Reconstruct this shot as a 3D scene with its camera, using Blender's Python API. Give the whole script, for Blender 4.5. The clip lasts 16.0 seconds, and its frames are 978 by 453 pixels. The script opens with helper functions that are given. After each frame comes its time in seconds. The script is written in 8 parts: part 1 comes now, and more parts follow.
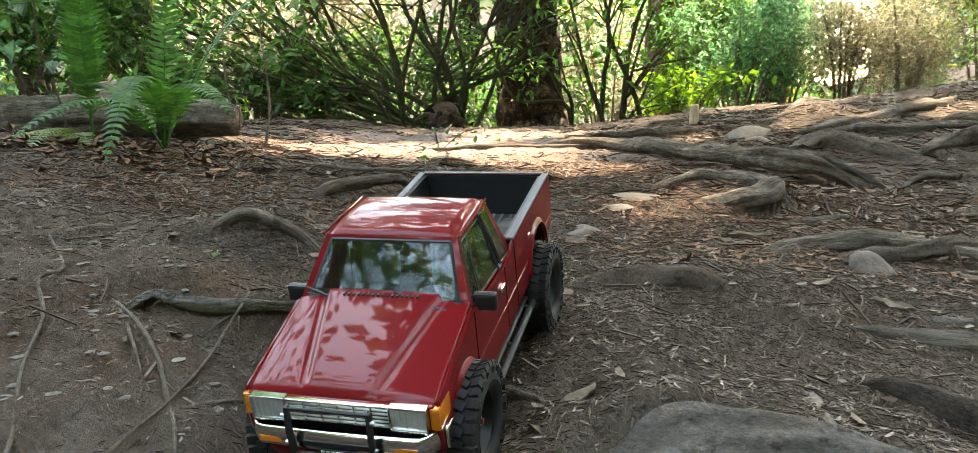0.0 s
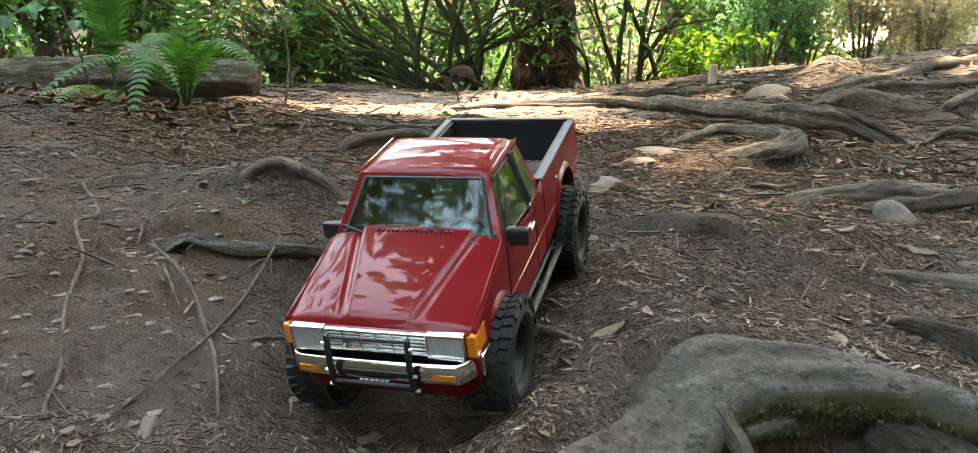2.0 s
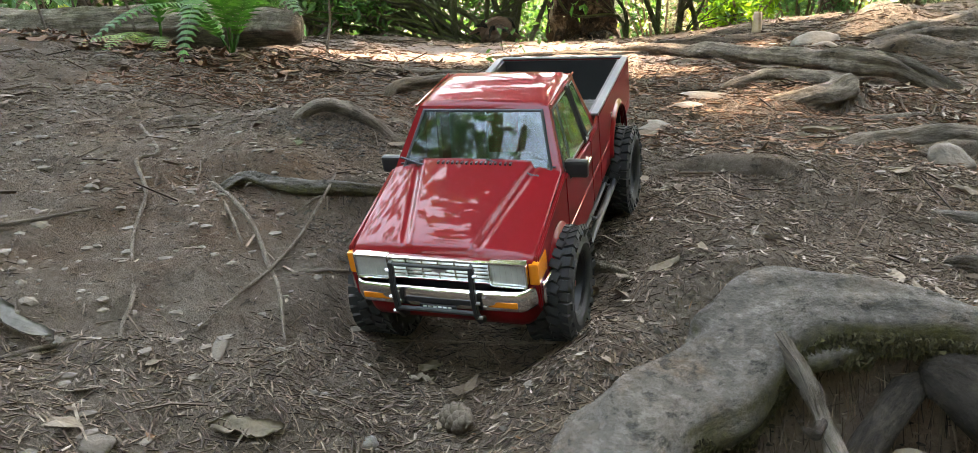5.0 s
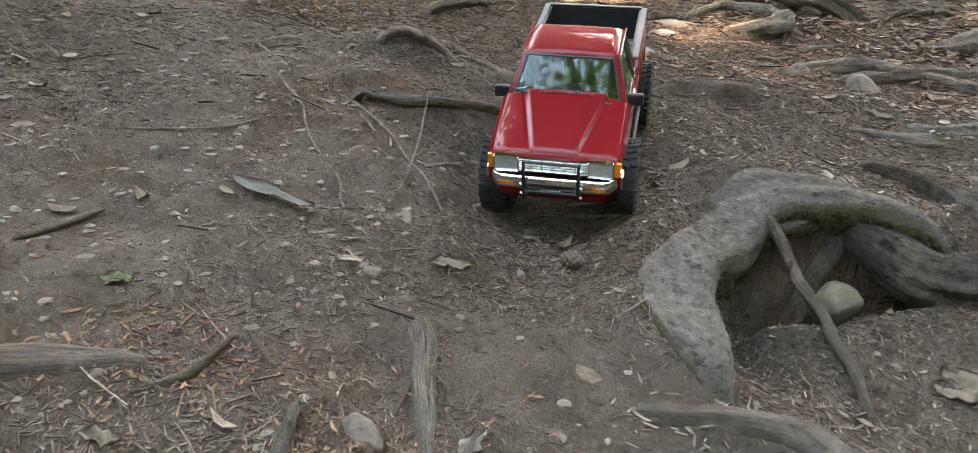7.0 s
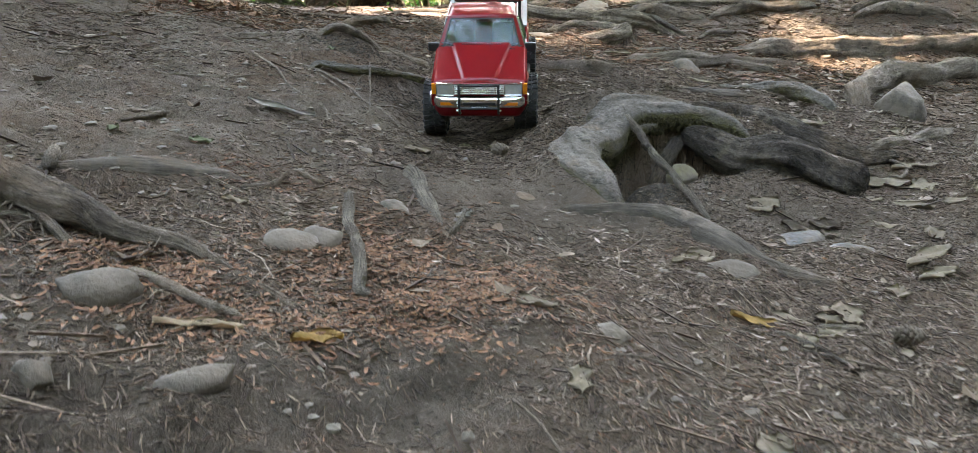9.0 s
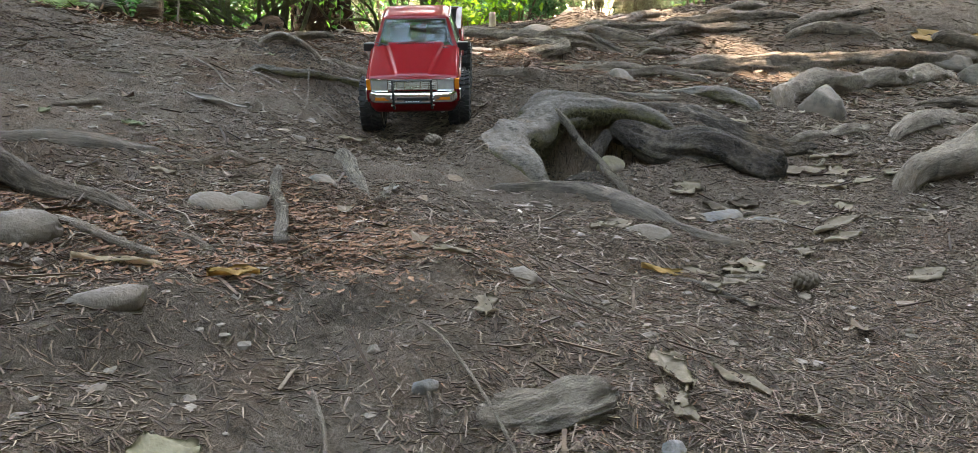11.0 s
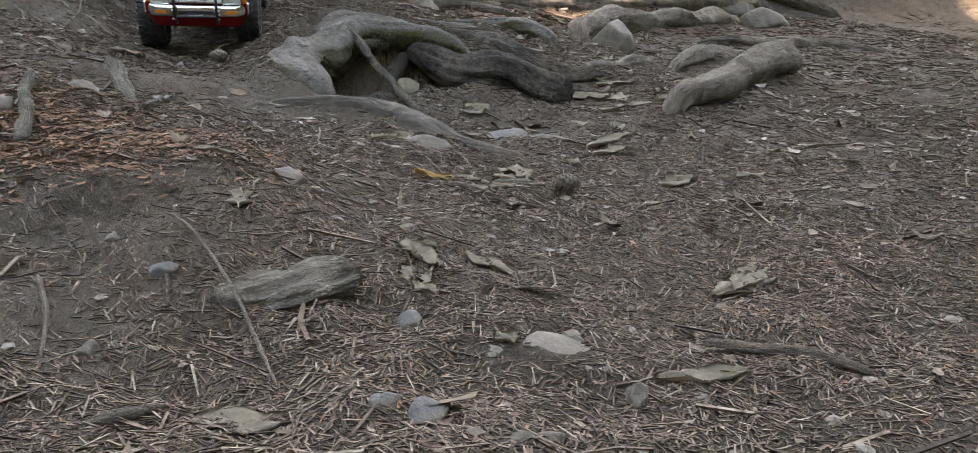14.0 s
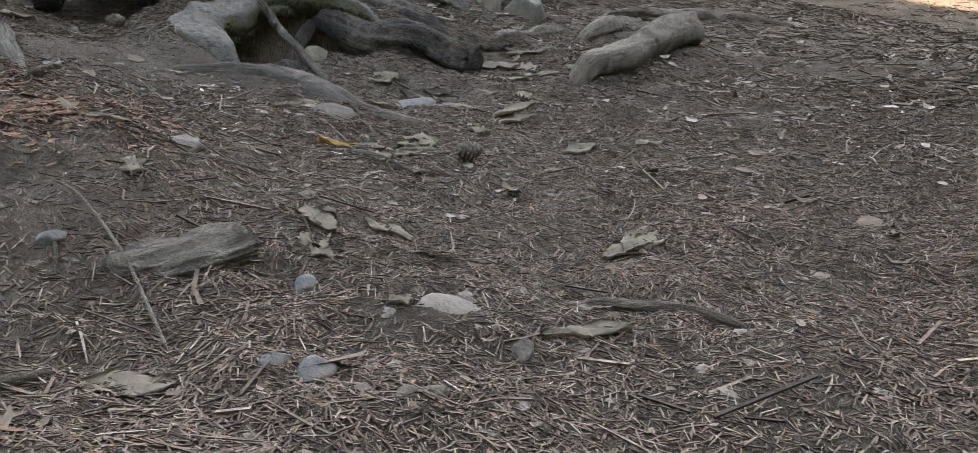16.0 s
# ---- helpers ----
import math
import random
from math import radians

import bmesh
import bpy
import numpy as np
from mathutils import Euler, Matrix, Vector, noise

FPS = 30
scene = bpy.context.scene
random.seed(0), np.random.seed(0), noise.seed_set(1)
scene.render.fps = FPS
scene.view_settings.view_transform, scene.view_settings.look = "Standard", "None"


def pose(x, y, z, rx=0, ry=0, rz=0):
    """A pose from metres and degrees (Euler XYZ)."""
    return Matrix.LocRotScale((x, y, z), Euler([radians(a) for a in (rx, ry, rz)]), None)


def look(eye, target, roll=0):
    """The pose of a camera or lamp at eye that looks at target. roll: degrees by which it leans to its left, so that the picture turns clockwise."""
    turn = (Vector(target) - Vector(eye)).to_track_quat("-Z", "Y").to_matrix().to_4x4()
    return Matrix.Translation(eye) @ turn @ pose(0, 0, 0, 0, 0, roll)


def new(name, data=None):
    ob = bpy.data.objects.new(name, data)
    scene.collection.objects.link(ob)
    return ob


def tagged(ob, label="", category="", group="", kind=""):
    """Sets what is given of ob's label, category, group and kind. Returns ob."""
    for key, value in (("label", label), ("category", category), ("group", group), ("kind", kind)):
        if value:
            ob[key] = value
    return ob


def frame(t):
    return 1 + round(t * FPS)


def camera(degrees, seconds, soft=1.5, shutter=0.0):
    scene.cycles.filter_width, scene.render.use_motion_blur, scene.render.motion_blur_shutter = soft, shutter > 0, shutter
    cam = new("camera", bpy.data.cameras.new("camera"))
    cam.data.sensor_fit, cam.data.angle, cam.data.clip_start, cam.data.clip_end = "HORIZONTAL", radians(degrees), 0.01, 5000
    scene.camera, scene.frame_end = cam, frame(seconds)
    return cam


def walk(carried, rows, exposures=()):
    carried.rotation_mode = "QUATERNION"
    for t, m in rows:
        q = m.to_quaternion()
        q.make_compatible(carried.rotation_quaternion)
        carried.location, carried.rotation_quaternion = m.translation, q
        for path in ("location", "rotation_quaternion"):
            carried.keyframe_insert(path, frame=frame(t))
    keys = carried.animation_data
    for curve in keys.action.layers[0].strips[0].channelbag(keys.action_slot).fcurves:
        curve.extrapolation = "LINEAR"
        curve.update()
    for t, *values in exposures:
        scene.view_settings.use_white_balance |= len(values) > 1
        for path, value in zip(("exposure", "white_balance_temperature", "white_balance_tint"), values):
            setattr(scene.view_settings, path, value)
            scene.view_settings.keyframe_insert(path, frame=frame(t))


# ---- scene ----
# --- camera and its way: seconds, eye, target, roll ---
cam = camera(61.65, 16.0, soft=0.7, shutter=0.2)
PATH = [
    (0, (0.0378, 0.0068, 0.3048), (0.0156, 1.9818, -0.0096), -0.95),
    (0.5, (0.0346, 0.004, 0.2986), (0.0107, 1.9761, -0.0333), -0.96),
    (1, (0.0341, 0.0024, 0.2963), (0.0062, 1.9721, -0.0497), -1.10),
    (1.5, (0.0287, -0.0047, 0.2893), (-0.0082, 1.9618, -0.0733), -1.19),
    (2, (0.0217, -0.0088, 0.2797), (-0.034, 1.9523, -0.1084), -1.30),
    (2.5, (0.017, -0.0136, 0.2748), (-0.0646, 1.9401, -0.145), -1.38),
    (3, (0.0151, -0.0127, 0.2725), (-0.0846, 1.936, -0.166), -1.38),
    (5.5, (-0.0028, -0.026, 0.2596), (-0.1704, 1.8949, -0.2716), -2.03),
    (6, (-0.0068, -0.0791, 0.3183), (-0.3161, 1.7775, -0.358), -0.05),
    (6.5, (-0.0862, -0.2035, 0.3689), (-0.3356, 1.6321, -0.385), 0.35),
    (7, (-0.2042, -0.3394, 0.3683), (-0.1114, 1.5144, -0.3767), 1.45),
    (7.5, (-0.2251, -0.4362, 0.3643), (-0.0669, 1.4452, -0.2957), 1.42),
    (8, (-0.2742, -0.5383, 0.3637), (-0.0532, 1.3486, -0.2613), 1.17),
    (8.5, (-0.3764, -0.6455, 0.3168), (-0.028, 1.2229, -0.3059), -0.29),
    (9, (-0.3718, -0.7567, 0.2277), (0.0547, 1.1189, -0.3201), 0.07),
    (9.2, (-0.3714, -0.7931, 0.1933), (0.0786, 1.089, -0.312), 0.16),
    (11.3, (-0.3369, -0.8263, 0.1526), (0.2121, 1.043, -0.2995), -0.44),
    (11.5, (-0.3336, -0.8277, 0.1505), (0.2396, 1.0342, -0.3021), -0.26),
    (12, (-0.3302, -0.8289, 0.1489), (0.2765, 1.0206, -0.311), -0.00),
    (12.5, (-0.3206, -0.8385, 0.1442), (0.3399, 0.99, -0.3251), 0.40),
    (13, (-0.3122, -0.8518, 0.1338), (0.4348, 0.9365, -0.3601), 1.08),
    (13.5, (-0.3025, -0.8643, 0.1242), (0.5236, 0.8748, -0.417), 1.70),
    (14, (-0.295, -0.875, 0.1173), (0.5986, 0.8191, -0.4585), 2.06),
    (14.5, (-0.2928, -0.8811, 0.1161), (0.6399, 0.7846, -0.4802), 2.11),
    (15, (-0.2911, -0.8888, 0.1163), (0.688, 0.7452, -0.4929), 2.23),
    (15.5, (-0.2885, -0.8986, 0.1186), (0.7339, 0.7044, -0.5021), 2.65),
    (16, (-0.2864, -0.9002, 0.1194), (0.7638, 0.6787, -0.5163), 3.30),
]
walk(cam, [(t, look(e, a, r)) for t, e, a, r in PATH], exposures=[(0, 5.02, 10000, 6), (3, 5.28, 10300, 8), (5.5, 5.42, 10300, 11), (9, 5.3, 9200, 10), (12.5, 5.2, 9500, 13), (16, 5.05, 8800, 15)])

# --- world and sun ---
SUN_DIR = Vector((0.32, 0.62, 1.0)).normalized()
world = bpy.data.worlds.new("world")
scene.world = world
world.use_nodes = True
wn = world.node_tree
sky = wn.nodes.new("ShaderNodeTexSky")
sky.sky_type = "NISHITA"
sky.sun_disc = False
sky.sun_elevation = math.asin(SUN_DIR.z)
sky.sun_rotation = math.atan2(SUN_DIR.x, SUN_DIR.y)
wn.links.new(sky.outputs["Color"], wn.nodes["Background"].inputs["Color"])
wn.nodes["Background"].inputs["Strength"].default_value = 0.15
sun = new("sun", bpy.data.lights.new("sun", "SUN"))
sun.data.energy, sun.data.angle, sun.data.color = 1.25, radians(0.9), (1.0, 0.92, 0.88)
sun.matrix_world = look(SUN_DIR * 30, (0, 0, 0))


# --- materials ---
def shader(name, rough=0.8, metal=0.0, spec=0.4, coat=0.0):
    m = bpy.data.materials.new(name)
    m.use_nodes = True
    b = m.node_tree.nodes["Principled BSDF"]
    b.inputs["Roughness"].default_value = rough
    b.inputs["Metallic"].default_value = metal
    b.inputs["Specular IOR Level"].default_value = spec
    b.inputs["Coat Weight"].default_value = coat
    b.inputs["Coat Roughness"].default_value = 0.035
    return m, m.node_tree, b


def noise_fac(t, scale, detail=5.0, rough=0.6, stretch=None, coords="Object", lo=0.35, hi=0.65):
    tc = t.nodes.new("ShaderNodeTexCoord")
    n = t.nodes.new("ShaderNodeTexNoise")
    n.inputs["Scale"].default_value, n.inputs["Detail"].default_value, n.inputs["Roughness"].default_value = scale, detail, rough
    src = tc.outputs[coords]
    if stretch:
        mp = t.nodes.new("ShaderNodeMapping")
        mp.inputs["Scale"].default_value = stretch
        t.links.new(src, mp.inputs["Vector"])
        src = mp.outputs["Vector"]
    t.links.new(src, n.inputs["Vector"])
    r = t.nodes.new("ShaderNodeMapRange")
    r.inputs["From Min"].default_value, r.inputs["From Max"].default_value = lo, hi
    t.links.new(n.outputs["Fac"], r.inputs["Value"])
    return r.outputs["Result"]


def mix(t, fac, a, b, blend="MIX"):
    n = t.nodes.new("ShaderNodeMix")
    n.data_type, n.blend_type = "RGBA", blend
    for sock, v in ((n.inputs[0], fac), (n.inputs[6], a), (n.inputs[7], b)):
        if isinstance(v, (tuple, list)):
            sock.default_value = (*v, 1)
        elif isinstance(v, float):
            sock.default_value = v
        else:
            t.links.new(v, sock)
    return n.outputs[2]


def bump(t, b, height, strength, dist, before=None):
    n = t.nodes.new("ShaderNodeBump")
    n.inputs["Strength"].default_value, n.inputs["Distance"].default_value = strength, dist
    t.links.new(height, n.inputs["Height"])
    if before:
        t.links.new(before, n.inputs["Normal"])
    t.links.new(n.outputs["Normal"], b.inputs["Normal"])
    return n.outputs["Normal"]


def per_island(t):
    return t.nodes.new("ShaderNodeNewGeometry").outputs["Random Per Island"]


def ramp(t, fac, stops):
    n = t.nodes.new("ShaderNodeValToRGB")
    while len(n.color_ramp.elements) < len(stops):
        n.color_ramp.elements.new(0.5)
    for e, (p, c) in zip(n.color_ramp.elements, stops):
        e.position, e.color = p, (*c, 1)
    t.links.new(fac, n.inputs["Fac"])
    return n.outputs["Color"]


def mat_dirt():
    m, t, b = shader("dirt", 0.96, spec=0.12)
    c = mix(t, noise_fac(t, 2.2, 4), (0.070, 0.053, 0.040), (0.145, 0.113, 0.088))
    c = mix(t, noise_fac(t, 16, 7, 0.75, lo=0.48, hi=0.74), c, (0.036, 0.027, 0.020))
    # paler soil up the slope, darker soil below it
    place = t.nodes.new("ShaderNodeTexCoord")
    axes = t.nodes.new("ShaderNodeSeparateXYZ")
    t.links.new(place.outputs["Object"], axes.inputs[0])
    dry = t.nodes.new("ShaderNodeMapRange")
    dry.inputs["From Min"].default_value, dry.inputs["From Max"].default_value, dry.inputs["To Max"].default_value = -0.3, 0.3, 0.5
    t.links.new(axes.outputs["Y"], dry.inputs["Value"])
    c = mix(t, dry.outputs["Result"], c, mix(t, noise_fac(t, 11, 6, 0.7), (0.090, 0.065, 0.049), (0.205, 0.157, 0.122)))
    red = noise_fac(t, 3.1, 6, 0.7, lo=0.50, hi=0.70)
    c = mix(t, red, c, (0.120, 0.070, 0.043))
    # bare trodden path over the crest, paled in colour to brighten its sun patch
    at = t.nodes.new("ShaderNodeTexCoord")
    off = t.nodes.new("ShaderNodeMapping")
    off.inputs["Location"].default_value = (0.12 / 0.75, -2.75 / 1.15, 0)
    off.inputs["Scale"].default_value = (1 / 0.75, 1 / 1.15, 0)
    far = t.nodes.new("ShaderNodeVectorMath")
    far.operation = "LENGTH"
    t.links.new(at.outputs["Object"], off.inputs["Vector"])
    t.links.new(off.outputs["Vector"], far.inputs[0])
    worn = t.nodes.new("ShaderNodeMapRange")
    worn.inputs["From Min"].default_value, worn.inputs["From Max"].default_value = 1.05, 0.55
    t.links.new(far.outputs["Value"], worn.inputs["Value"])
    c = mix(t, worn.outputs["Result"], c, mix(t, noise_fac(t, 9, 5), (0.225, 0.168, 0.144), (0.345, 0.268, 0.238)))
    c = mix(t, noise_fac(t, 130, 4, 0.75, lo=0.54, hi=0.74), c, (0.20, 0.160, 0.126))
    c = mix(t, noise_fac(t, 75, 5, 0.75, lo=0.55, hi=0.70), c, (0.026, 0.019, 0.014))
    t.links.new(c, b.inputs["Base Color"])
    n1 = bump(t, b, noise_fac(t, 60, 7, 0.75, lo=0.2, hi=0.8), 1.0, 0.012)
    bump(t, b, noise_fac(t, 380, 5, 0.75, lo=0.2, hi=0.8), 1.0, 0.004, n1)
    return m


def mat_bark(name, dark, light, moss=0.0, scale=1.0, coords="UV", cracks=1.0, under=0.0, grain=(3.0, 0.4, 1.0), soil=1.0, blotch=1.0):
    m, t, b = shader(name, 0.88, spec=0.2)
    g = noise_fac(t, 55 * scale, 8, 0.7, grain, coords, 0.3, 0.7)
    crack = noise_fac(t, 42 * scale, 6, 0.75, tuple(v ** 1.3 for v in grain), coords, 0.55, 0.64)
    c = mix(t, g, dark, light)
    c = mix(t, noise_fac(t, 13 * scale, 6, 0.65, lo=0.50, hi=0.70), c, tuple(v * (1 - 0.38 * blotch) for v in dark))
    c = mix(t, noise_fac(t, 31 * scale, 5, 0.65, lo=0.52, hi=0.72), c, tuple(min(1, v * 1.25) for v in light))
    c = mix(t, noise_fac(t, 6 * scale, 5, 0.7, lo=0.52, hi=0.68), c, (0.13, 0.088, 0.058))
    c = mix(t, crack, c, tuple(v * (1 - 0.78 * cracks) for v in dark))
    fibre = noise_fac(t, 95 * scale, 5, 0.7, tuple(v ** 1.7 for v in grain), coords, 0.47, 0.57)
    c = mix(t, fibre, mix(t, 0.5 * cracks, c, tuple(v * 0.35 for v in dark)), c)
    c = mix(t, noise_fac(t, 9 * scale, 7, 0.75, lo=0.53, hi=0.53 + 0.09 / soil), c, mix(t, noise_fac(t, 150, 4, 0.7), (0.085, 0.064, 0.047), (0.19, 0.15, 0.115)))
    if moss:
        nz = t.nodes.new("ShaderNodeSeparateXYZ")
        t.links.new(t.nodes.new("ShaderNodeNewGeometry").outputs["Normal"], nz.inputs[0])
        k = t.nodes.new("ShaderNodeMath")
        k.operation, k.use_clamp = "MULTIPLY", True
        r = t.nodes.new("ShaderNodeMapRange")
        r.inputs["From Min"].default_value, r.inputs["From Max"].default_value, r.inputs["To Max"].default_value = -0.5, 0.6, moss
        t.links.new(nz.outputs["Z"], r.inputs["Value"])
        t.links.new(r.outputs["Result"], k.inputs[0])
        t.links.new(noise_fac(t, 7, 5, 0.7, lo=0.3, hi=0.6), k.inputs[1])
        c = mix(t, k.outputs[0], c, (0.075, 0.105, 0.018))
    if under:
        # olive moss hanging on the flanks and undersides
        nz = t.nodes.new("ShaderNodeSeparateXYZ")
        t.links.new(t.nodes.new("ShaderNodeNewGeometry").outputs["Normal"], nz.inputs[0])
        r = t.nodes.new("ShaderNodeMapRange")
        r.inputs["From Min"].default_value, r.inputs["From Max"].default_value, r.inputs["To Max"].default_value = 0.55, 0.05, under
        t.links.new(nz.outputs["Z"], r.inputs["Value"])
        k = t.nodes.new("ShaderNodeMath")
        k.operation, k.use_clamp = "MULTIPLY", True
        t.links.new(r.outputs["Result"], k.inputs[0])
        t.links.new(noise_fac(t, 26, 5, 0.7, lo=0.30, hi=0.54), k.inputs[1])
        c = mix(t, k.outputs[0], c, mix(t, noise_fac(t, 90, 5, 0.7), (0.040, 0.033, 0.014), (0.098, 0.084, 0.030)))
    t.links.new(c, b.inputs["Base Color"])
    n1 = bump(t, b, g, 0.4 + 0.6 * cracks, 0.005 / scale)
    inv = t.nodes.new("ShaderNodeMath")
    inv.operation = "SUBTRACT"
    inv.inputs[0].default_value = 1.0
    t.links.new(crack, inv.inputs[1])
    n2 = bump(t, b, inv.outputs[0], cracks, 0.005 / scale, n1)
    n2 = bump(t, b, fibre, 0.8 * cracks, 0.003 / scale, n2)
    bump(t, b, noise_fac(t, 260, 5, 0.7, lo=0.2, hi=0.8), 0.7, 0.0012, n2)
    return m


def mat_stone(name, a, c2):
    m, t, b = shader(name, 0.8, spec=0.3)
    c = mix(t, noise_fac(t, 25, 6, 0.65), a, c2)
    c = mix(t, noise_fac(t, 160, 3, lo=0.5, hi=0.8), c, tuple(v * 0.6 for v in a))
    c = mix(t, noise_fac(t, 18, 6, 0.7, lo=0.40, hi=0.60), c, (0.115, 0.088, 0.067))
    t.links.new(c, b.inputs["Base Color"])
    bump(t, b, noise_fac(t, 90, 6, lo=0.2, hi=0.8), 0.6, 0.003)
    return m


def mat_leaf(name, stops, through_light=0.5, rough=0.5):
    """Green leaf that lets light through; one tone a leaf."""
    m, t, b = shader(name, rough, spec=0.35)
    c = ramp(t, per_island(t), stops)
    c = mix(t, noise_fac(t, 40, 3, lo=0.4, hi=0.7), c, tuple(v * 0.6 for v in stops[0][1]))
    t.links.new(c, b.inputs["Base Color"])
    tr = t.nodes.new("ShaderNodeBsdfTranslucent")
    bright = mix(t, 0.75, c, (1.3, 1.45, 0.75), "MULTIPLY")
    t.links.new(bright, tr.inputs["Color"])
    mx = t.nodes.new("ShaderNodeMixShader")
    mx.inputs[0].default_value = through_light
    t.links.new(b.outputs[0], mx.inputs[1])
    t.links.new(tr.outputs[0], mx.inputs[2])
    t.links.new(mx.outputs[0], t.nodes["Material Output"].inputs["Surface"])
    return m


def mat_litter(name, stops):
    m, t, b = shader(name, 0.8, spec=0.25)
    c = ramp(t, per_island(t), stops)
    c = mix(t, noise_fac(t, 120, 3, lo=0.4, hi=0.75), c, tuple(v * 0.6 for v in stops[1][1]))
    t.links.new(c, b.inputs["Base Color"])
    bump(t, b, noise_fac(t, 350, 3, lo=0.2, hi=0.8), 0.4, 0.0008)
    return m


def mat_plain(name, colour, rough=0.5, metal=0.0, spec=0.5, grain=0.12, coat=0.0):
    m, t, b = shader(name, rough, metal, spec, coat)
    c = mix(t, noise_fac(t, 70, 4), colour, tuple(v * (1 - grain) for v in colour))
    c = mix(t, noise_fac(t, 12, 4, lo=0.55, hi=0.8), c, tuple(v * (1 - 1.5 * grain) for v in colour))
    t.links.new(c, b.inputs["Base Color"])
    return m


def mat_glass(name, tint):
    m, t, b = shader(name, 0.02, spec=0.5)
    b.inputs["Transmission Weight"].default_value = 1.0
    b.inputs["Base Color"].default_value = (*tint, 1)
    b.inputs["IOR"].default_value = 1.45
    return m


DIRT = mat_dirt()
ROOT = mat_bark("root_bark", (0.080, 0.060, 0.045), (0.215, 0.170, 0.131), cracks=0.6, grain=(2.0, 0.6, 1.0))
ROOT_TAN = mat_bark("root_bark_tan", (0.086, 0.062, 0.045), (0.315, 0.243, 0.182), cracks=0.7, grain=(2.0, 0.6, 1.0))
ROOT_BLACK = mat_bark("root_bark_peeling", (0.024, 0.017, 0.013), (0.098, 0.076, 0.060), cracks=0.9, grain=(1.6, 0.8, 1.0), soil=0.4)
ROOT_DARK = mat_bark("root_bark_dark", (0.045, 0.032, 0.023), (0.170, 0.130, 0.098), cracks=0.6, grain=(2.0, 0.6, 1.0))
ROOT_MOSS = mat_bark("root_bark_mossy", (0.086, 0.072, 0.060), (0.150, 0.129, 0.110), cracks=0.75, under=0.95, coords="Object", grain=(0.9, 0.75, 1.7), scale=1.7, soil=0.35, blotch=0.2)
PALE_WOOD = mat_bark("pale_dead_wood", (0.125, 0.099, 0.077), (0.285, 0.235, 0.187), soil=0.5)
WORN = mat_bark("worn_root", (0.062, 0.049, 0.038), (0.108, 0.088, 0.070), cracks=0.4, soil=0.6)
TWIG = mat_bark("twig_bark", (0.110, 0.083, 0.062), (0.24, 0.19, 0.148), scale=2.0, cracks=0.5)
CHUNK = mat_bark("weathered_wood", (0.098, 0.076, 0.057), (0.225, 0.180, 0.139), coords="Object", cracks=0.8, grain=(1.6, 0.35, 2.0), scale=0.8, blotch=0.5)
LOG = mat_bark("weathered_log", (0.165, 0.122, 0.088), (0.46, 0.375, 0.295), moss=0.2, scale=0.9)
TRUNK = mat_bark("conifer_bark", (0.010, 0.007, 0.005), (0.042, 0.030, 0.022), scale=0.5)
TRUNK_RED = mat_bark("red_cedar_bark", (0.14, 0.075, 0.05), (0.30, 0.19, 0.135), scale=0.3)
BRANCH = mat_bark("mossy_branch", (0.05, 0.045, 0.030), (0.10, 0.085, 0.055), moss=0.95, scale=0.6)
STONE = mat_stone("grey_stone", (0.055, 0.043, 0.033), (0.105, 0.085, 0.068))
STONE_BLUE = mat_stone("blue_grey_stone", (0.066, 0.063, 0.060), (0.110, 0.107, 0.103))
STONE_TAN = mat_stone("tan_stone", (0.115, 0.094, 0.052), (0.165, 0.138, 0.082))
STONE_PALE = mat_stone("pale_stone", (0.15, 0.122, 0.098), (0.23, 0.19, 0.155))
CLAY = mat_stone("dried_clay", (0.078, 0.062, 0.048), (0.118, 0.096, 0.076))
HUMUS_SHADE = mat_litter("humus_and_shade", [(0.0, (0.016, 0.012, 0.009)), (0.6, (0.032, 0.024, 0.017)), (1.0, (0.06, 0.046, 0.034))])
PEBBLE = mat_litter("pebble", [(0.0, (0.080, 0.060, 0.046)), (0.5, (0.130, 0.103, 0.081)), (0.8, (0.140, 0.114, 0.091)), (1.0, (0.165, 0.137, 0.112))])
NEEDLE = mat_litter("needle_litter", [(0.0, (0.015, 0.009, 0.007)), (0.35, (0.047, 0.028, 0.019)), (0.6, (0.101, 0.064, 0.041)), (0.85, (0.159, 0.108, 0.074)), (1.0, (0.232, 0.172, 0.126))])
CHIP = mat_litter("wood_chip", [(0.0, (0.028, 0.018, 0.013)), (0.3, (0.105, 0.072, 0.050)), (0.65, (0.195, 0.145, 0.105)), (0.9, (0.22, 0.168, 0.125)), (1.0, (0.27, 0.212, 0.160))])
ORANGE = mat_litter("red_needle_litter", [(0.0, (0.072, 0.034, 0.020)), (0.5, (0.150, 0.071, 0.039)), (1.0, (0.24, 0.125, 0.070))])
STRAW = mat_litter("straw_litter", [(0.0, (0.059, 0.038, 0.026)), (0.35, (0.113, 0.078, 0.055)), (0.7, (0.167, 0.123, 0.090)), (1.0, (0.248, 0.196, 0.149))])
FLAKE = mat_litter("leaf_flake", [(0.0, (0.07, 0.045, 0.030)), (0.4, (0.125, 0.086, 0.058)), (0.8, (0.16, 0.118, 0.084)), (1.0, (0.20, 0.152, 0.110))])
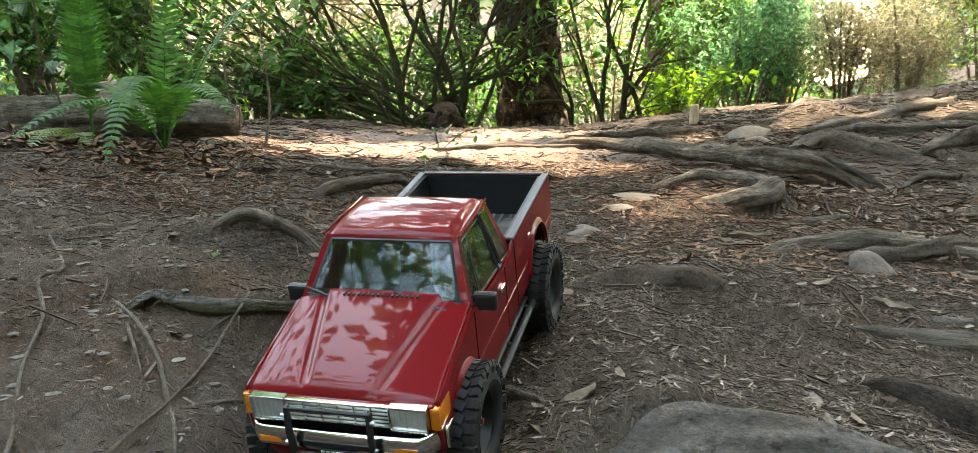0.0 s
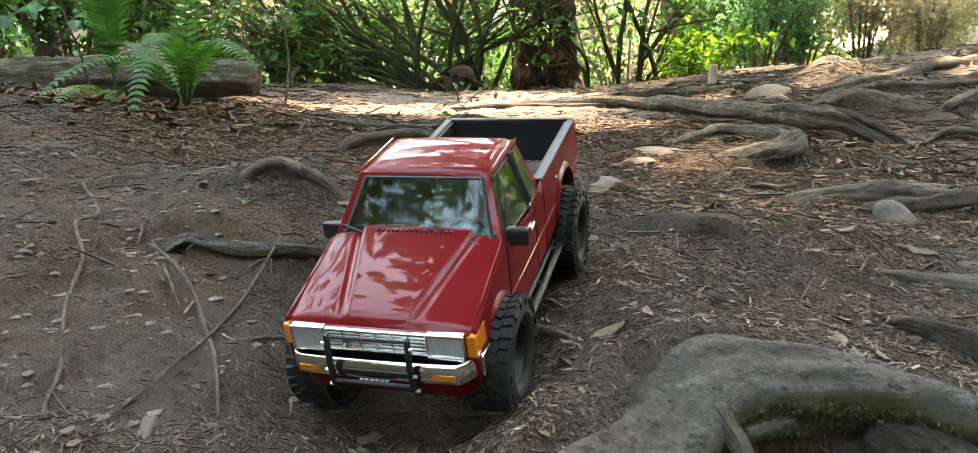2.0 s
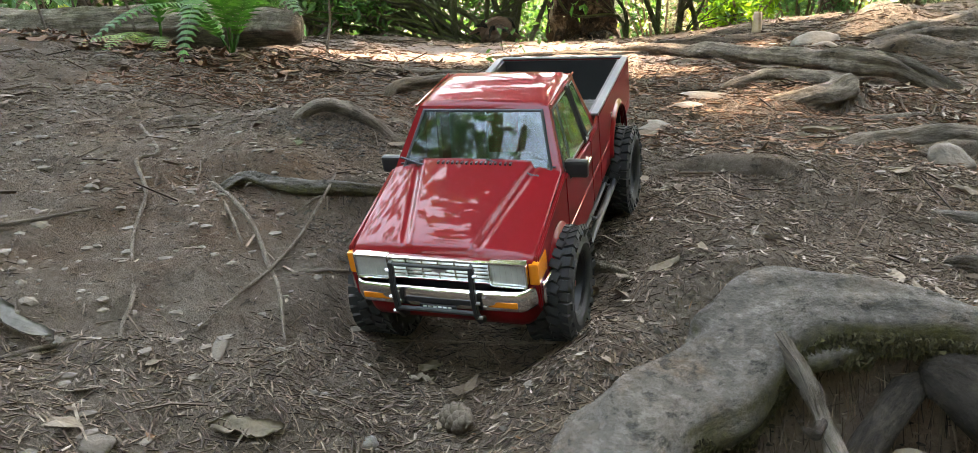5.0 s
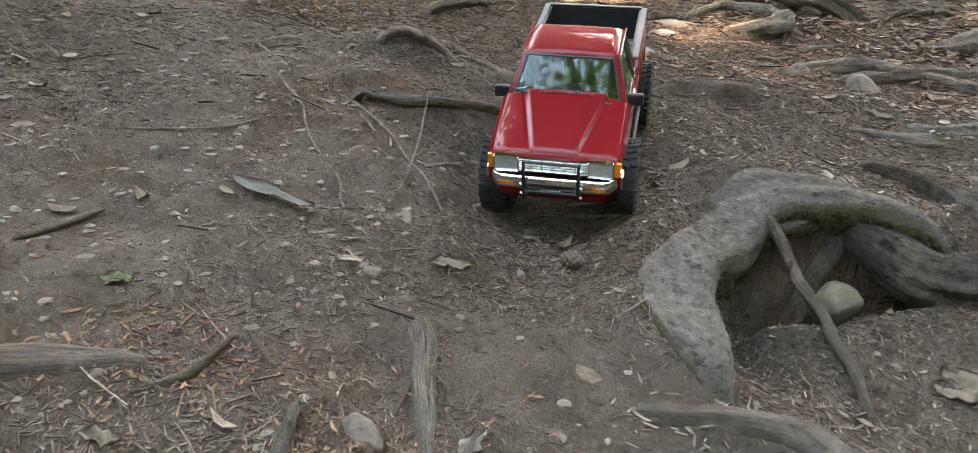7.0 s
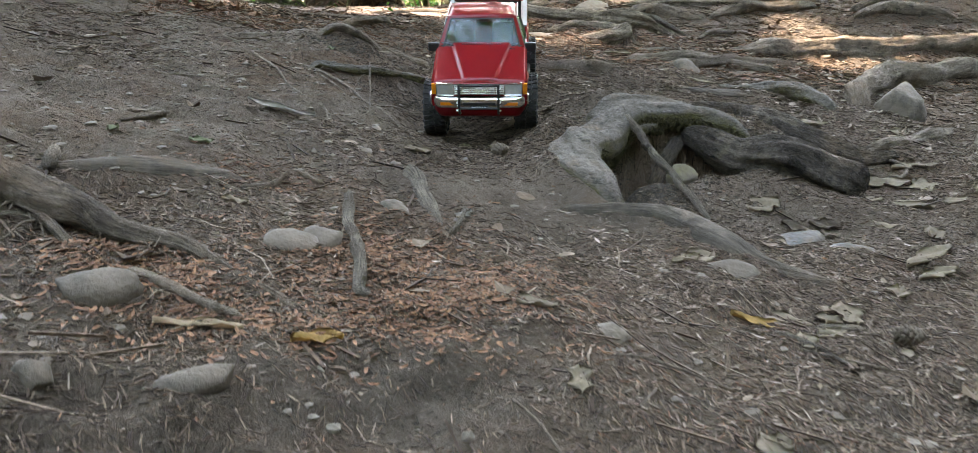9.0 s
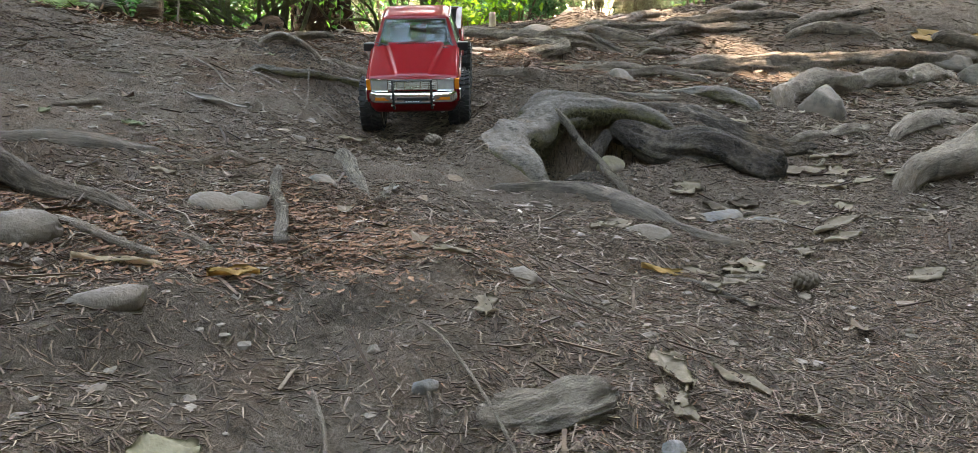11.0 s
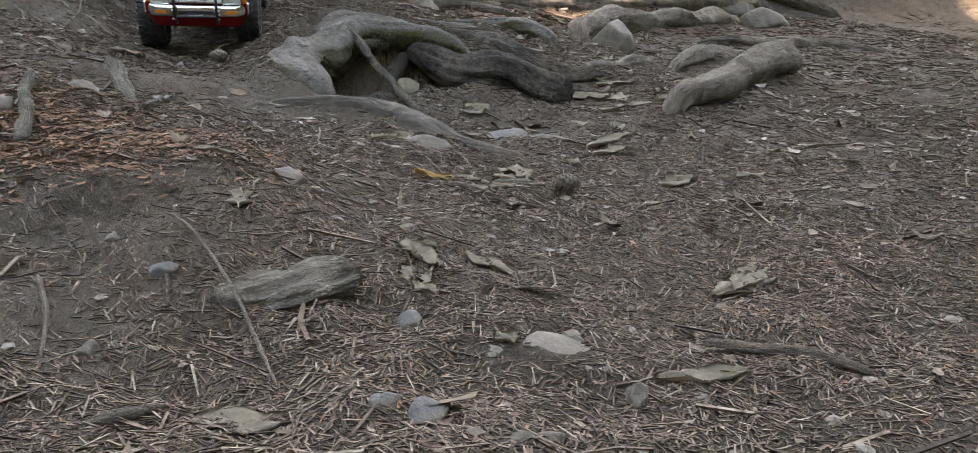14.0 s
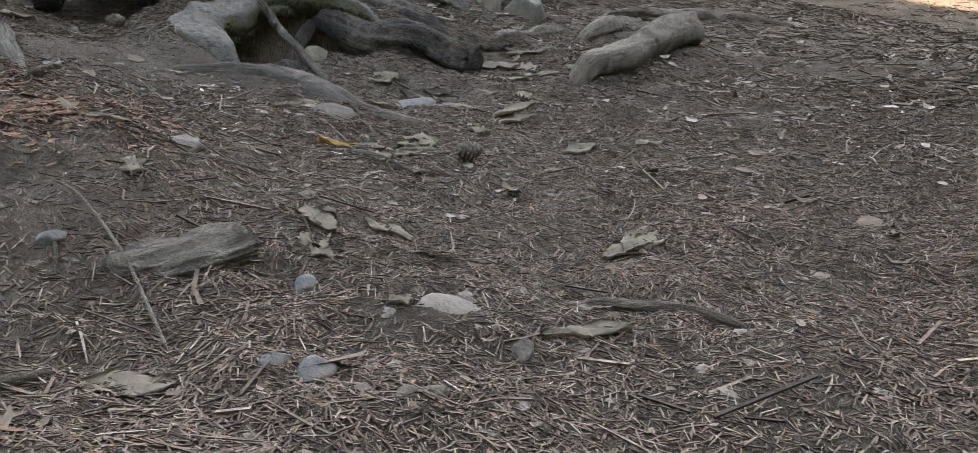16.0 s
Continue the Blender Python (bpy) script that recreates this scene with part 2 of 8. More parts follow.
SCRAP = mat_litter("leaf_scrap", [(0.0, (0.11, 0.075, 0.055)), (0.4, (0.20, 0.148, 0.113)), (0.8, (0.27, 0.208, 0.165)), (1.0, (0.34, 0.27, 0.222))])
RUST = mat_litter("rusty_bark_crumb", [(0.0, (0.055, 0.030, 0.022)), (0.5, (0.115, 0.066, 0.048)), (1.0, (0.18, 0.112, 0.084))])
DEAD = mat_litter("dead_leaf", [(0.0, (0.20, 0.15, 0.105)), (0.5, (0.265, 0.21, 0.152)), (1.0, (0.33, 0.272, 0.205))])
DEAD_GREY = mat_litter("bleached_bark", [(0.0, (0.20, 0.175, 0.148)), (0.5, (0.25, 0.223, 0.19)), (1.0, (0.30, 0.27, 0.235))])
YELLOW_LEAF = mat_litter("yellow_leaf", [(0.0, (0.30, 0.17, 0.055)), (0.5, (0.34, 0.205, 0.07)), (1.0, (0.38, 0.25, 0.10))])
GREEN_SCRAP = mat_litter("green_scrap", [(0.0, (0.17, 0.18, 0.105)), (0.5, (0.21, 0.22, 0.13)), (1.0, (0.25, 0.26, 0.16))])
CREAM_LEAF = mat_litter("cream_leaf", [(0.0, (0.30, 0.255, 0.165)), (0.5, (0.34, 0.292, 0.195)), (1.0, (0.38, 0.33, 0.225))])
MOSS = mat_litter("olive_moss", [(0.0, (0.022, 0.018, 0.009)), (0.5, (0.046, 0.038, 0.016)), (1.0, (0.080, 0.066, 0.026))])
FERN_GREEN = mat_leaf("fern_green", [(0.0, (0.026, 0.095, 0.016)), (0.5, (0.042, 0.135, 0.024)), (1.0, (0.070, 0.175, 0.034))], 0.45, 0.55)
FERN_PALE = mat_leaf("fern_pale", [(0.0, (0.11, 0.17, 0.05)), (0.5, (0.16, 0.22, 0.07)), (1.0, (0.22, 0.26, 0.09))], 0.4)
FERN_BROWN = mat_leaf("fern_brown", [(0.0, (0.10, 0.050, 0.026)), (0.5, (0.15, 0.082, 0.045)), (1.0, (0.20, 0.12, 0.07))], 0.25)
LEAF = mat_leaf("broad_leaf", [(0.0, (0.034, 0.092, 0.024)), (0.5, (0.060, 0.150, 0.040)), (1.0, (0.115, 0.215, 0.065))], 0.5)
LEAF_BLUE = mat_leaf("blue_green_leaf", [(0.0, (0.055, 0.155, 0.090)), (0.5, (0.100, 0.230, 0.150)), (1.0, (0.18, 0.32, 0.25))], 0.7)
LEAF_LIME = mat_leaf("lime_leaf", [(0.0, (0.10, 0.21, 0.025)), (0.5, (0.17, 0.31, 0.04)), (1.0, (0.26, 0.40, 0.06))], 0.65)
LEAF_DARK = mat_leaf("conifer_leaf", [(0.0, (0.025, 0.055, 0.018)), (0.5, (0.04, 0.08, 0.022)), (1.0, (0.07, 0.12, 0.03))], 0.4)
LEAF_YELLOW = mat_leaf("mossy_yellow_leaf", [(0.0, (0.13, 0.17, 0.02)), (0.5, (0.20, 0.25, 0.03)), (1.0, (0.28, 0.32, 0.05))], 0.5)
LEAF_PINK = mat_leaf("dry_pinkish_twigs", [(0.0, (0.21, 0.18, 0.175)), (0.5, (0.31, 0.275, 0.275)), (1.0, (0.42, 0.385, 0.39))], 0.6)
RED = mat_plain("red_paint", (0.150, 0.004, 0.006), 0.5, 0.0, 0.05, 0.05, 0.4)
CHROME = mat_plain("chrome", (0.80, 0.79, 0.77), 0.10, 1.0, 0.5, 0.06)
SILVER = mat_plain("silver_metal", (0.55, 0.55, 0.54), 0.3, 1.0, 0.5, 0.1)
BLACK = mat_plain("black_plastic", (0.012, 0.012, 0.013), 0.45, 0.0, 0.45, 0.2)
BLACK_STEEL = mat_plain("black_powder_coat", (0.012, 0.012, 0.013), 0.5, 0.0, 0.35, 0.2)
GREY_TRIM = mat_plain("grey_bed_liner", (0.10, 0.105, 0.105), 0.55, 0.0, 0.4, 0.15)
RUBBER = mat_plain("dusty_rubber", (0.017, 0.0165, 0.016), 0.7, 0.0, 0.3, 0.35)
SEAT = mat_plain("grey_seat", (0.10, 0.10, 0.11), 0.8, 0.0, 0.3, 0.2)
AMBER = mat_plain("amber_lens", (0.62, 0.17, 0.012), 0.15, 0.0, 0.5, 0.1, 0.6)
LENS = mat_plain("headlamp_lens", (0.62, 0.63, 0.60), 0.12, 0.55, 0.6, 0.2, 0.8)
LABEL_WHITE = mat_plain("white_print", (0.7, 0.7, 0.68), 0.6)
HUB_RED = mat_plain("anodised_red", (0.5, 0.06, 0.05), 0.3, 0.7, 0.5, 0.1)
GLASS = mat_glass("window_glass", (0.42, 0.46, 0.46))
CANOPY = mat_leaf("canopy_leaf", [(0.0, (0.045, 0.075, 0.012)), (0.5, (0.075, 0.115, 0.018)), (1.0, (0.12, 0.155, 0.03))], 0.42)
SAWN = mat_plain("pale_cut_wood", (0.42, 0.31, 0.21), 0.8, 0.0, 0.2, 0.25)


def mat_backdrop():
    """Sunlit foliage a long way off: green and brown clumps, sky gaps painted as dull blue."""
    m, t, b = shader("distant_foliage", 0.9, spec=0.1)
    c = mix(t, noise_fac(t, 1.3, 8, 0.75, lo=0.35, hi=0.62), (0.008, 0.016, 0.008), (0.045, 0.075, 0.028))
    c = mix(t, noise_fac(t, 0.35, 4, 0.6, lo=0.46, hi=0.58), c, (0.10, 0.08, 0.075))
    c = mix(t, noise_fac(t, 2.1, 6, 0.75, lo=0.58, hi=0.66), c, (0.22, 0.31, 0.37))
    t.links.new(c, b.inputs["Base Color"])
    tr = t.nodes.new("ShaderNodeBsdfTranslucent")
    t.links.new(c, tr.inputs["Color"])
    mx = t.nodes.new("ShaderNodeMixShader")
    mx.inputs[0].default_value = 0.6
    t.links.new(b.outputs[0], mx.inputs[1])
    t.links.new(tr.outputs[0], mx.inputs[2])
    t.links.new(mx.outputs[0], t.nodes["Material Output"].inputs["Surface"])
    return m


BACKDROP = mat_backdrop()


# --- building helpers ---
def link_mesh(name, bm, mat, smooth=True):
    me = bpy.data.meshes.new(name)
    bm.to_mesh(me)
    bm.free()
    me.materials.append(mat)
    if smooth:
        me.polygons.foreach_set("use_smooth", [True] * len(me.polygons))
    return new(name, me)


def part(name, bm, mat, parent, label="", smooth=False):
    ob = link_mesh(name, bm, mat, smooth)
    ob.parent = parent
    if label:
        ob["label"] = label
    return ob


def np_mesh(name, verts, faces, mat, smooth=False):
    """One mesh from arrays; every face has the same number of corners."""
    me = bpy.data.meshes.new(name)
    n, k = faces.shape
    me.vertices.add(len(verts))
    me.vertices.foreach_set("co", verts.astype(np.float32).ravel())
    me.loops.add(n * k)
    me.loops.foreach_set("vertex_index", faces.astype(np.int32).ravel())
    me.polygons.add(n)
    me.polygons.foreach_set("loop_start", np.arange(0, n * k, k, dtype=np.int32))
    me.polygons.foreach_set("use_smooth", np.full(n, smooth))
    me.update(calc_edges=True)
    me.materials.append(mat)
    return new(name, me)


# --- the forest floor ---
# x, y, spread along x, spread along y, height of the swells and hollows of the slope
SWELLS = [(-0.10, 0.85, 0.09, 0.24, -0.042), (0.18, 0.80, 0.10, 0.14, 0.030), (0.42, 0.62, 0.11, 0.07, 0.034),
          (0.22, 0.36, 0.07, 0.09, -0.040), (-0.17, -0.15, 0.11, 0.14, 0.026), (0.37, 0.24, 0.10, 0.10, -0.024), (0.56, 0.46, 0.10, 0.08, -0.034),
          (-0.30, 0.98, 0.10, 0.10, 0.012), (-0.30, -0.42, 0.10, 0.09, -0.024), (0.35, 1.10, 0.12, 0.08, 0.022), (0.62, 1.66, 0.14, 0.08, 0.02), (-0.5, 1.65, 0.3, 0.3, -0.022), (-0.275, 1.085, 0.075, 0.04, 0.040), (0.165, 0.530, 0.05, 0.030, -0.050), (0.31, 0.548, 0.08, 0.030, -0.048), (0.115, 0.43, 0.035, 0.07, -0.040), (0.02, 0.60, 0.04, 0.04, 0.010), (-0.14, 0.655, 0.06, 0.06, -0.016), (-0.01, 0.655, 0.05, 0.06, -0.018), (0.16, 0.68, 0.10, 0.03, 0.022),
          (0.27, 0.53, 0.07, 0.035, -0.040), (0.66, 1.88, 0.13, 0.05, -0.062)]


def soft(v, a, b):
    """0 below a, 1 above b, smooth between."""
    u = np.clip((v - a) / (b - a), 0.0, 1.0)
    return u * u * (3 - 2 * u)


def ground(x, y):
    """Height of the forest floor, without its small lumps."""
    u, v = np.clip(x, -1.0, 1.25), np.clip(y, -0.8, 1.95)
    h = (-0.0946 - 0.1104 * u + 0.108 * v + 0.142 * u * u - 0.0453 * u * v + 0.0871 * v * v - 0.087 * u * u * v + 0.0331 * u * v * v
         - 0.0373 * v * v * v - 0.0167 * u * u * u)
    for a, b, p, q, k in SWELLS:
        h = h + k * np.exp(-(((x - a) / p) ** 2 + ((y - b) / q) ** 2) / 2)
    # two low earth ledges worn by feet and water
    for x0, x1, ye, slope, k in ((-0.58, -0.16, -0.255, 0.30, 0.010), (-0.36, 0.02, 0.875, 0.12, 0.013)):
        e = y - (ye + slope * (x - x0)) - 0.012 * np.sin(31 * x)
        h = h + k * (2 * soft(e, -0.034, 0.016) - 1) * np.exp(-(e / 0.11) ** 2) * soft(x, x0 - 0.08, x0 + 0.05) * (1 - soft(x, x1 - 0.05, x1 + 0.08))
    top = (0.150 + 0.055 * soft(-x, 0.3, 0.9) - 0.03 * soft(x, 0.2, 0.8) * (1 - soft(y, 2.0, 2.8)) + 0.09 * soft(x, 0.3, 1.4) * soft(y, 2.0, 3.2)
           + 0.12 * soft(x, 1.4, 2.8) - 0.7 * soft(y, 3.9, 10.0))
    k = soft(y, 1.6, 2.3)
    return h * (1 - k) + top * k


GRID = np.random.RandomState(4).rand(256, 256)


def wave(x, y, size):
    """Smooth random heights, -1 to 1, with lumps of that size."""
    u, v = np.asarray(x) / size + 71.3, np.asarray(y) / size + 37.7
    i, j = np.floor(u).astype(int), np.floor(v).astype(int)
    a, b = u - i, v - j
    a, b = a * a * (3 - 2 * a), b * b * (3 - 2 * b)
    i, j, i1, j1 = i % 256, j % 256, (i + 1) % 256, (j + 1) % 256
    return 2 * ((GRID[i, j] * (1 - a) + GRID[i1, j] * a) * (1 - b) + (GRID[i, j1] * (1 - a) + GRID[i1, j1] * a) * b) - 1


def axis(a, b, step, reach, rise):
    mid = list(np.arange(a, b, step))
    out, d = [], step
    while not out or out[-1] < reach:
        d *= rise
        out.append((out[-1] if out else 0) + d)
    return np.array([a - v for v in reversed(out)] + mid + [mid[-1] + v for v in out])


def spline(points, step):
    """Points on a smooth curve through the given ones, one every step metres."""
    P = [np.array(p, float) for p in points]
    P = [2 * P[0] - P[1]] + P + [2 * P[-1] - P[-2]]
    out = []
    for i in range(1, len(P) - 2):
        n = max(2, int(np.linalg.norm(P[i + 1][:3] - P[i][:3]) / step))
        for k in range(n):
            u = k / n
            out.append(0.5 * (2 * P[i] + (P[i + 1] - P[i - 1]) * u + (2 * P[i - 1] - 5 * P[i] + 4 * P[i + 1] - P[i + 2]) * u * u
                              + (3 * P[i] - P[i - 1] - 3 * P[i + 1] + P[i + 2]) * u ** 3))
    out.append(P[-2])
    return out


def tube(name, points, mat, step=0.01, sides=14, rough=0.14, ridges=0.08, flat=1.0, seed=0.0, blunt=False, skirt=0.0, flutes=0, knots=0.0, sway=0.35):
    """A tapering, knotty limb through points (x, y, z, radius), with rounded ends."""
    line = spline(points, step)
    thick = sum(p[3] for p in line) / len(line)
    for i, p in enumerate(line):
        k = sway * p[3] * min(1, i / 6, (len(line) - 1 - i) / 6)
        f = max(0.05, 3.6 * thick)
        w = (wave(i * step + seed * 9, seed, f), wave(i * step, seed * 4 + 2, f * 0.9), wave(seed * 6, i * step, f * 1.2))
        p[:3] += k * np.array(w)
    n = len(line)
    C, R = np.array([p[:3] for p in line]), np.array([max(p[3], 2e-4) for p in line])
    T = np.gradient(C, axis=0)
    T /= np.linalg.norm(T, axis=1)[:, None] + 1e-9
    up = np.array([0, 0, 1.0]) if abs(T[:, 2]).mean() < 0.8 else np.array([0, 1.0, 0])
    S = np.cross(T, up)
    S /= np.linalg.norm(S, axis=1)[:, None] + 1e-9
    U = np.cross(S, T)
    L = np.r_[0, np.cumsum(np.linalg.norm(np.diff(C, axis=0), axis=1))]
    ends = 1.0 if blunt else None
    k = np.ones(n)
    if not ends:
        for i in range(n):
            d = min(L[i] / max(R[0], 1e-4), (L[-1] - L[i]) / max(R[-1], 1e-4))
            k[i] = math.sqrt(max(0.02, 1 - max(0, 1 - d) ** 2))
    ang = np.arange(sides) / sides * 2 * math.pi
    A, LL = np.meshgrid(ang, L, indexing="xy")
    twist = 2.2 * LL / max(0.25, L[-1]) + seed
    RR = (R * k)[:, None]
    size = max(0.004, float(R.mean()))
    q = wave(np.cos(A) * 1.1 + seed * 3 + LL / (size * 7), np.sin(A) * 1.1 + seed + LL / (size * 11), 0.9)
    q2 = wave(np.cos(A) * 2.2 + LL / (size * 2.5) + seed, np.sin(A) * 2.2 + LL / (size * 4), 0.7)
    ridge = np.cos(3 * (A + twist)) * 0.6 + np.cos(5 * (A - twist) + seed) * 0.4
    grain = 1 - 2 * np.abs(wave(np.cos(A) * 1.2 + seed * 5 + LL * 1.5, np.sin(A) * 1.2 + LL * 2.2 + seed, 0.30))
    grain2 = np.abs(wave(np.cos(A) * 3 + seed * 2, np.sin(A) * 3 + LL * 5, 0.33))
    RR = RR * (1 + rough * q + rough * 0.5 * q2 + ridges * ridge + 0.10 * grain - 0.05 * grain2)
    if knots:
        # swellings, and strands of wood that part and wind along the limb
        RR = RR * (1 + knots * np.maximum(0, wave(LL / (size * 5) + seed * 11, 0.3 * np.cos(A - seed) + seed, 1.0)) ** 2
                   - 0.5 * knots * np.exp(-(wave(A * 0.9 + LL / (size * 16) + seed * 7, LL / (size * 26) + seed, 1.0) / 0.10) ** 2))
    if flutes:
        RR = RR * (1 - 0.13 * np.abs(wave(A * flutes / 6.283 + 0.35 * wave(LL, A, 0.6), LL * 0.7 + seed, 1.0)) - 0.02 * np.abs(wave(A * 20, LL * 9, 1.0)))
    side = np.cos(A) * np.where(np.cos(A) < 0, 1 + skirt, 1.0)
    V = C[:, None, :] + RR[..., None] * (side[..., None] * S[:, None, :] + flat * np.sin(A)[..., None] * U[:, None, :])
    V = np.concatenate([V.reshape(-1, 3), C[:1], C[-1:]])
    i = (np.arange(n - 1)[:, None] * sides + np.arange(sides)[None, :])
    j = (np.arange(n - 1)[:, None] * sides + (np.arange(sides)[None, :] + 1) % sides)
    quads = np.stack([i, j, j + sides, i + sides], -1).reshape(-1, 4)
    s = np.arange(sides)
    caps = np.concatenate([np.stack([np.full(sides, n * sides), (s + 1) % sides, s], -1),
                           np.stack([np.full(sides, n * sides + 1), (n - 1) * sides + s, (n - 1) * sides + (s + 1) % sides], -1)])
    me = bpy.data.meshes.new(name)
    me.from_pydata(V.tolist(), [], quads.tolist() + caps.tolist())
    me.polygons.foreach_set("use_smooth", [True] * len(me.polygons))
    uv = me.uv_layers.new(name="grain")
    around, along = np.r_[np.tile(ang / 6.283 * 0.16, n), 0, 0], np.r_[np.repeat(L, sides), 0, L[-1]]
    loops = np.array([l.vertex_index for l in me.loops])
    uvs = np.stack([np.abs(around[loops] - 0.08) + seed, along[loops]], -1)
    uv.data.foreach_set("uv", uvs.ravel())
    me.materials.append(mat)
    return new(name, me)


def rest(points, lift):
    """Lay (x, y, radius) points on the floor: the middle of the limb stands lift radii above it."""
    return [(x, y, float(ground(x, y)) + lift * r, r) for x, y, r in points]


ROOTS = []


def root(points, lift, mat, label, bank=0.4, **kw):
    """Note a root that lies on the floor: (x, y, radius) points, its middle lift radii above the soil."""
    kw.setdefault("seed", (points[0][0] * 7.3 + points[0][1] * 3.1) % 5)
    kw.setdefault("sides", 26)
    kw.setdefault("rough", 0.2)
    kw.setdefault("ridges", 0.11)
    kw.setdefault("knots", 0.28)
    if points[1][0] > 0.6 and lift < 0.8:
        # these lie deeper, with soil and litter washed up against them
        lift, bank = 0.85 * lift, max(bank, 0.5)
        kw.setdefault("flat", 0.85)
    line = rest(points, lift)
    if "broken" not in label and "peeling" not in label:
        # both ends taper and dive into the soil
        ends = []
        for (x, y, z, r), (x2, y2, _, _) in ((line[0], line[1]), (line[-1], line[-2])):
            d = math.hypot(x - x2, y - y2)
            q = max(r, 0.012)
            u, v = x + (x - x2) / d * 1.8 * q, y + (y - y2) / d * 1.8 * q
            ends.append((u, v, float(ground(u, v)) - 1.3 * r, r * 0.55))
        line = [ends[0]] + line + ([] if "sawn" in label else [ends[1]])
    ROOTS.append((line, mat, label, bank, kw))


# --- roots: their lines first, since the soil is banked against them ---
GREY = "grey weathered tree root half buried in the soil"
ARCH = [(-0.35, 1.05, 0.118, 0.008), (-0.318, 1.055, 0.148, 0.009), (-0.285, 1.057, 0.158, 0.0095), (-0.245, 1.062, 0.14, 0.009),
                          (-0.195, 1.07, 0.100, 0.0065), (-0.15, 1.06, 0.073, 0.0048), (-0.105, 1.035, 0.055, 0.0036), (-0.066, 1.02, 0.042, 0.0025)]
ROOTS.append((ARCH, ROOT, "brown thin root arching over the soil bank", 0.0, {"step": 0.006, "seed": 1.3}))
root([(-0.225, 1.20, 0.006), (-0.17, 1.15, 0.0085), (-0.129, 1.12, 0.0097), (-0.106, 1.09, 0.010)], 0.3, ROOT, GREY)
root([(-0.255, 1.359, 0.0096), (-0.239, 1.40, 0.0123), (-0.196, 1.434, 0.0126), (-0.14, 1.50, 0.0107)], 1.2, ROOT_DARK, "short dark root lying bowed on the soil")
root([(-0.356, 0.841, 0.0036), (-0.336, 0.87, 0.0062), (-0.307, 0.866, 0.0076), (-0.262, 0.865, 0.0083), (-0.219, 0.888, 0.0084), (-0.17, 0.92, 0.008), (-0.113, 0.935, 0.007), (-0.044, 0.925, 0.0037)],
     1.1, ROOT_MOSS, "pale grey root running across the bank", step=0.005, bank=0.3)
root([(-0.193, 0.897, 0.0051), (-0.16, 0.877, 0.0094), (-0.12, 0.885, 0.0125), (-0.079, 0.87, 0.0137), (-0.019, 0.83, 0.0136), (0.033, 0.787, 0.0109), (0.069, 0.755, 0.0049)],
     0.0, ROOT, "soil-covered root below the grey one", step=0.007, rough=0.3)
root([(-0.504, 1.021, 0.0044), (-0.459, 1.062, 0.0072), (-0.407, 1.103, 0.0046)], 0.1, ROOT, "short smooth root flush with the soil")
HOLLOW = [(0.20, 2.55, 0.150, 0.012), (0.32, 2.35, 0.168, 0.0145), (0.455, 2.20, 0.163, 0.016), (0.554, 2.05, 0.156, 0.022), (0.63, 2.00, 0.154, 0.023), (0.689, 1.96, 0.155, 0.027), (0.764, 1.93, 0.139, 0.025), (0.814, 1.91, 0.120, 0.020),
          (0.867, 1.90, 0.096, 0.014), (0.90, 1.89, 0.076, 0.008)]
ROOTS.append((HOLLOW, ROOT_TAN, "thick grey root with a dark hollow under it", 0.0, {"step": 0.008, "seed": 3.3, "sides": 30, "rough": 0.26, "ridges": 0.12, "knots": 0.35}))
root([(0.345, 1.60, 0.008), (0.41, 1.66, 0.013), (0.48, 1.70, 0.015), (0.55, 1.68, 0.015), (0.585, 1.63, 0.008)], 0.8, ROOT_TAN, "knotty grey root stub among needles", rough=0.28, knots=0.5)
STUB = [(0.33, 1.44, 0.070, 0.012), (0.363, 1.47, 0.082, 0.020), (0.415, 1.50, 0.094, 0.027), (0.479, 1.53, 0.103, 0.030), (0.531, 1.55, 0.107, 0.029), (0.556, 1.56, 0.119, 0.031), (0.574, 1.56, 0.106, 0.029)]
ROOTS.append((STUB, ROOT_TAN, "stubby pale root ending in a broken knob", 0.5, {"step": 0.006, "seed": 2.1, "sides": 30, "rough": 0.24, "ridges": 0.1, "knots": 0.3}))
STRAND = [(0.69, 1.965, 0.176, 0.005), (0.775, 1.925, 0.158, 0.008), (0.83, 1.90, 0.135, 0.009), (0.885, 1.885, 0.102, 0.006), (0.93, 1.88, 0.080, 0.003)]
ROOTS.append((STRAND, PALE_WOOD, "pale splintered strand of root along the thick one", 0.0, {"step": 0.006, "seed": 0.9, "rough": 0.3, "ridges": 0.18, "knots": 0.4, "sides": 14}))
LEG = [(0.566, 1.555, 0.105, 0.014), (0.580, 1.535, 0.086, 0.011), (0.586, 1.515, 0.070, 0.008), (0.590, 1.50, 0.058, 0.004)]
ROOTS.append((LEG, ROOT_DARK, "short root reaching down from the broken knob", 0.0, {"step": 0.004, "seed": 1.1, "rough": 0.3, "sides": 14}))
root([(0.44, 1.22, 0.010), (0.545, 1.30, 0.018), (0.64, 1.33, 0.022), (0.74, 1.31, 0.022), (0.86, 1.27, 0.014)], 0.2, ROOT, GREY)
root([(0.136, 1.031, 0.0123), (0.225, 1.068, 0.0259), (0.305, 1.054, 0.0286), (0.364, 1.01, 0.017)], -0.45, DIRT, "soil-covered root swelling in the slope", rough=0.3)
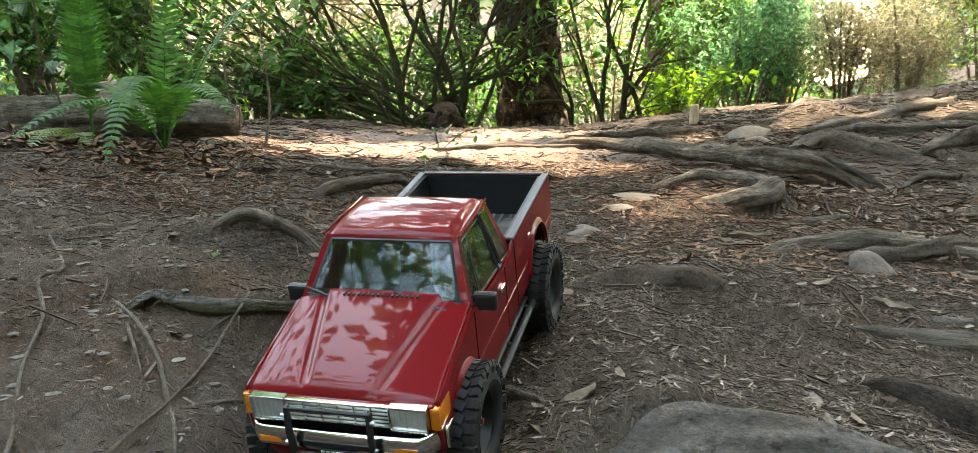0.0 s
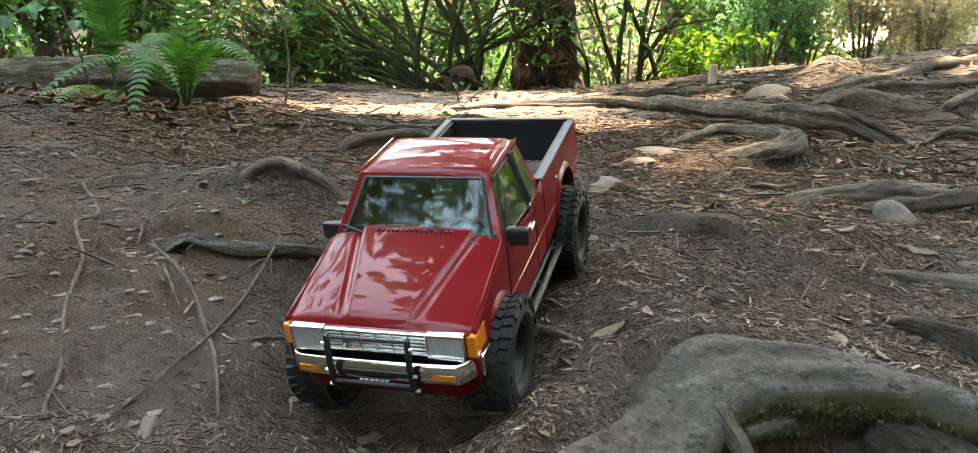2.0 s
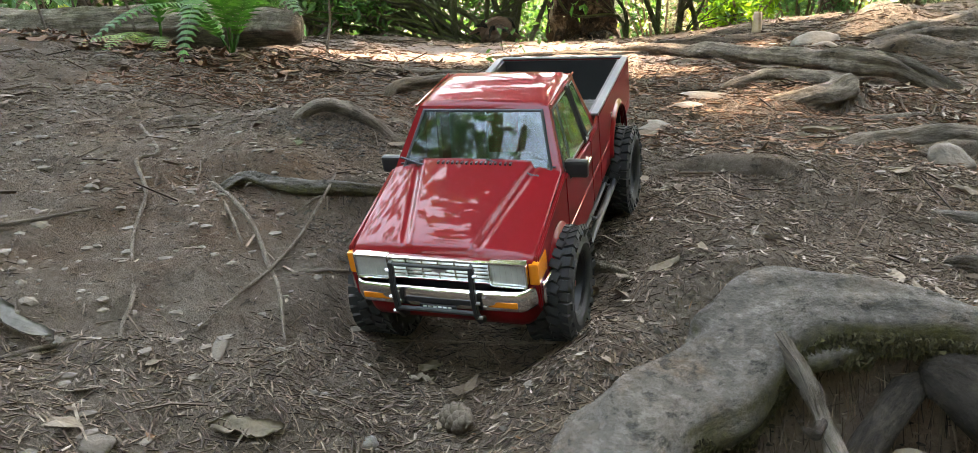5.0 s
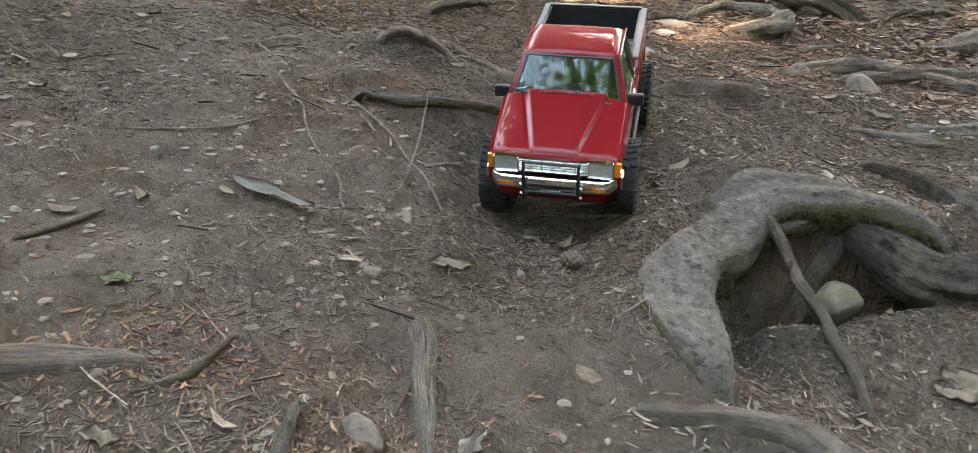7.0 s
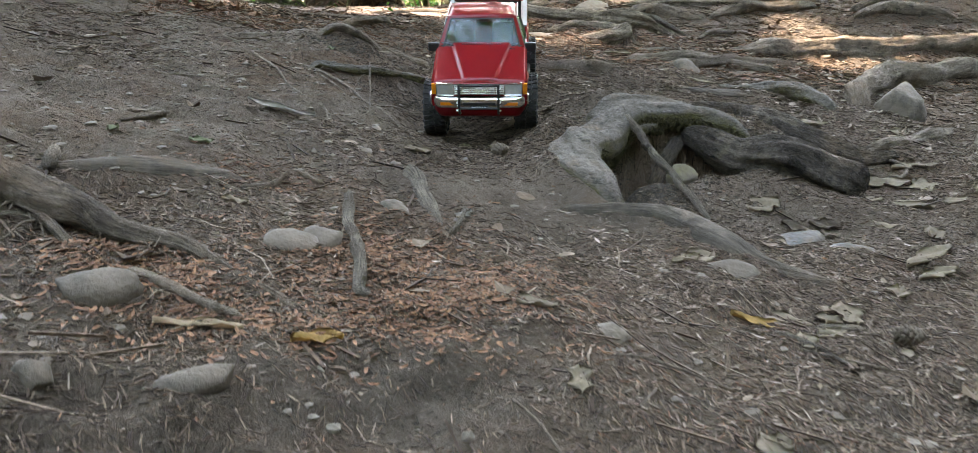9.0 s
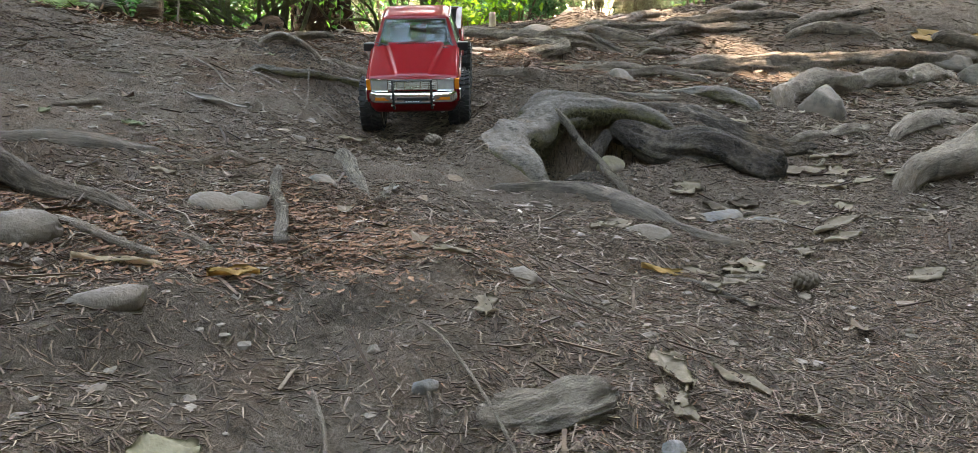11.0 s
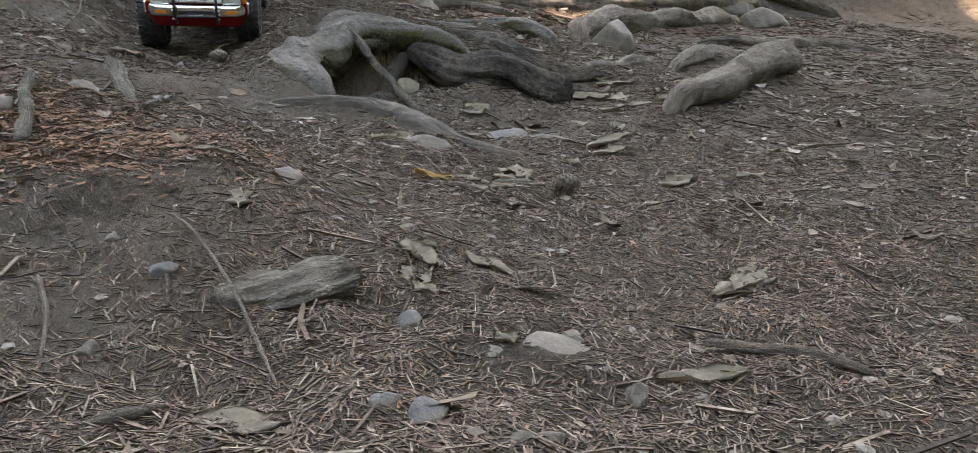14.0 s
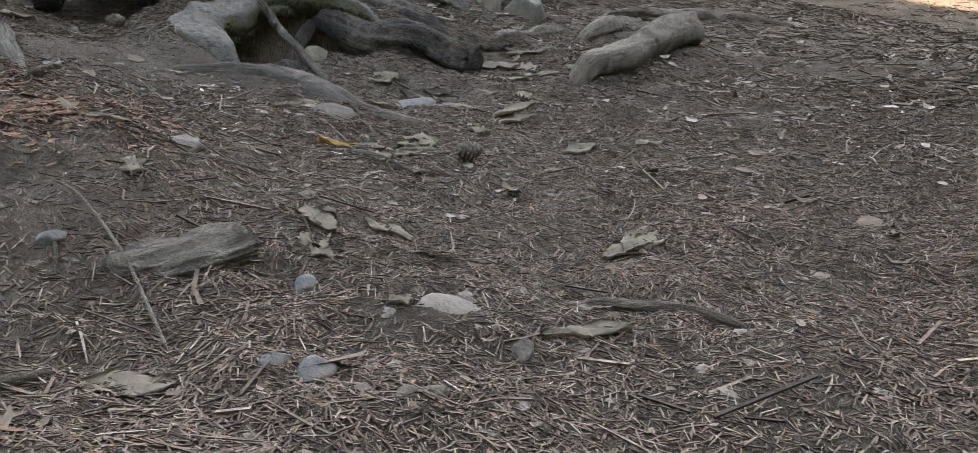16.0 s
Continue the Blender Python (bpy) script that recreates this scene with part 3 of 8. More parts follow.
root([(0.33, 0.978, 0.0123), (0.433, 0.977, 0.0252), (0.49, 0.971, 0.0256), (0.60, 0.955, 0.0244), (0.70, 0.94, 0.018)], -0.1, WORN, "broad flat root crusted with brown soil", rough=0.3, flat=0.6)
root([(0.55, 3.2, 0.015), (0.72, 3.25, 0.021), (0.90, 3.0, 0.012)], 0.2, ROOT_DARK, GREY)
root([(0.967, 2.55, 0.017), (1.153, 2.65, 0.029), (1.38, 2.80, 0.0267), (1.7, 3.05, 0.0238)], 0.3, ROOT_DARK, GREY, step=0.02)
root([(0.82, 2.25, 0.018), (0.95, 2.31, 0.044), (1.06, 2.27, 0.042), (1.14, 2.20, 0.020)], 0.2, ROOT_DARK, "low dark root humped over a hollow")
BIG = [(0.047, 0.312, 0.018), (0.045, 0.335, 0.024), (0.041, 0.375, 0.028), (0.042, 0.435, 0.030), (0.064, 0.500, 0.036), (0.118, 0.560, 0.038), (0.185, 0.610, 0.032),
       (0.251, 0.624, 0.028), (0.322, 0.620, 0.0245), (0.37, 0.603, 0.0204), (0.405, 0.588, 0.0116)]
root(BIG, 0.85, ROOT_MOSS, "massive smooth grey root bent like an elbow", step=0.005, sides=32, rough=0.22, ridges=0.05, bank=0.0, flat=0.9, skirt=0.25, sway=0.1)
root([(0.065, 0.50, 0.017), (0.04, 0.47, 0.020), (0.0, 0.435, 0.015), (-0.03, 0.41, 0.006)], 0.3, ROOT, "low grey root flaring beside the great root", rough=0.2)
PRONG = [(0.174, 0.582, 0.022, 0.0105), (0.186, 0.550, 0.004, 0.0072), (0.193, 0.520, -0.018, 0.0058), (0.197, 0.49, -0.034, 0.0068), (0.212, 0.455, -0.056, 0.0054), (0.212, 0.43, -0.070, 0.0060), (0.222, 0.39, -0.088, 0.0048), (0.218, 0.36, -0.094, 0.0042), (0.213, 0.323, -0.098, 0.0030)]
SPUR = [(0.194, 0.520, -0.020, 0.0050), (0.184, 0.505, -0.022, 0.0042), (0.176, 0.498, -0.016, 0.0030), (0.170, 0.497, -0.012, 0.0014)]
ROOTS.append((PRONG, PALE_WOOD, "thin forked root propped down from the great root", 0.0, {"step": 0.004, "seed": 0.7, "rough": 0.3, "ridges": 0.16, "knots": 0.5, "sides": 20}))
# near-black bark puts the hollow's shade into the spur and the short root
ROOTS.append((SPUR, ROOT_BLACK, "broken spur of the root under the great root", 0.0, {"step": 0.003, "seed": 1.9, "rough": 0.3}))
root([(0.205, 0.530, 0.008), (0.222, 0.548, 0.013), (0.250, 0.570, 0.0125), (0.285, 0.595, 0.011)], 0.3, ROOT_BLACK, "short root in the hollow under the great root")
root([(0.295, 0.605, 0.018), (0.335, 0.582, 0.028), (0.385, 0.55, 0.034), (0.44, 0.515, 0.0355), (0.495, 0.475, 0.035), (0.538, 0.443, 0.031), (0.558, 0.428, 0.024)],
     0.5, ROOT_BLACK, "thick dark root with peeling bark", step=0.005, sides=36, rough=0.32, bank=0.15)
root([(0.43, 0.83, 0.010), (0.475, 0.80, 0.0175), (0.495, 0.73, 0.024), (0.503, 0.66, 0.026), (0.525, 0.59, 0.025), (0.575, 0.55, 0.022), (0.63, 0.545, 0.018), (0.70, 0.55, 0.009)],
     0.6, ROOT_BLACK, "dark winding root above leaf litter", step=0.006)
root([(0.67, 0.585, 0.008), (0.76, 0.61, 0.017), (0.86, 0.655, 0.020), (0.97, 0.70, 0.010)], 0.1, ROOT, "low knotted root breaking out of the litter")
root([(0.58, 1.0, 0.012), (0.64, 1.0, 0.018), (0.73, 0.98, 0.029), (0.765, 0.87, 0.020)], 0.5, ROOT_MOSS, "short humped root with moss")
root([(-0.018, 0.276, 0.0105), (0.057, 0.258, 0.018), (0.112, 0.232, 0.0225), (0.138, 0.157, 0.0215), (0.164, 0.085, 0.018), (0.200, 0.053, 0.0135), (0.240, 0.035, 0.006)],
     0.15, WORN, "smooth grey root sunk into trodden soil", step=0.007, rough=0.14, ridges=0.04, knots=0.12)
root([(-0.234, 0.343, 0.0112), (-0.226, 0.29, 0.0099), (-0.222, 0.212, 0.0077), (-0.222, 0.14, 0.0036)], 0.55, PALE_WOOD, "small pale root end in the track")
root([(-0.673, 0.04, 0.0199), (-0.644, 0.043, 0.0204), (-0.603, 0.039, 0.0182), (-0.571, 0.033, 0.016), (-0.532, 0.013, 0.0124), (-0.489, 0.004, 0.0092), (-0.463, -0.014, 0.0064), (-0.435, -0.04, 0.0054), (-0.400, -0.073, 0.0042)],
     0.8, ROOT_DARK, "tapering grey root lying down the bank", step=0.006)
root([(-0.608, 0.023, 0.0064), (-0.577, -0.017, 0.0036)], 0.8, ROOT_DARK, "side shoot of the tapering root")
root([(-0.63, 0.15, 0.010), (-0.593, 0.164, 0.018), (-0.554, 0.19, 0.0215), (-0.512, 0.214, 0.020), (-0.465, 0.24, 0.012)], -0.25, WORN, "wide flat root worn smooth", rough=0.1, ridges=0.03, knots=0.1)
root([(0.95, 1.62, 0.016), (1.22, 1.75, 0.048), (1.42, 1.76, 0.058), (1.68, 1.75, 0.054), (2.05, 1.76, 0.050), (2.3, 1.78, 0.03)], 0.5, ROOT_DARK, "thick dark root crossing the slope", step=0.014)
root([(0.50, 1.20, 0.0119), (0.70, 1.30, 0.0239), (0.87, 1.36, 0.0271), (1.08, 1.42, 0.0145)], 0.0, DIRT, "low soil-covered root ridge", rough=0.25)
root([(0.90, 0.92, 0.025), (0.96, 1.0, 0.035), (1.15, 1.14, 0.047), (1.38, 1.25, 0.048), (1.65, 1.36, 0.044), (1.95, 1.50, 0.025)], 0.5, ROOT, "thick grey root curling round a domed stone", step=0.012)
root([(0.66, 0.245, 0.022), (0.75, 0.285, 0.032), (0.85, 0.335, 0.0375), (1.0, 0.40, 0.040), (1.15, 0.465, 0.041)], 0.9, ROOT, "thick pale root stump with a sawn end", step=0.01, sides=18)
root([(0.95, 0.60, 0.0148), (1.08, 0.67, 0.03), (1.25, 0.72, 0.0215)], 0.5, ROOT, "hollow pale root knot in the litter", rough=0.3)
root([(0.98, 2.86, 0.030), (1.08, 2.90, 0.070), (1.20, 2.93, 0.080), (1.29, 2.96, 0.045)], -0.25, PALE_WOOD, "broad pale root hump on the crest", rough=0.25, knots=0.35, step=0.012)
root([(2.35, 1.95, 0.036), (2.5, 1.85, 0.040), (2.7, 1.72, 0.034)], 0.7, ROOT_DARK, GREY, step=0.02)
root([(1.768, 2.15, 0.0222), (1.949, 2.19, 0.0432), (2.094, 2.08, 0.0289)], 0.4, ROOT_DARK, GREY, step=0.02)
for x, y, h, s in ((1.45, 2.3, 0.3, 0.034), (1.75, 2.55, -0.3, 0.038), (1.25, 2.5, 0.2, 0.026), (1.9, 2.75, 0.5, 0.036), (1.6, 0.85, -0.4, 0.026),
                   (0.1, 2.35, 0.1, 0.012), (2.1, 2.3, 0.2, 0.036), (0.55, 2.75, 0.1, 0.02)):
    root([(x - 0.28 * math.cos(h), y - 0.28 * math.sin(h), s * 0.5), (x - 0.1, y, s), (x + 0.1, y + 0.02, s * 0.9), (x + 0.28 * math.cos(h), y + 0.28 * math.sin(h), s * 0.4)],
         0.6, ROOT_DARK, "dark root humps breaking the far slope", step=0.015)


BANK = np.zeros((345, 455))
for pts, mat, label, bank, kw in ROOTS:
    for x, y, z, r in spline(pts, 0.012):
        i0, i1, j0, j1 = int((x - 3 * r + 1) / 0.01), int((x + 3 * r + 1) / 0.01) + 2, int((y - 3 * r + 1) / 0.01), int((y + 3 * r + 1) / 0.01) + 2
        i0, j0 = max(0, i0), max(0, j0)
        if bank <= 0 or i0 >= min(i1, 345) or j0 >= min(j1, 455):
            continue
        u, v = np.meshgrid(np.arange(i0, min(i1, 345)) * 0.01 - 1, np.arange(j0, min(j1, 455)) * 0.01 - 1, indexing="ij")
        h = bank * r * np.exp(-(((u - x) ** 2 + (v - y) ** 2) / (1.5 * r) ** 2))
        BANK[i0:i1, j0:j1] = np.maximum(BANK[i0:i1, j0:j1], h)
# behind the great root the soil lies up to its crown; before it there is a hollow
line = spline(rest(BIG, 0.85), 0.012)
for a, b in zip(line, line[1:]):
    d = (b - a)[:2] / np.linalg.norm((b - a)[:2])
    x, y, r = a[0] - d[1] * 1.5 * a[3], a[1] + d[0] * 1.5 * a[3], 1.3 * a[3]
    i0, i1, j0, j1 = int((x - 3 * r + 1) / 0.01), int((x + 3 * r + 1) / 0.01) + 2, int((y - 3 * r + 1) / 0.01), int((y + 3 * r + 1) / 0.01) + 2
    u, v = np.meshgrid(np.arange(i0, i1) * 0.01 - 1, np.arange(j0, j1) * 0.01 - 1, indexing="ij")
    BANK[i0:i1, j0:j1] = np.maximum(BANK[i0:i1, j0:j1], 0.85 * a[3] * np.exp(-((u - x) ** 2 + (v - y) ** 2) / (1.2 * r) ** 2))


# cavities washed out under the great root
CAVES = ((0.205, 0.575, 0.060, 0.045, 0.115), (0.30, 0.585, 0.060, 0.032, 0.10), (0.125, 0.49, 0.028, 0.050, 0.030), (0.36, 0.565, 0.05, 0.02, 0.03),
         (0.65, 1.955, 0.07, 0.045, 0.045), (0.76, 1.92, 0.06, 0.045, 0.04), (0.525, 1.515, 0.05, 0.028, 0.028), (1.36, 2.98, 0.07, 0.05, 0.05))


def floor_z(x, y):
    """Height of the forest floor with its lumps, the soil banked against the roots and the cavities under them."""
    i = np.clip(((np.asarray(x) + 1.0) / 0.01), 0, BANK.shape[0] - 2)
    j = np.clip(((np.asarray(y) + 1.0) / 0.01), 0, BANK.shape[1] - 2)
    p, q = np.floor(i).astype(int), np.floor(j).astype(int)
    u, v = i - p, j - q
    bank = (BANK[p, q] * (1 - u) + BANK[p + 1, q] * u) * (1 - v) + (BANK[p, q + 1] * (1 - u) + BANK[p + 1, q + 1] * u) * v
    for a, b, p, q2, k in CAVES:
        bank = bank - k * np.exp(-((x - a) / p) ** 2 - ((y - b) / q2) ** 2)
    # a rim of trodden soil above the bare bank
    rim = 0.012 * np.exp(-((y + 0.262 - 0.37 * (x + 0.49) + 0.010 * wave(x, 0 * x, 0.09)) / 0.020) ** 2) * soft(x, -0.75, -0.5) * (1 - soft(x, -0.25, -0.15))
    return (ground(x, y) + bank + rim + 0.006 * wave(x, y, 0.13) + 0.0065 * wave(x + 9, y, 0.05) + 0.0045 * wave(x, y + 5, 0.024)
            + 0.0022 * np.abs(wave(x + 3, y, 0.0125)))


gx, gy = axis(-1.0, 1.6, 0.0066, 70, 1.09), axis(-0.9, 2.3, 0.0066, 70, 1.09)
XX, YY = np.meshgrid(gx, gy, indexing="ij")
V = np.stack([XX, YY, floor_z(XX, YY)], -1).reshape(-1, 3)
nx, ny = len(gx), len(gy)
a = (np.arange(nx - 1)[:, None] * ny + np.arange(ny - 1)[None, :]).ravel()
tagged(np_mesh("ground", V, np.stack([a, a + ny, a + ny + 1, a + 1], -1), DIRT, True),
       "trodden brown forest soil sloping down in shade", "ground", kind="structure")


main = None
for pts, mat, label, bank, kw in ROOTS:
    side = "great root" in label and main is not None
    ob = tube("side_root" if side else "tree_root", pts, mat, **kw)
    if label.startswith("massive"):
        main = ob
        # its shoulder, flank and toes grow together into one body
        def low(p, drop):
            return [(x, y, float(ground(x, y)) + k * r + drop, r) for x, y, r, k in p]
        lobes = [low([(0.014, 0.38, 0.012, 0.1), (0.022, 0.45, 0.016, 0.1), (0.072, 0.55, 0.022, 0.1), (0.118, 0.608, 0.022, 0.1), (0.19, 0.650, 0.022, 0.3), (0.27, 0.66, 0.016, 0.5)], 0.0),
                 low([(0.058, 0.44, 0.014, 1.3), (0.085, 0.50, 0.020, 1.2), (0.130, 0.556, 0.024, 1.2), (0.19, 0.598, 0.020, 1.3), (0.25, 0.61, 0.014, 1.2)], 0.0),
                 low([(0.12, 0.60, 0.015, 1.5), (0.17, 0.635, 0.018, 1.4), (0.25, 0.648, 0.016, 1.5), (0.34, 0.635, 0.011, 1.7), (0.40, 0.605, 0.007, 1.5)], 0.0),
                 low([(0.040, 0.345, 0.022, 0.8), (0.050, 0.315, 0.017, 0.4), (0.060, 0.295, 0.009, 0.1)], 0.0)]
        bm = bmesh.new()
        bm.from_mesh(ob.data)
        for i, l in enumerate(lobes):
            lobe = tube("lobe", l, mat, step=0.006, sides=20, rough=0.25, ridges=0.06, seed=i * 1.7 + 0.4)
            bm.from_mesh(lobe.data)
            bpy.data.objects.remove(lobe)
        bm.to_mesh(ob.data)
        bm.free()
        grow = ob.modifiers.new("grow", "REMESH")
        grow.mode, grow.voxel_size, grow.use_smooth_shade = "VOXEL", 0.0032, True
        wear = ob.modifiers.new("wear", "SMOOTH")
        wear.factor, wear.iterations = 0.5, 7
    if side:
        ob.parent = main
        ob["label"] = label
        continue
    tagged(ob, label, "root")
    if ob is main:
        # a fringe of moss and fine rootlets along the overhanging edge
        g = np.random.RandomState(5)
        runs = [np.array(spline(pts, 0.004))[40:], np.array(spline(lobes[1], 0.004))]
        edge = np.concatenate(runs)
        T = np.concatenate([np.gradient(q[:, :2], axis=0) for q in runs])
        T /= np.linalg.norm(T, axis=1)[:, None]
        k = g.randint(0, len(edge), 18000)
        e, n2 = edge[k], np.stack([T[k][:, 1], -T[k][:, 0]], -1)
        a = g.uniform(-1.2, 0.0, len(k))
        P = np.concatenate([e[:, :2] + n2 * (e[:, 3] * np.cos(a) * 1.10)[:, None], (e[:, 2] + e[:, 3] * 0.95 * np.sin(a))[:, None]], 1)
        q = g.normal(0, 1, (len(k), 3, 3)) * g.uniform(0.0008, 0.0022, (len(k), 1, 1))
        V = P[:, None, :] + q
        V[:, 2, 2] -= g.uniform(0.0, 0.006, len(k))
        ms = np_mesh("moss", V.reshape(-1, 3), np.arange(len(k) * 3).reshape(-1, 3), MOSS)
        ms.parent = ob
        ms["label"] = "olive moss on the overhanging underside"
    # fine rootlets that hang from the thicker ones
    r = random.Random(int(pts[0][0] * 977 + pts[0][1] * 613))
    line = spline(pts, 0.02)
    if bank < 0.5 or pts[0][1] > 1.7:
        for _ in range(7):
            x, y, z, rad = line[r.randrange(1, len(line))]
            a, l = r.uniform(3.4, 6.0), r.uniform(0.02, 0.05)
            end = (x + l * math.cos(a), y + l * math.sin(a))
            low = float(floor_z(*end)) + 0.001
            let = tube("rootlet", [(x, y, z - 0.6 * rad, 0.0012), ((x + end[0]) / 2, (y + end[1]) / 2, (z + low) / 2 + 0.003, 0.001), (*end, low, 0.0006)], TWIG, step=0.008, sides=5)
            let.parent = ob


# --- fallen sticks and twigs ---
def stick(points, label, lift=0.9, mat=None, **kw):
    kw = {"step": 0.007, "sides": 8, "rough": 0.25, "ridges": 0.05, **kw}
    kw.setdefault("seed", (points[0][0] * 5.3 + points[0][1] * 9.1) % 5)
    pts = [(x, y, float(floor_z(x, y)) + lift * r, 0.95 * r) for x, y, r in points]
    return tagged(tube("stick", pts, mat or TWIG, **kw), label, "stick", group="fallen sticks")


stick([(0.555, 1.44, 0.004), (0.63, 1.49, 0.007), (0.70, 1.53, 0.003)], "flat pale strip of bark on the slope", mat=PALE_WOOD)
stick([(0.97, 1.90, 0.005), (1.06, 1.97, 0.010), (1.20, 2.03, 0.004)], "pale splintered slab of wood on the slope", mat=PALE_WOOD)
stick([(-0.518, 1.001, 0.0022), (-0.448, 0.897, 0.0024), (-0.455, 0.86, 0.0022), (-0.412, 0.787, 0.0021), (-0.391, 0.71, 0.0019), (-0.34, 0.601, 0.0018), (-0.331, 0.559, 0.0016), (-0.292, 0.483, 0.0012)], "long thin root strand wandering down the bank")
stick([(-0.367, 0.843, 0.0029), (-0.331, 0.809, 0.0028), (-0.292, 0.76, 0.0026), (-0.262, 0.707, 0.0023), (-0.239, 0.663, 0.002), (-0.213, 0.591, 0.0014)], "forked thin root on dark soil")
stick([(-0.238, 0.891, 0.0018), (-0.247, 0.787, 0.0017), (-0.256, 0.708, 0.0015), (-0.262, 0.635, 0.0014), (-0.28, 0.568, 0.001)], "thin pale twig leaning across the bank", 4.0)
stick([(-0.365, 0.844, 0.0022), (-0.325, 0.783, 0.002), (-0.294, 0.731, 0.0015)], "thin root beside the forked one")
stick([(-0.244, 0.697, 0.0024), (-0.208, 0.733, 0.0022), (-0.169, 0.772, 0.0019), (-0.093, 0.826, 0.0014)], "dark twig lying under the bank")
stick([(-0.147, 0.666, 0.0011), (-0.07, 0.668, 0.0011), (0.014, 0.621, 0.0011), (0.063, 0.599, 0.001), (0.125, 0.583, 0.0008)], "hair-thin dry twig on litter", 2.0)
stick([(-0.324, 0.209, 0.0055), (-0.329, 0.113, 0.0066), (-0.326, 0.015, 0.0072), (-0.332, -0.043, 0.0064), (-0.325, -0.077, 0.0045)], "knotty pale stick lying in red needles", 1.2, mat=PALE_WOOD, rough=0.35, knots=0.5)
stick([(-0.218, 0.114, 0.0045), (-0.2, 0.162, 0.0037), (-0.177, 0.227, 0.002)], "short split pale stick", mat=PALE_WOOD)
stick([(-0.522, -0.060, 0.0046), (-0.494, -0.082, 0.0054), (-0.458, -0.106, 0.0050), (-0.428, -0.122, 0.0036)], "short dark stick on soil")
stick([(-0.447, 0.2, 0.0045), (-0.417, 0.245, 0.0055), (-0.392, 0.302, 0.0033)], "bent dark stick on the bank", mat=ROOT_DARK)
stick([(-0.625, 0.132, 0.0093), (-0.63, 0.17, 0.008), (-0.636, 0.20, 0.0054)], "splintered stub of wood", mat=ROOT)
stick([(-0.447, 1.7, 0.0054), (-0.318, 1.694, 0.0048), (-0.211, 1.664, 0.004), (-0.142, 1.666, 0.0025)], "long brown stick in sunlit litter")
stick([(-0.323, 1.718, 0.0033), (-0.243, 1.708, 0.0033), (-0.151, 1.689, 0.002)], "brown stick beside a longer one")
stick([(-0.103, 1.737, 0.0033), (-0.058, 1.764, 0.0034), (-0.01, 1.802, 0.003)], "short stick in a sunny patch", 3.0)
stick([(-0.298, -0.478, 0.0045), (-0.285, -0.47, 0.004), (-0.262, -0.455, 0.0019)], "short grey stick among needles", mat=ROOT)
stick([(-0.235, -0.22, 0.0011), (-0.221, -0.264, 0.0013), (-0.207, -0.336, 0.0013), (-0.204, -0.395, 0.0012), (-0.203, -0.45, 0.001)], "long bare twig lying across a stone", 5.0)
stick([(-0.321, -0.3, 0.0023), (-0.317, -0.343, 0.002), (-0.321, -0.386, 0.0014)], "crooked thin strand of root")
stick([(-0.248, -0.284, 0.0015), (-0.245, -0.319, 0.0015), (-0.249, -0.348, 0.0013)], "straight dry twig on soil", 2.0, mat=ROOT)
stick([(0.64, 0.46, 0.004), (0.70, 0.52, 0.0035), (0.60, 0.60, 0.0025)], "thin stick under the winding root", 1.5)
stick([(-0.42, 0.42, 0.002), (-0.38, 0.50, 0.002), (-0.335, 0.545, 0.0015)], "thin twig by a bleached bark strip")
stick([(-0.60, 0.60, 0.0016), (-0.50, 0.66, 0.002), (-0.44, 0.74, 0.0015)], "thin dark twig on the bank")
stick([(-0.60, 0.36, 0.0035), (-0.575, 0.40, 0.0045), (-0.55, 0.44, 0.003)], "short dark stick on the bank", mat=ROOT_DARK)
stick([(-0.35, 0.26, 0.002), (-0.37, 0.29, 0.0035), (-0.385, 0.31, 0.002)], "small chip of grey wood", mat=ROOT)
stick([(0.090, -0.470, 0.004), (0.125, -0.497, 0.0056), (0.15, -0.527, 0.0050), (0.165, -0.56, 0.003)], "dark half-buried stick in needles", 0.5, mat=ROOT_DARK)
stick([(-0.175, -0.155, 0.0011), (-0.10, -0.165, 0.0013), (-0.03, -0.19, 0.001)], "thin straight twig across the mound", 2.0)
stick([(0.135, -0.055, 0.0035), (0.165, -0.072, 0.0042), (0.178, -0.082, 0.003)], "short grey twig beside dry leaves", mat=ROOT)
stick([(0.05, -0.065, 0.0014), (0.09, -0.10, 0.0026), (0.13, -0.15, 0.0012)], "long pale splinter of wood", 1.2, mat=PALE_WOOD)
stick([(-0.47, 0.04, 0.0016), (-0.41, 0.10, 0.002), (-0.36, 0.17, 0.0015)], "thin brown twig on soil")
stick([(0.02, -0.05, 0.0012), (0.10, -0.12, 0.0015), (0.18, -0.16, 0.001)], "thin dry twig on needles", 2.0)


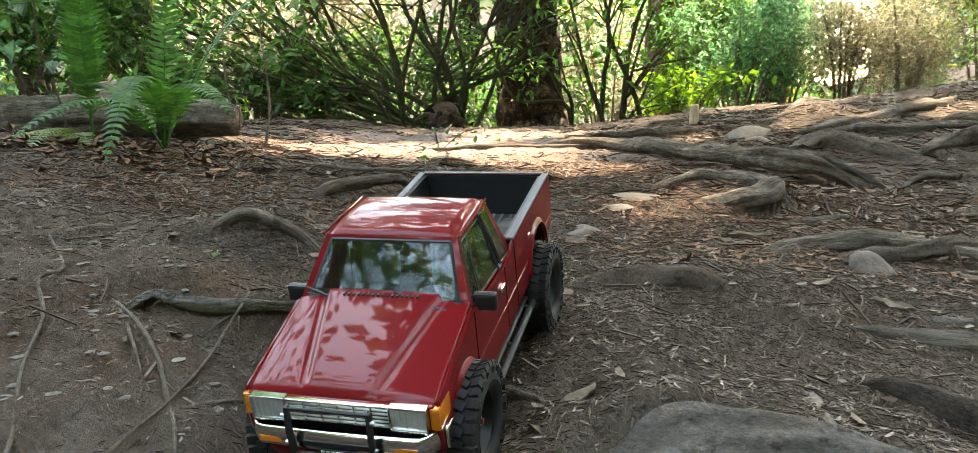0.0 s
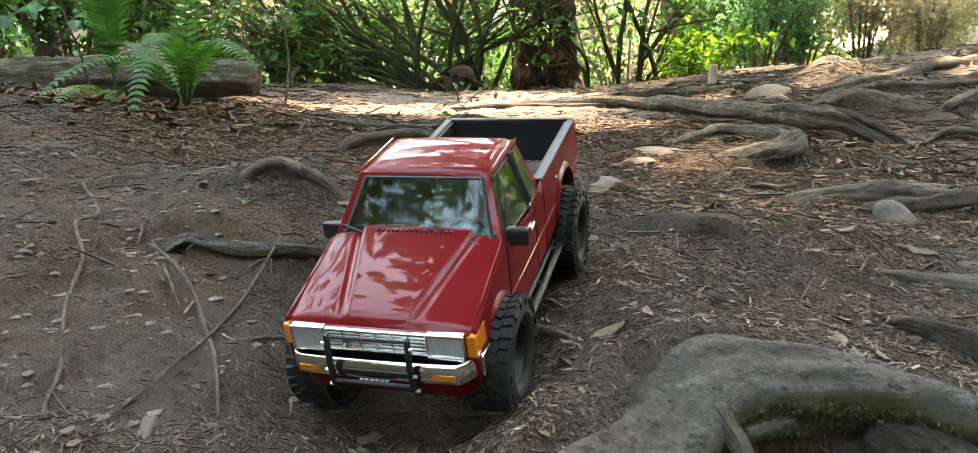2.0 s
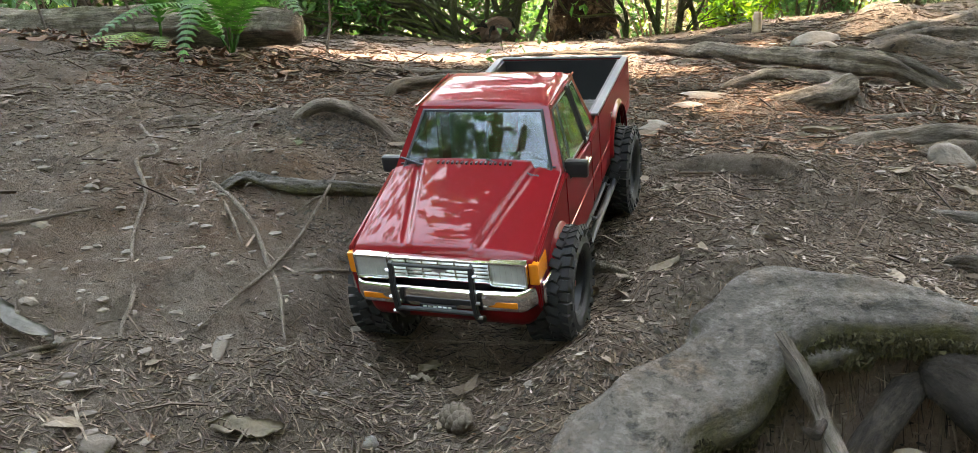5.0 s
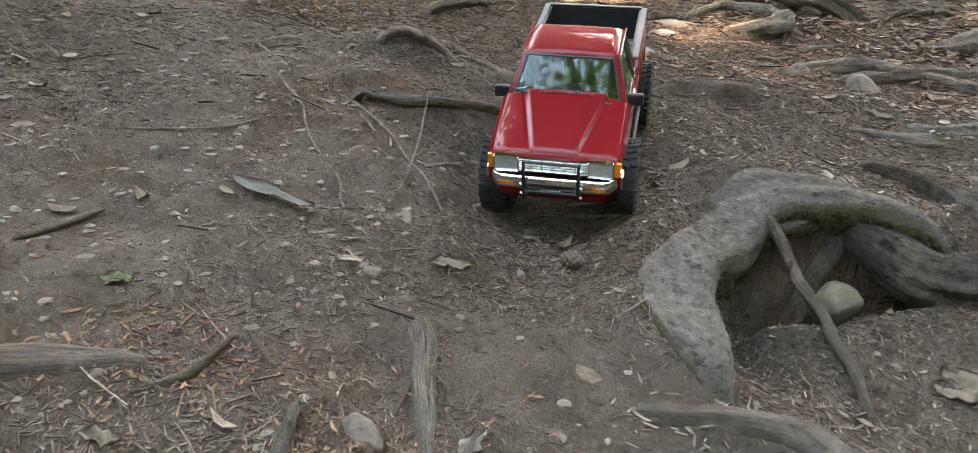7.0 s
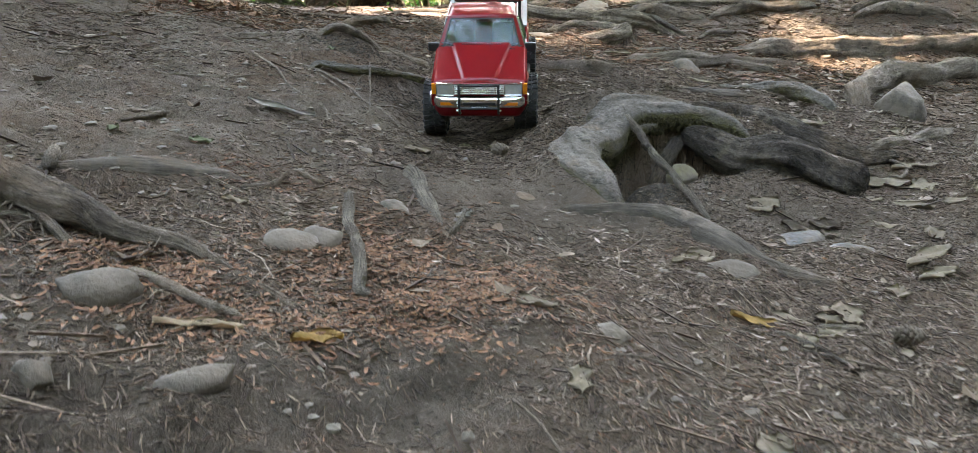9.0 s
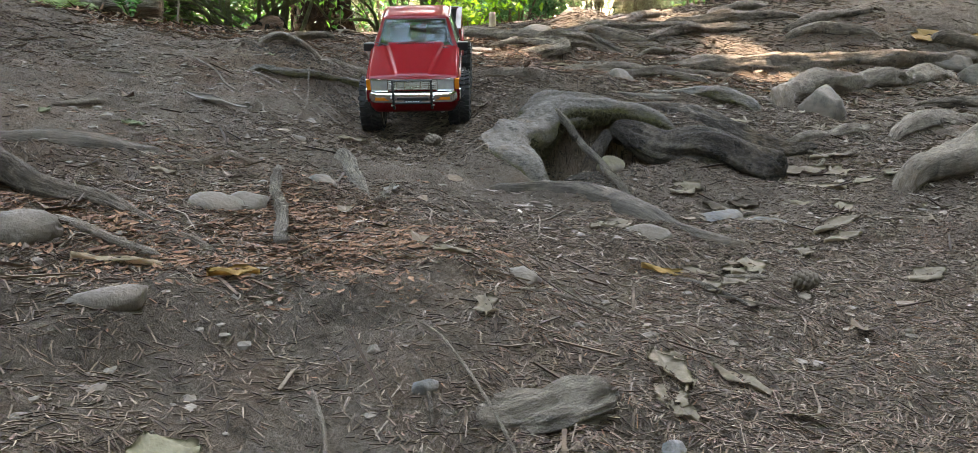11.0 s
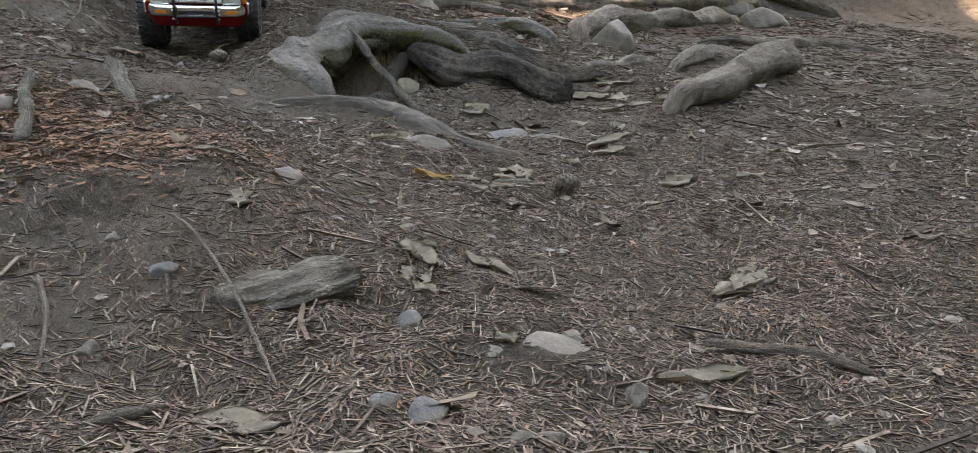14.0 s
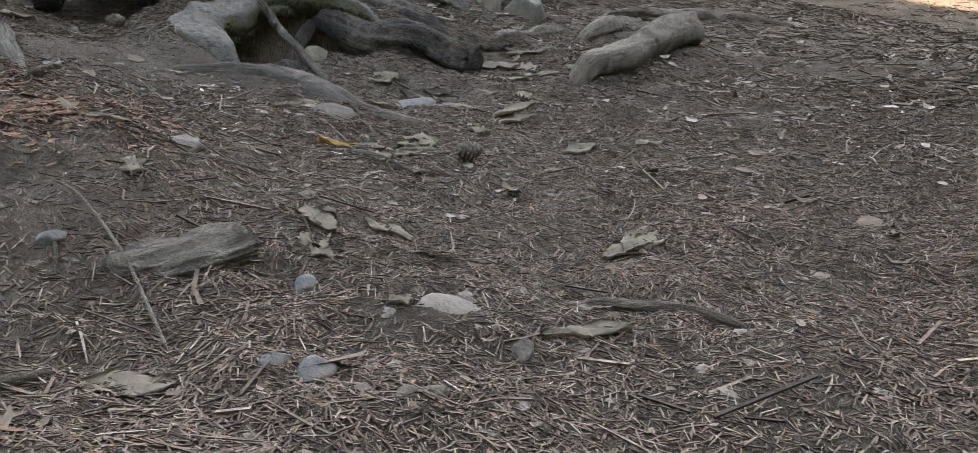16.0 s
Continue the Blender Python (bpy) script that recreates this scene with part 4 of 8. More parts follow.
# --- stones ---
def stone(x, y, w, d2, h, mat, label, sink=0.35, turn=0.0, seed=0, name="stone", facets=11):
    bm = bmesh.new()
    bmesh.ops.create_icosphere(bm, subdivisions=3, radius=0.5)
    r = random.Random(seed * 100 + 7)
    cuts = []
    for _ in range(facets):
        f = Vector((r.uniform(-1, 1), r.uniform(-1, 1), r.uniform(-0.6, 1))).normalized()
        cuts.append((f, r.uniform(0.27, 0.42)))
    for v in bm.verts:
        p = v.co.copy()
        k = 1 + 0.24 * noise.noise(p * 2.2 + Vector((seed * 3.7, 0, seed))) + 0.10 * noise.noise(p * 6 + Vector((0, seed, 0)))
        v.co = p * k
        for f, d in cuts:
            over = v.co.dot(f) - d
            if over > 0:
                v.co -= f * over * 0.95
        v.co += p * 0.05 * noise.noise(p * 14 + Vector((seed, seed, 0)))
        v.co.x *= w
        v.co.y *= d2
        v.co.z *= h
    ob = link_mesh(name, bm, mat)
    ob.matrix_world = pose(x, y, float(floor_z(x, y)) - 0.003 + h * (0.5 - sink), 0, 0, turn)
    return tagged(ob, label, "stone", group="stones in the slope")


STONES = [(-0.249, 0.40, 0.036, 0.022, 0.016, 10, STONE, "small pale chipped stone"),
          (-0.126, 0.50, 0.022, 0.018, 0.017, 0, STONE_BLUE, "small blue-grey angular stone"), (-0.292, 0.435, 0.034, 0.026, 0.016, 20, STONE, "round grey stone in soil"),
          (-0.341, 0.422, 0.015, 0.013, 0.010, 0, STONE, "small grey pebble"), 
         
          (0.208, 0.775, 0.024, 0.02, 0.018, 0, STONE, "small round stone"), (0.315, 0.836, 0.022, 0.02, 0.013, 0, STONE, "small round stone"),
          (-0.142, 0.707, 0.032, 0.028, 0.016, 30, STONE, "flat grey stone in the track"), (0.356, 0.285, 0.135, 0.075, 0.034, 10, STONE_BLUE, "flat pale blue-grey stone"),
          (0.36, 0.20, 0.10, 0.055, 0.03, -20, STONE_BLUE, "flat pale stone beside another"),
          (-0.548, -0.232, 0.03, 0.024, 0.018, 0, STONE, "small smooth grey stone"),
          (-0.242, -0.05, 0.024, 0.02, 0.016, 0, STONE, "small grey stone in needles"), 
          (0.046, 1.039, 0.046, 0.04, 0.024, 0, STONE, "grey stone set in the track"), (0.256, 1.454, 0.085, 0.07, 0.03, 0, STONE, "flat grey stone in the track"),
          (0.168, 1.291, 0.07, 0.10, 0.03, -20, STONE, "flat worn stone in the track"), (0.361, 1.149, 0.065, 0.05, 0.02, 0, STONE, "flat stone level with the soil"),
          (0.80, 2.48, 0.14, 0.10, 0.06, 0, STONE, "rounded pale stone on the crest"), (0.042, 1.103, 0.022, 0.02, 0.012, 0, STONE, "small stone"),
          (-0.262, 0.575, 0.028, 0.060, 0.014, 15, STONE, "upright flat stone flush with the bank"), (-0.244, -0.311, 0.022, 0.018, 0.016, 20, STONE_BLUE, "angular blue-grey stone"),
          (-0.274, -0.261, 0.013, 0.011, 0.008, 0, STONE, "pebble"), (-0.297, -0.386, 0.017, 0.014, 0.011, 0, STONE, "brown-grey pebble"),
          (-0.094, -0.212, 0.015, 0.012, 0.008, 0, STONE, "pale pebble"), (-0.097, -0.389, 0.018, 0.02, 0.014, 0, STONE_BLUE, "small angular stone"),
          (-0.143, -0.524, 0.027, 0.021, 0.015, 0, STONE_BLUE, "round grey pebble"), (-0.160, -0.508, 0.022, 0.016, 0.010, 0, STONE_BLUE, "grey pebble"),
          (-0.036, -0.231, 0.019, 0.013, 0.009, 0, STONE, "pale pebble"), (-0.007, -0.527, 0.015, 0.018, 0.018, 0, STONE, "pointed grey stone"),
          (-0.088, -0.561, 0.022, 0.012, 0.010, 10, STONE, "oblong pebble"),
          (-0.108, -0.566, 0.02, 0.011, 0.010, -15, STONE, "oblong pebble"),  (-0.277, -0.146, 0.022, 0.015, 0.010, 0, STONE, "pebble"),
          (-0.537, 0.378, 0.024, 0.02, 0.014, 0, STONE, "small stone on the bank"), (-0.627, 0.423, 0.024, 0.018, 0.012, 0, STONE, "small stone on the bank"),
          (-0.362, 0.392, 0.023, 0.02, 0.012, 0, STONE, "small stone on the bank"), (-0.578, 0.218, 0.018, 0.016, 0.015, 0, STONE, "round pebble"),
          (-0.556, 0.228, 0.018, 0.015, 0.013, 0, STONE, "round pebble"),
          (-0.46, 0.55, 0.022, 0.018, 0.012, 0, STONE, "small stone on the bank"), (-0.49, 0.72, 0.03, 0.024, 0.014, 0, STONE, "flat stone on the bank"),
          (0.10, 1.33, 0.03, 0.026, 0.018, 0, STONE, "small round stone"), (1.6, 0.80, 0.06, 0.05, 0.04, 0, STONE, "rounded stone beyond the stump")]
for n, (x, y, w, d, h, turn, mat, label) in enumerate(STONES):
    # those among the deep needles stand clear of them
    h *= 1.4 if y < -0.18 else 1.0
    stone(x, y, w, d, h, mat, label if len(label.split()) > 3 else label + " on the trodden soil", 0.35 if y < -0.18 else 0.64, turn, n * 0.77)
stone(-0.274, 0.197, 0.028, 0.048, 0.026, STONE, "smooth oval grey stone on the trodden soil", 0.40, 35, 2.4, facets=2)
stone(-0.540, -0.105, 0.072, 0.040, 0.034, STONE, "long smooth grey stone half sunk in soil", 0.45, 5, 7.7, facets=2)
stone(-0.452, -0.222, 0.060, 0.024, 0.024, STONE, "oblong smooth grey stone lying on soil", 0.40, 15, 8.8, facets=2)
stone(-0.398, 0.060, 0.070, 0.050, 0.034, CLAY, "rounded stone coated with dry cracked clay", 0.62, 15, 12.1, facets=3)
stone(-0.358, 0.088, 0.056, 0.044, 0.044, CLAY, "humped stone coated with dry cracked clay", 0.55, -30, 13.4, facets=7)
stone(0.104, 0.076, 0.070, 0.045, 0.028, CLAY, "smooth pale stone bedded beside a dry leaf", 0.50, -30, 14.2, facets=2)
stone(-0.115, -0.108, 0.050, 0.040, 0.024, CLAY, "smooth stone level with the trodden soil", 0.58, 10, 15.2, facets=2)
tan = stone(0.276, 0.548, 0.060, 0.052, 0.054, STONE_TAN, "yellowish stone in the hollow under a root", 0.25, 0, 5.2, facets=3)
tan.location.z = -0.088
stone(-0.018, -0.466, 0.085, 0.090, 0.034, CLAY, "flat grey stone half covered by needles", 0.72, 20, 9.1)
stone(0.588, 1.20, 0.090, 0.08, 0.09, STONE, "cracked round grey stone beside a root", 0.50, 0, 4.4)
stone(0.82, 2.56, 0.16, 0.09, 0.07, STONE_PALE, "broad pale stone bedded among roots", 0.45, 10, 41.3, facets=5)
stone(0.285, 1.53, 0.12, 0.07, 0.032, CLAY, "flat grey stone level with the needles", 0.55, 10, 44.1, facets=3)
stone(0.955, 0.865, 0.17, 0.13, 0.14, STONE, "domed grey stone against a thick root", 0.45, 70, 3.3)
stone(2.0, 1.41, 0.24, 0.15, 0.12, STONE, "large rounded stone on the open slope", 0.45, 0, 31.2)
stone(2.2, 1.73, 0.22, 0.15, 0.12, STONE, "large rounded stone on the open slope", 0.45, 0, 32.1)
# the weathered chunk of wood in the mound
def wood_chunk(x, y, z, turn, tip):
    """A weathered wedge of wood: layered grain, a blunt split back and a rounded beak, half sunk."""
    bm = bmesh.new()
    n, m = 60, 40
    rows = []
    for i in range(n + 1):
        u = i / n
        prof = (0.55 + 0.45 * math.sin(min(1, u * 1.6) * 1.5708)) * (1 - 0.52 * max(0, (u - 0.35) / 0.65) ** 1.6) * math.sqrt(max(0.004, 1 - max(0, (u - 0.93) / 0.07) ** 2)) * math.sqrt(max(0.01, min(1, u / 0.05)))
        row = []
        for j in range(m):
            a = j / m * 6.283
            c, s = math.cos(a), math.sin(a)
            px, py, pz = (u - 0.5) * 0.128, 0.028 * prof * c, 0.022 * prof * s
            py += 0.004 * math.sin(u * 5)
            lay = noise.noise(Vector((u * 3.0, 3.2 * pz / 0.026 + 0.8 * u, 2.0 + c))) * 0.006
            rip = abs(noise.noise(Vector((u * 1.4 + 5, 7.5 * pz / 0.026 + 2.2 * u, 1.0)))) * -0.0095
            big = noise.noise(Vector((u * 4.2, c * 1.5, s * 1.5))) * 0.009
            # the mouth: a split that runs back from the beak below the upper lip
            lip = -0.008 * math.exp(-((pz + 0.001 + 0.006 * (1 - u)) / 0.0028) ** 2) * float(soft(u, 0.5, 0.9))
            k = lay + rip + big + lip
            row.append(bm.verts.new((-py - c * k, px, pz + s * k + 0.010 * u * u - (0.006 * float(soft(-u, -0.3, 0.0)) * 2.5))))
        rows.append(row)
    for r0, r1 in zip(rows, rows[1:]):
        for j in range(m):
            bm.faces.new((r0[j], r0[(j + 1) % m], r1[(j + 1) % m], r1[j]))
    bm.faces.new(rows[0])
    bm.faces.new(list(reversed(rows[-1])))
    bmesh.ops.recalc_face_normals(bm, faces=bm.faces[:])
    ob = link_mesh("wood_chunk", bm, CHUNK)
    tube("lower_lip", [(0.013, -0.005, -0.012, 0.005), (0.013, 0.020, -0.009, 0.008), (0.010, 0.040, -0.004, 0.0075), (0.004, 0.056, 0.001, 0.004)], CHUNK, step=0.003, sides=16, rough=0.25).parent = ob
    tube("split_flake", [(0.012, -0.066, -0.012, 0.004), (0.018, -0.048, -0.008, 0.0075), (0.016, -0.026, -0.006, 0.004)], CHUNK, step=0.003, sides=14, rough=0.35).parent = ob
    tube("upper_layer", [(-0.006, -0.050, 0.006, 0.006), (-0.006, -0.025, 0.012, 0.009), (-0.007, 0.004, 0.012, 0.009), (-0.006, 0.034, 0.007, 0.005)], CHUNK, step=0.003, sides=18, rough=0.3, flat=0.55).parent = ob
    ob.matrix_world = pose(x, y, z, 4, tip, turn - 90)
    tagged(ob, "weathered pointed chunk of wood bedded in the mound", "wood")


wood_chunk(-0.180, -0.338, -0.105, 10, 12)


# --- single fallen leaves ---
def dead_leaf(x, y, length, width, turn, mat, label, curl=0.25, lobes=3, seed=0, lift=0.003):
    """A dry leaf with a ragged edge, a midrib and curled sides."""
    bm = bmesh.new()
    n, m = 14, 6
    rows = []
    for i in range(n + 1):
        u = i / n
        half = width / 2 * (math.sin(math.pi * min(1, u * 0.96 + 0.02)) ** 0.8) * (1 + 0.22 * math.sin(lobes * 6.28 * u + seed) + 0.14 * math.sin(17 * u + seed * 2) + 0.12 * math.sin(37 * u + seed * 5))
        row = []
        for j in range(-m // 2, m // 2 + 1):
            s = j / (m / 2)
            px, py = (u - 0.5) * length, s * half
            pz = curl * width * (s * s * 0.5 + 0.45 * (2 * u - 1) ** 2 * math.sin(seed + 1.3)) + 0.0022 * math.sin(9 * u + 4 * s + seed) - 0.001 * (j == 0)
            row.append(bm.verts.new((px, py, pz)))
        rows.append(row)
    for r0, r1 in zip(rows, rows[1:]):
        for k in range(m):
            bm.faces.new((r0[k], r1[k], r1[k + 1], r0[k + 1]))
    bmesh.ops.solidify(bm, geom=bm.faces[:], thickness=0.0007)
    ob = link_mesh("leaf", bm, mat)
    e = 0.02
    slope = Vector((-(ground(x + e, y) - ground(x - e, y)) / (2 * e), -(ground(x, y + e) - ground(x, y - e)) / (2 * e), 1)).normalized()
    m4 = Vector((0, 0, 1)).rotation_difference(slope).to_matrix().to_4x4()
    ob.matrix_world = Matrix.Translation((x, y, float(floor_z(x, y)) + lift)) @ m4 @ pose(0, 0, 0, 0, 0, turn)
    return tagged(ob, label, "leaf", group="single fallen leaves")


PALE = "pale dry curled leaf on needle litter"
LEAVES = [(0.106, 0.725, 0.085, 0.022, 55, DEAD, PALE), (0.0, 0.70, 0.105, 0.030, 5, DEAD, "pale crescent-shaped dry leaf"), (-0.308, 0.985, 0.022, 0.012, 100, GREEN_SCRAP, "small pale green leaf scrap"),
          (-0.187, 0.199, 0.046, 0.018, 60, DEAD_GREY, "bleached shred of wood fibre"), (-0.371, -0.149, 0.042, 0.020, 10, YELLOW_LEAF, "small yellow leaf on needles"), (0.071, -0.062, 0.065, 0.02, -45, YELLOW_LEAF, "yellowed curled leaf on needles"),
          (0.169, -0.041, 0.055, 0.034, 40, DEAD, PALE), (-0.178, -0.076, 0.055, 0.024, -10, DEAD, PALE), (-0.069, -0.328, 0.055, 0.026, 70, DEAD, PALE), (-0.231, -0.482, 0.05, 0.032, -25, DEAD, "ragged pale oak-like leaf"),
          (-0.051, -0.443, 0.02, 0.016, 0, DEAD, PALE), (0.053, -0.519, 0.075, 0.02, -8, DEAD, "long pale folded leaf"), (-0.174, -0.208, 0.042, 0.02, 75, DEAD, PALE), (0.403, -0.071, 0.085, 0.03, 20, DEAD, PALE),
          (-0.052, -0.297, 0.055, 0.028, 100, DEAD, PALE), (0.01, -0.299, 0.055, 0.022, 120, DEAD, PALE), (0.141, -0.079, 0.045, 0.02, 15, DEAD, PALE), (0.065, 0.101, 0.055, 0.018, 25, DEAD, PALE),
          (-0.039, -0.267, 0.034, 0.024, 0, DEAD, PALE), (0.435, 0.13, 0.13, 0.03, 25, DEAD, "long dry pale leaf blade"), (-0.458, -0.136, 0.07, 0.012, 5, SAWN, "splintered strip of pale wood on soil"),
          (0.429, 1.273, 0.06, 0.024, 10, DEAD, PALE), (-0.104, 0.605, 0.022, 0.016, 0, DEAD, PALE), (-0.204, 0.473, 0.05, 0.022, 15, DEAD, PALE),
          (-0.101, 0.63, 0.03, 0.02, 60, DEAD, PALE), (0.236, -0.372, 0.09, 0.03, 30, DEAD, PALE), (0.397, 0.069, 0.09, 0.024, 20, DEAD, PALE), (0.099, -0.10, 0.04, 0.024, 80, DEAD, PALE), (0.328, 0.37, 0.06, 0.045, 10, DEAD, PALE),
          (0.40, 1.29, 0.04, 0.016, 60, DEAD, PALE), (-0.075, -0.36, 0.026, 0.016, 120, DEAD, PALE), (0.47, 0.27, 0.06, 0.03, -20, DEAD, PALE), (0.55, 0.40, 0.07, 0.03, 40, DEAD, PALE), (0.36, 0.31, 0.06, 0.04, -35, ROOT_DARK, "dark curled strip of bark"),
          (0.39, 0.295, 0.05, 0.03, -25, ROOT_DARK, "dark curled strip of bark"), (0.50, 0.20, 0.05, 0.028, 70, DEAD, PALE), (0.62, 0.30, 0.05, 0.03, 10, DEAD, PALE), (0.30, 0.02, 0.04, 0.026, 50, DEAD, PALE), (0.50, -0.10, 0.05, 0.03, 0, DEAD, PALE),
          (0.218, -0.385, 0.105, 0.030, 14, DEAD, "long pale folded leaf"), (0.088, 0.112, 0.062, 0.034, 20, DEAD, PALE), (0.112, -0.028, 0.075, 0.026, -30, DEAD, PALE), (0.182, -0.046, 0.055, 0.034, 75, DEAD, PALE), (0.62, 0.47, 0.10, 0.04, -20, DEAD, PALE), (0.60, 0.37, 0.08, 0.045, 35, DEAD, PALE),
          (0.67, 0.43, 0.07, 0.04, 70, DEAD, PALE), (0.56, 0.34, 0.09, 0.035, -40, DEAD, PALE), (0.71, 0.52, 0.08, 0.03, 10, DEAD, PALE), (2.30, 1.99, 0.17, 0.10, 20, YELLOW_LEAF, "large yellow leaf on the slope"), (2.5, 1.9, 0.13, 0.09, 60, YELLOW_LEAF, "large yellow leaf on the slope"),
          (0.72, 0.35, 0.06, 0.03, 30, DEAD, PALE), (0.66, 0.75, 0.07, 0.04, 0, DEAD, PALE), (0.80, 0.66, 0.07, 0.035, 50, DEAD, PALE), (0.55, 1.05, 0.06, 0.03, -20, DEAD, PALE), (0.80, 1.35, 0.10, 0.04, 10, DEAD, PALE), (0.78, 1.46, 0.09, 0.04, 30, DEAD, PALE),
          (-0.50, 0.33, 0.03, 0.016, 20, GREEN_SCRAP, "small pale green leaf scrap"), (-0.60, 0.32, 0.024, 0.012, 70, GREEN_SCRAP, "small pale green leaf scrap"), (-0.45, 0.15, 0.03, 0.016, 0, DEAD, PALE)]
for n, (x, y, l, w, turn, mat, label) in enumerate(LEAVES):
    dead_leaf(x, y, l, w, turn, mat, label, 0.16 if n % 3 else 0.08, 2 + n % 3, n * 0.9)
dead_leaf(0.445, 1.315, 0.09, 0.024, 15, DEAD, "narrow pale curled leaf on needles", 0.2, 2, 3.0, 0.008)
dead_leaf(-0.405, -0.385, 0.042, 0.036, 30, CREAM_LEAF, "pale cream dry leaf on soil", 0.06, 2, 1.0, 0.007)
dead_leaf(-0.404, 0.527, 0.105, 0.024, -18, DEAD_GREY, "bleached strip of bark with dark spots", 0.3, 1, 0.4)


def cone(x, y):
    bm = bmesh.new()
    for i in range(46):
        u = i / 46
        a = i * 2.399
        r = 0.0075 * math.sin(math.pi * (0.12 + 0.8 * u))
        mtx = Matrix.Translation((math.cos(a) * r, math.sin(a) * r, u * 0.026)) @ pose(0, 0, 0, 0, 35, math.degrees(a)) @ Matrix.Diagonal((0.006, 0.005, 0.0014, 1))
        bmesh.ops.create_icosphere(bm, subdivisions=1, radius=1, matrix=mtx)
    ob = link_mesh("fir_cone", bm, ROOT_DARK)
    ob.matrix_world = pose(x, y, float(floor_z(x, y)) + 0.008, 80, 0, 40)
    tagged(ob, "small dark fir cone on the litter", "cone", group="fir cones")


cone(-0.072, 0.52)
cone(0.20, -0.10)

# --- loose litter, past counting ---
rng = np.random.RandomState(11)


def scatter(count, box, keep):
    """Random floor places in the box, kept with the chance that keep(x, y) gives."""
    out = []
    while sum(len(o) for o in out) < count:
        x, y = rng.uniform(box[0], box[1], 4000), rng.uniform(box[2], box[3], 4000)
        k = rng.rand(4000) < keep(x, y)
        out.append(np.stack([x[k], y[k]], -1))
    p = np.concatenate(out)[:count]
    return p[:, 0], p[:, 1]


def bare(x, y):
    """Where feet and water have left smooth bare soil."""
    spots = ((-0.43, -0.29, 0.09, 0.05), (-0.34, -0.345, 0.05, 0.035), (-0.24, -0.28, 0.05, 0.04), (-0.30, -0.215, 0.08, 0.035), (-0.215, -0.155, 0.055, 0.022), (-0.15, 0.34, 0.13, 0.09), (-0.05, 0.27, 0.08, 0.06), (-0.37, 0.61, 0.07, 0.08),
             (-0.27, 0.60, 0.05, 0.05), (-0.10, 0.80, 0.07, 0.06), (0.03, 0.24, 0.05, 0.05), (-0.55, 0.30, 0.12, 0.12), (-0.045, -0.46, 0.04, 0.03), (-0.1, 3.0, 0.65, 0.85), (0.0, 2.15, 0.45, 0.35))
    k = sum(np.exp(-((x - a) / p) ** 2 - ((y - b) / q) ** 2) for a, b, p, q in spots)
    return np.clip(1.25 * k + 0.35 * k * wave(x, y, 0.04), 0, 0.93)


def litter_density(x, y):
    base = 0.40 + 0.62 * wave(x, y, 0.22) + 0.25 * wave(x, y, 0.07)
    base = base + 0.35 * soft(x, -0.35, 0.0) - 0.30 * soft(-x, 0.35, 0.7) + 0.25 * np.exp(-((x + 0.35) / 0.15) ** 2 - ((y - 0.02) / 0.12) ** 2)
    near = 1 - 0.35 * soft(y, 0.9, 2.2)
    near = near * (1 - 0.93 * np.exp(-((x - 0.17) / 0.10) ** 2 - ((y - 0.47) / 0.10) ** 2)) * (1 - 0.9 * np.exp(-((x - 0.32) / 0.10) ** 2 - ((y - 0.53) / 0.06) ** 2)) * (1 - 0.85 * np.exp(-((x + 0.34) / 0.17) ** 2 - ((y + 0.25) / 0.13) ** 2))
    return np.clip(base, 0.04, 1) * near * (1 - bare(x, y))


def needles(name, count, box, keep, lo, hi, thick, mat, label, rise=0.15, bend=0.05, pieces=1):
    """Thin three-sided straws, in two pieces with a bend or straight, lying every way on the floor."""
    x, y = scatter(count, box, keep)
    n = len(x)
    L, a = rng.uniform(lo, hi, n) * rng.uniform(0.5, 1, n), rng.uniform(0, 6.283, n)
    t = thick * rng.uniform(0.6, 1.4, n)
    d = np.stack([np.cos(a), np.sin(a)], -1)
    s = np.stack([-np.sin(a), np.cos(a)], -1)
    off = rng.uniform(-bend, bend, n) * L
    m = 3 * pieces + 3
    verts = np.zeros((n, m, 3))
    for k, u in enumerate((-0.5, 0.0, 0.5) if pieces == 2 else (-0.5, 0.5)):
        c = np.stack([x, y], -1) + d * (u * L)[:, None] + s * (off * (1 if k == 1 and pieces == 2 else 0))[:, None]
        z = floor_z(c[:, 0], c[:, 1]) + t * 0.6 + (np.abs(rng.normal(0, rise, n)) * L * (0.5 if k == 1 and pieces == 2 else 1.0) if k else 0.001)
        w = t * (1.0 if k < 2 else 0.55)
        for q in range(3):
            b = 2.094 * q + 0.5
            verts[:, 3 * k + q, :2] = c + s * (np.cos(b) * w)[:, None]
            verts[:, 3 * k + q, 2] = z + np.sin(b) * w
    f = []
    for k in range(pieces):
        for q in range(3):
            r = (q + 1) % 3
            f.append((3 * k + q, 3 * k + r, 3 * k + 3 + r, 3 * k + 3 + q))
    F = (np.arange(n)[:, None, None] * m + np.array(f)[None]).reshape(-1, 4)
    tagged(np_mesh(name, verts.reshape(-1, 3), F, mat), label, "litter", kind="stuff")


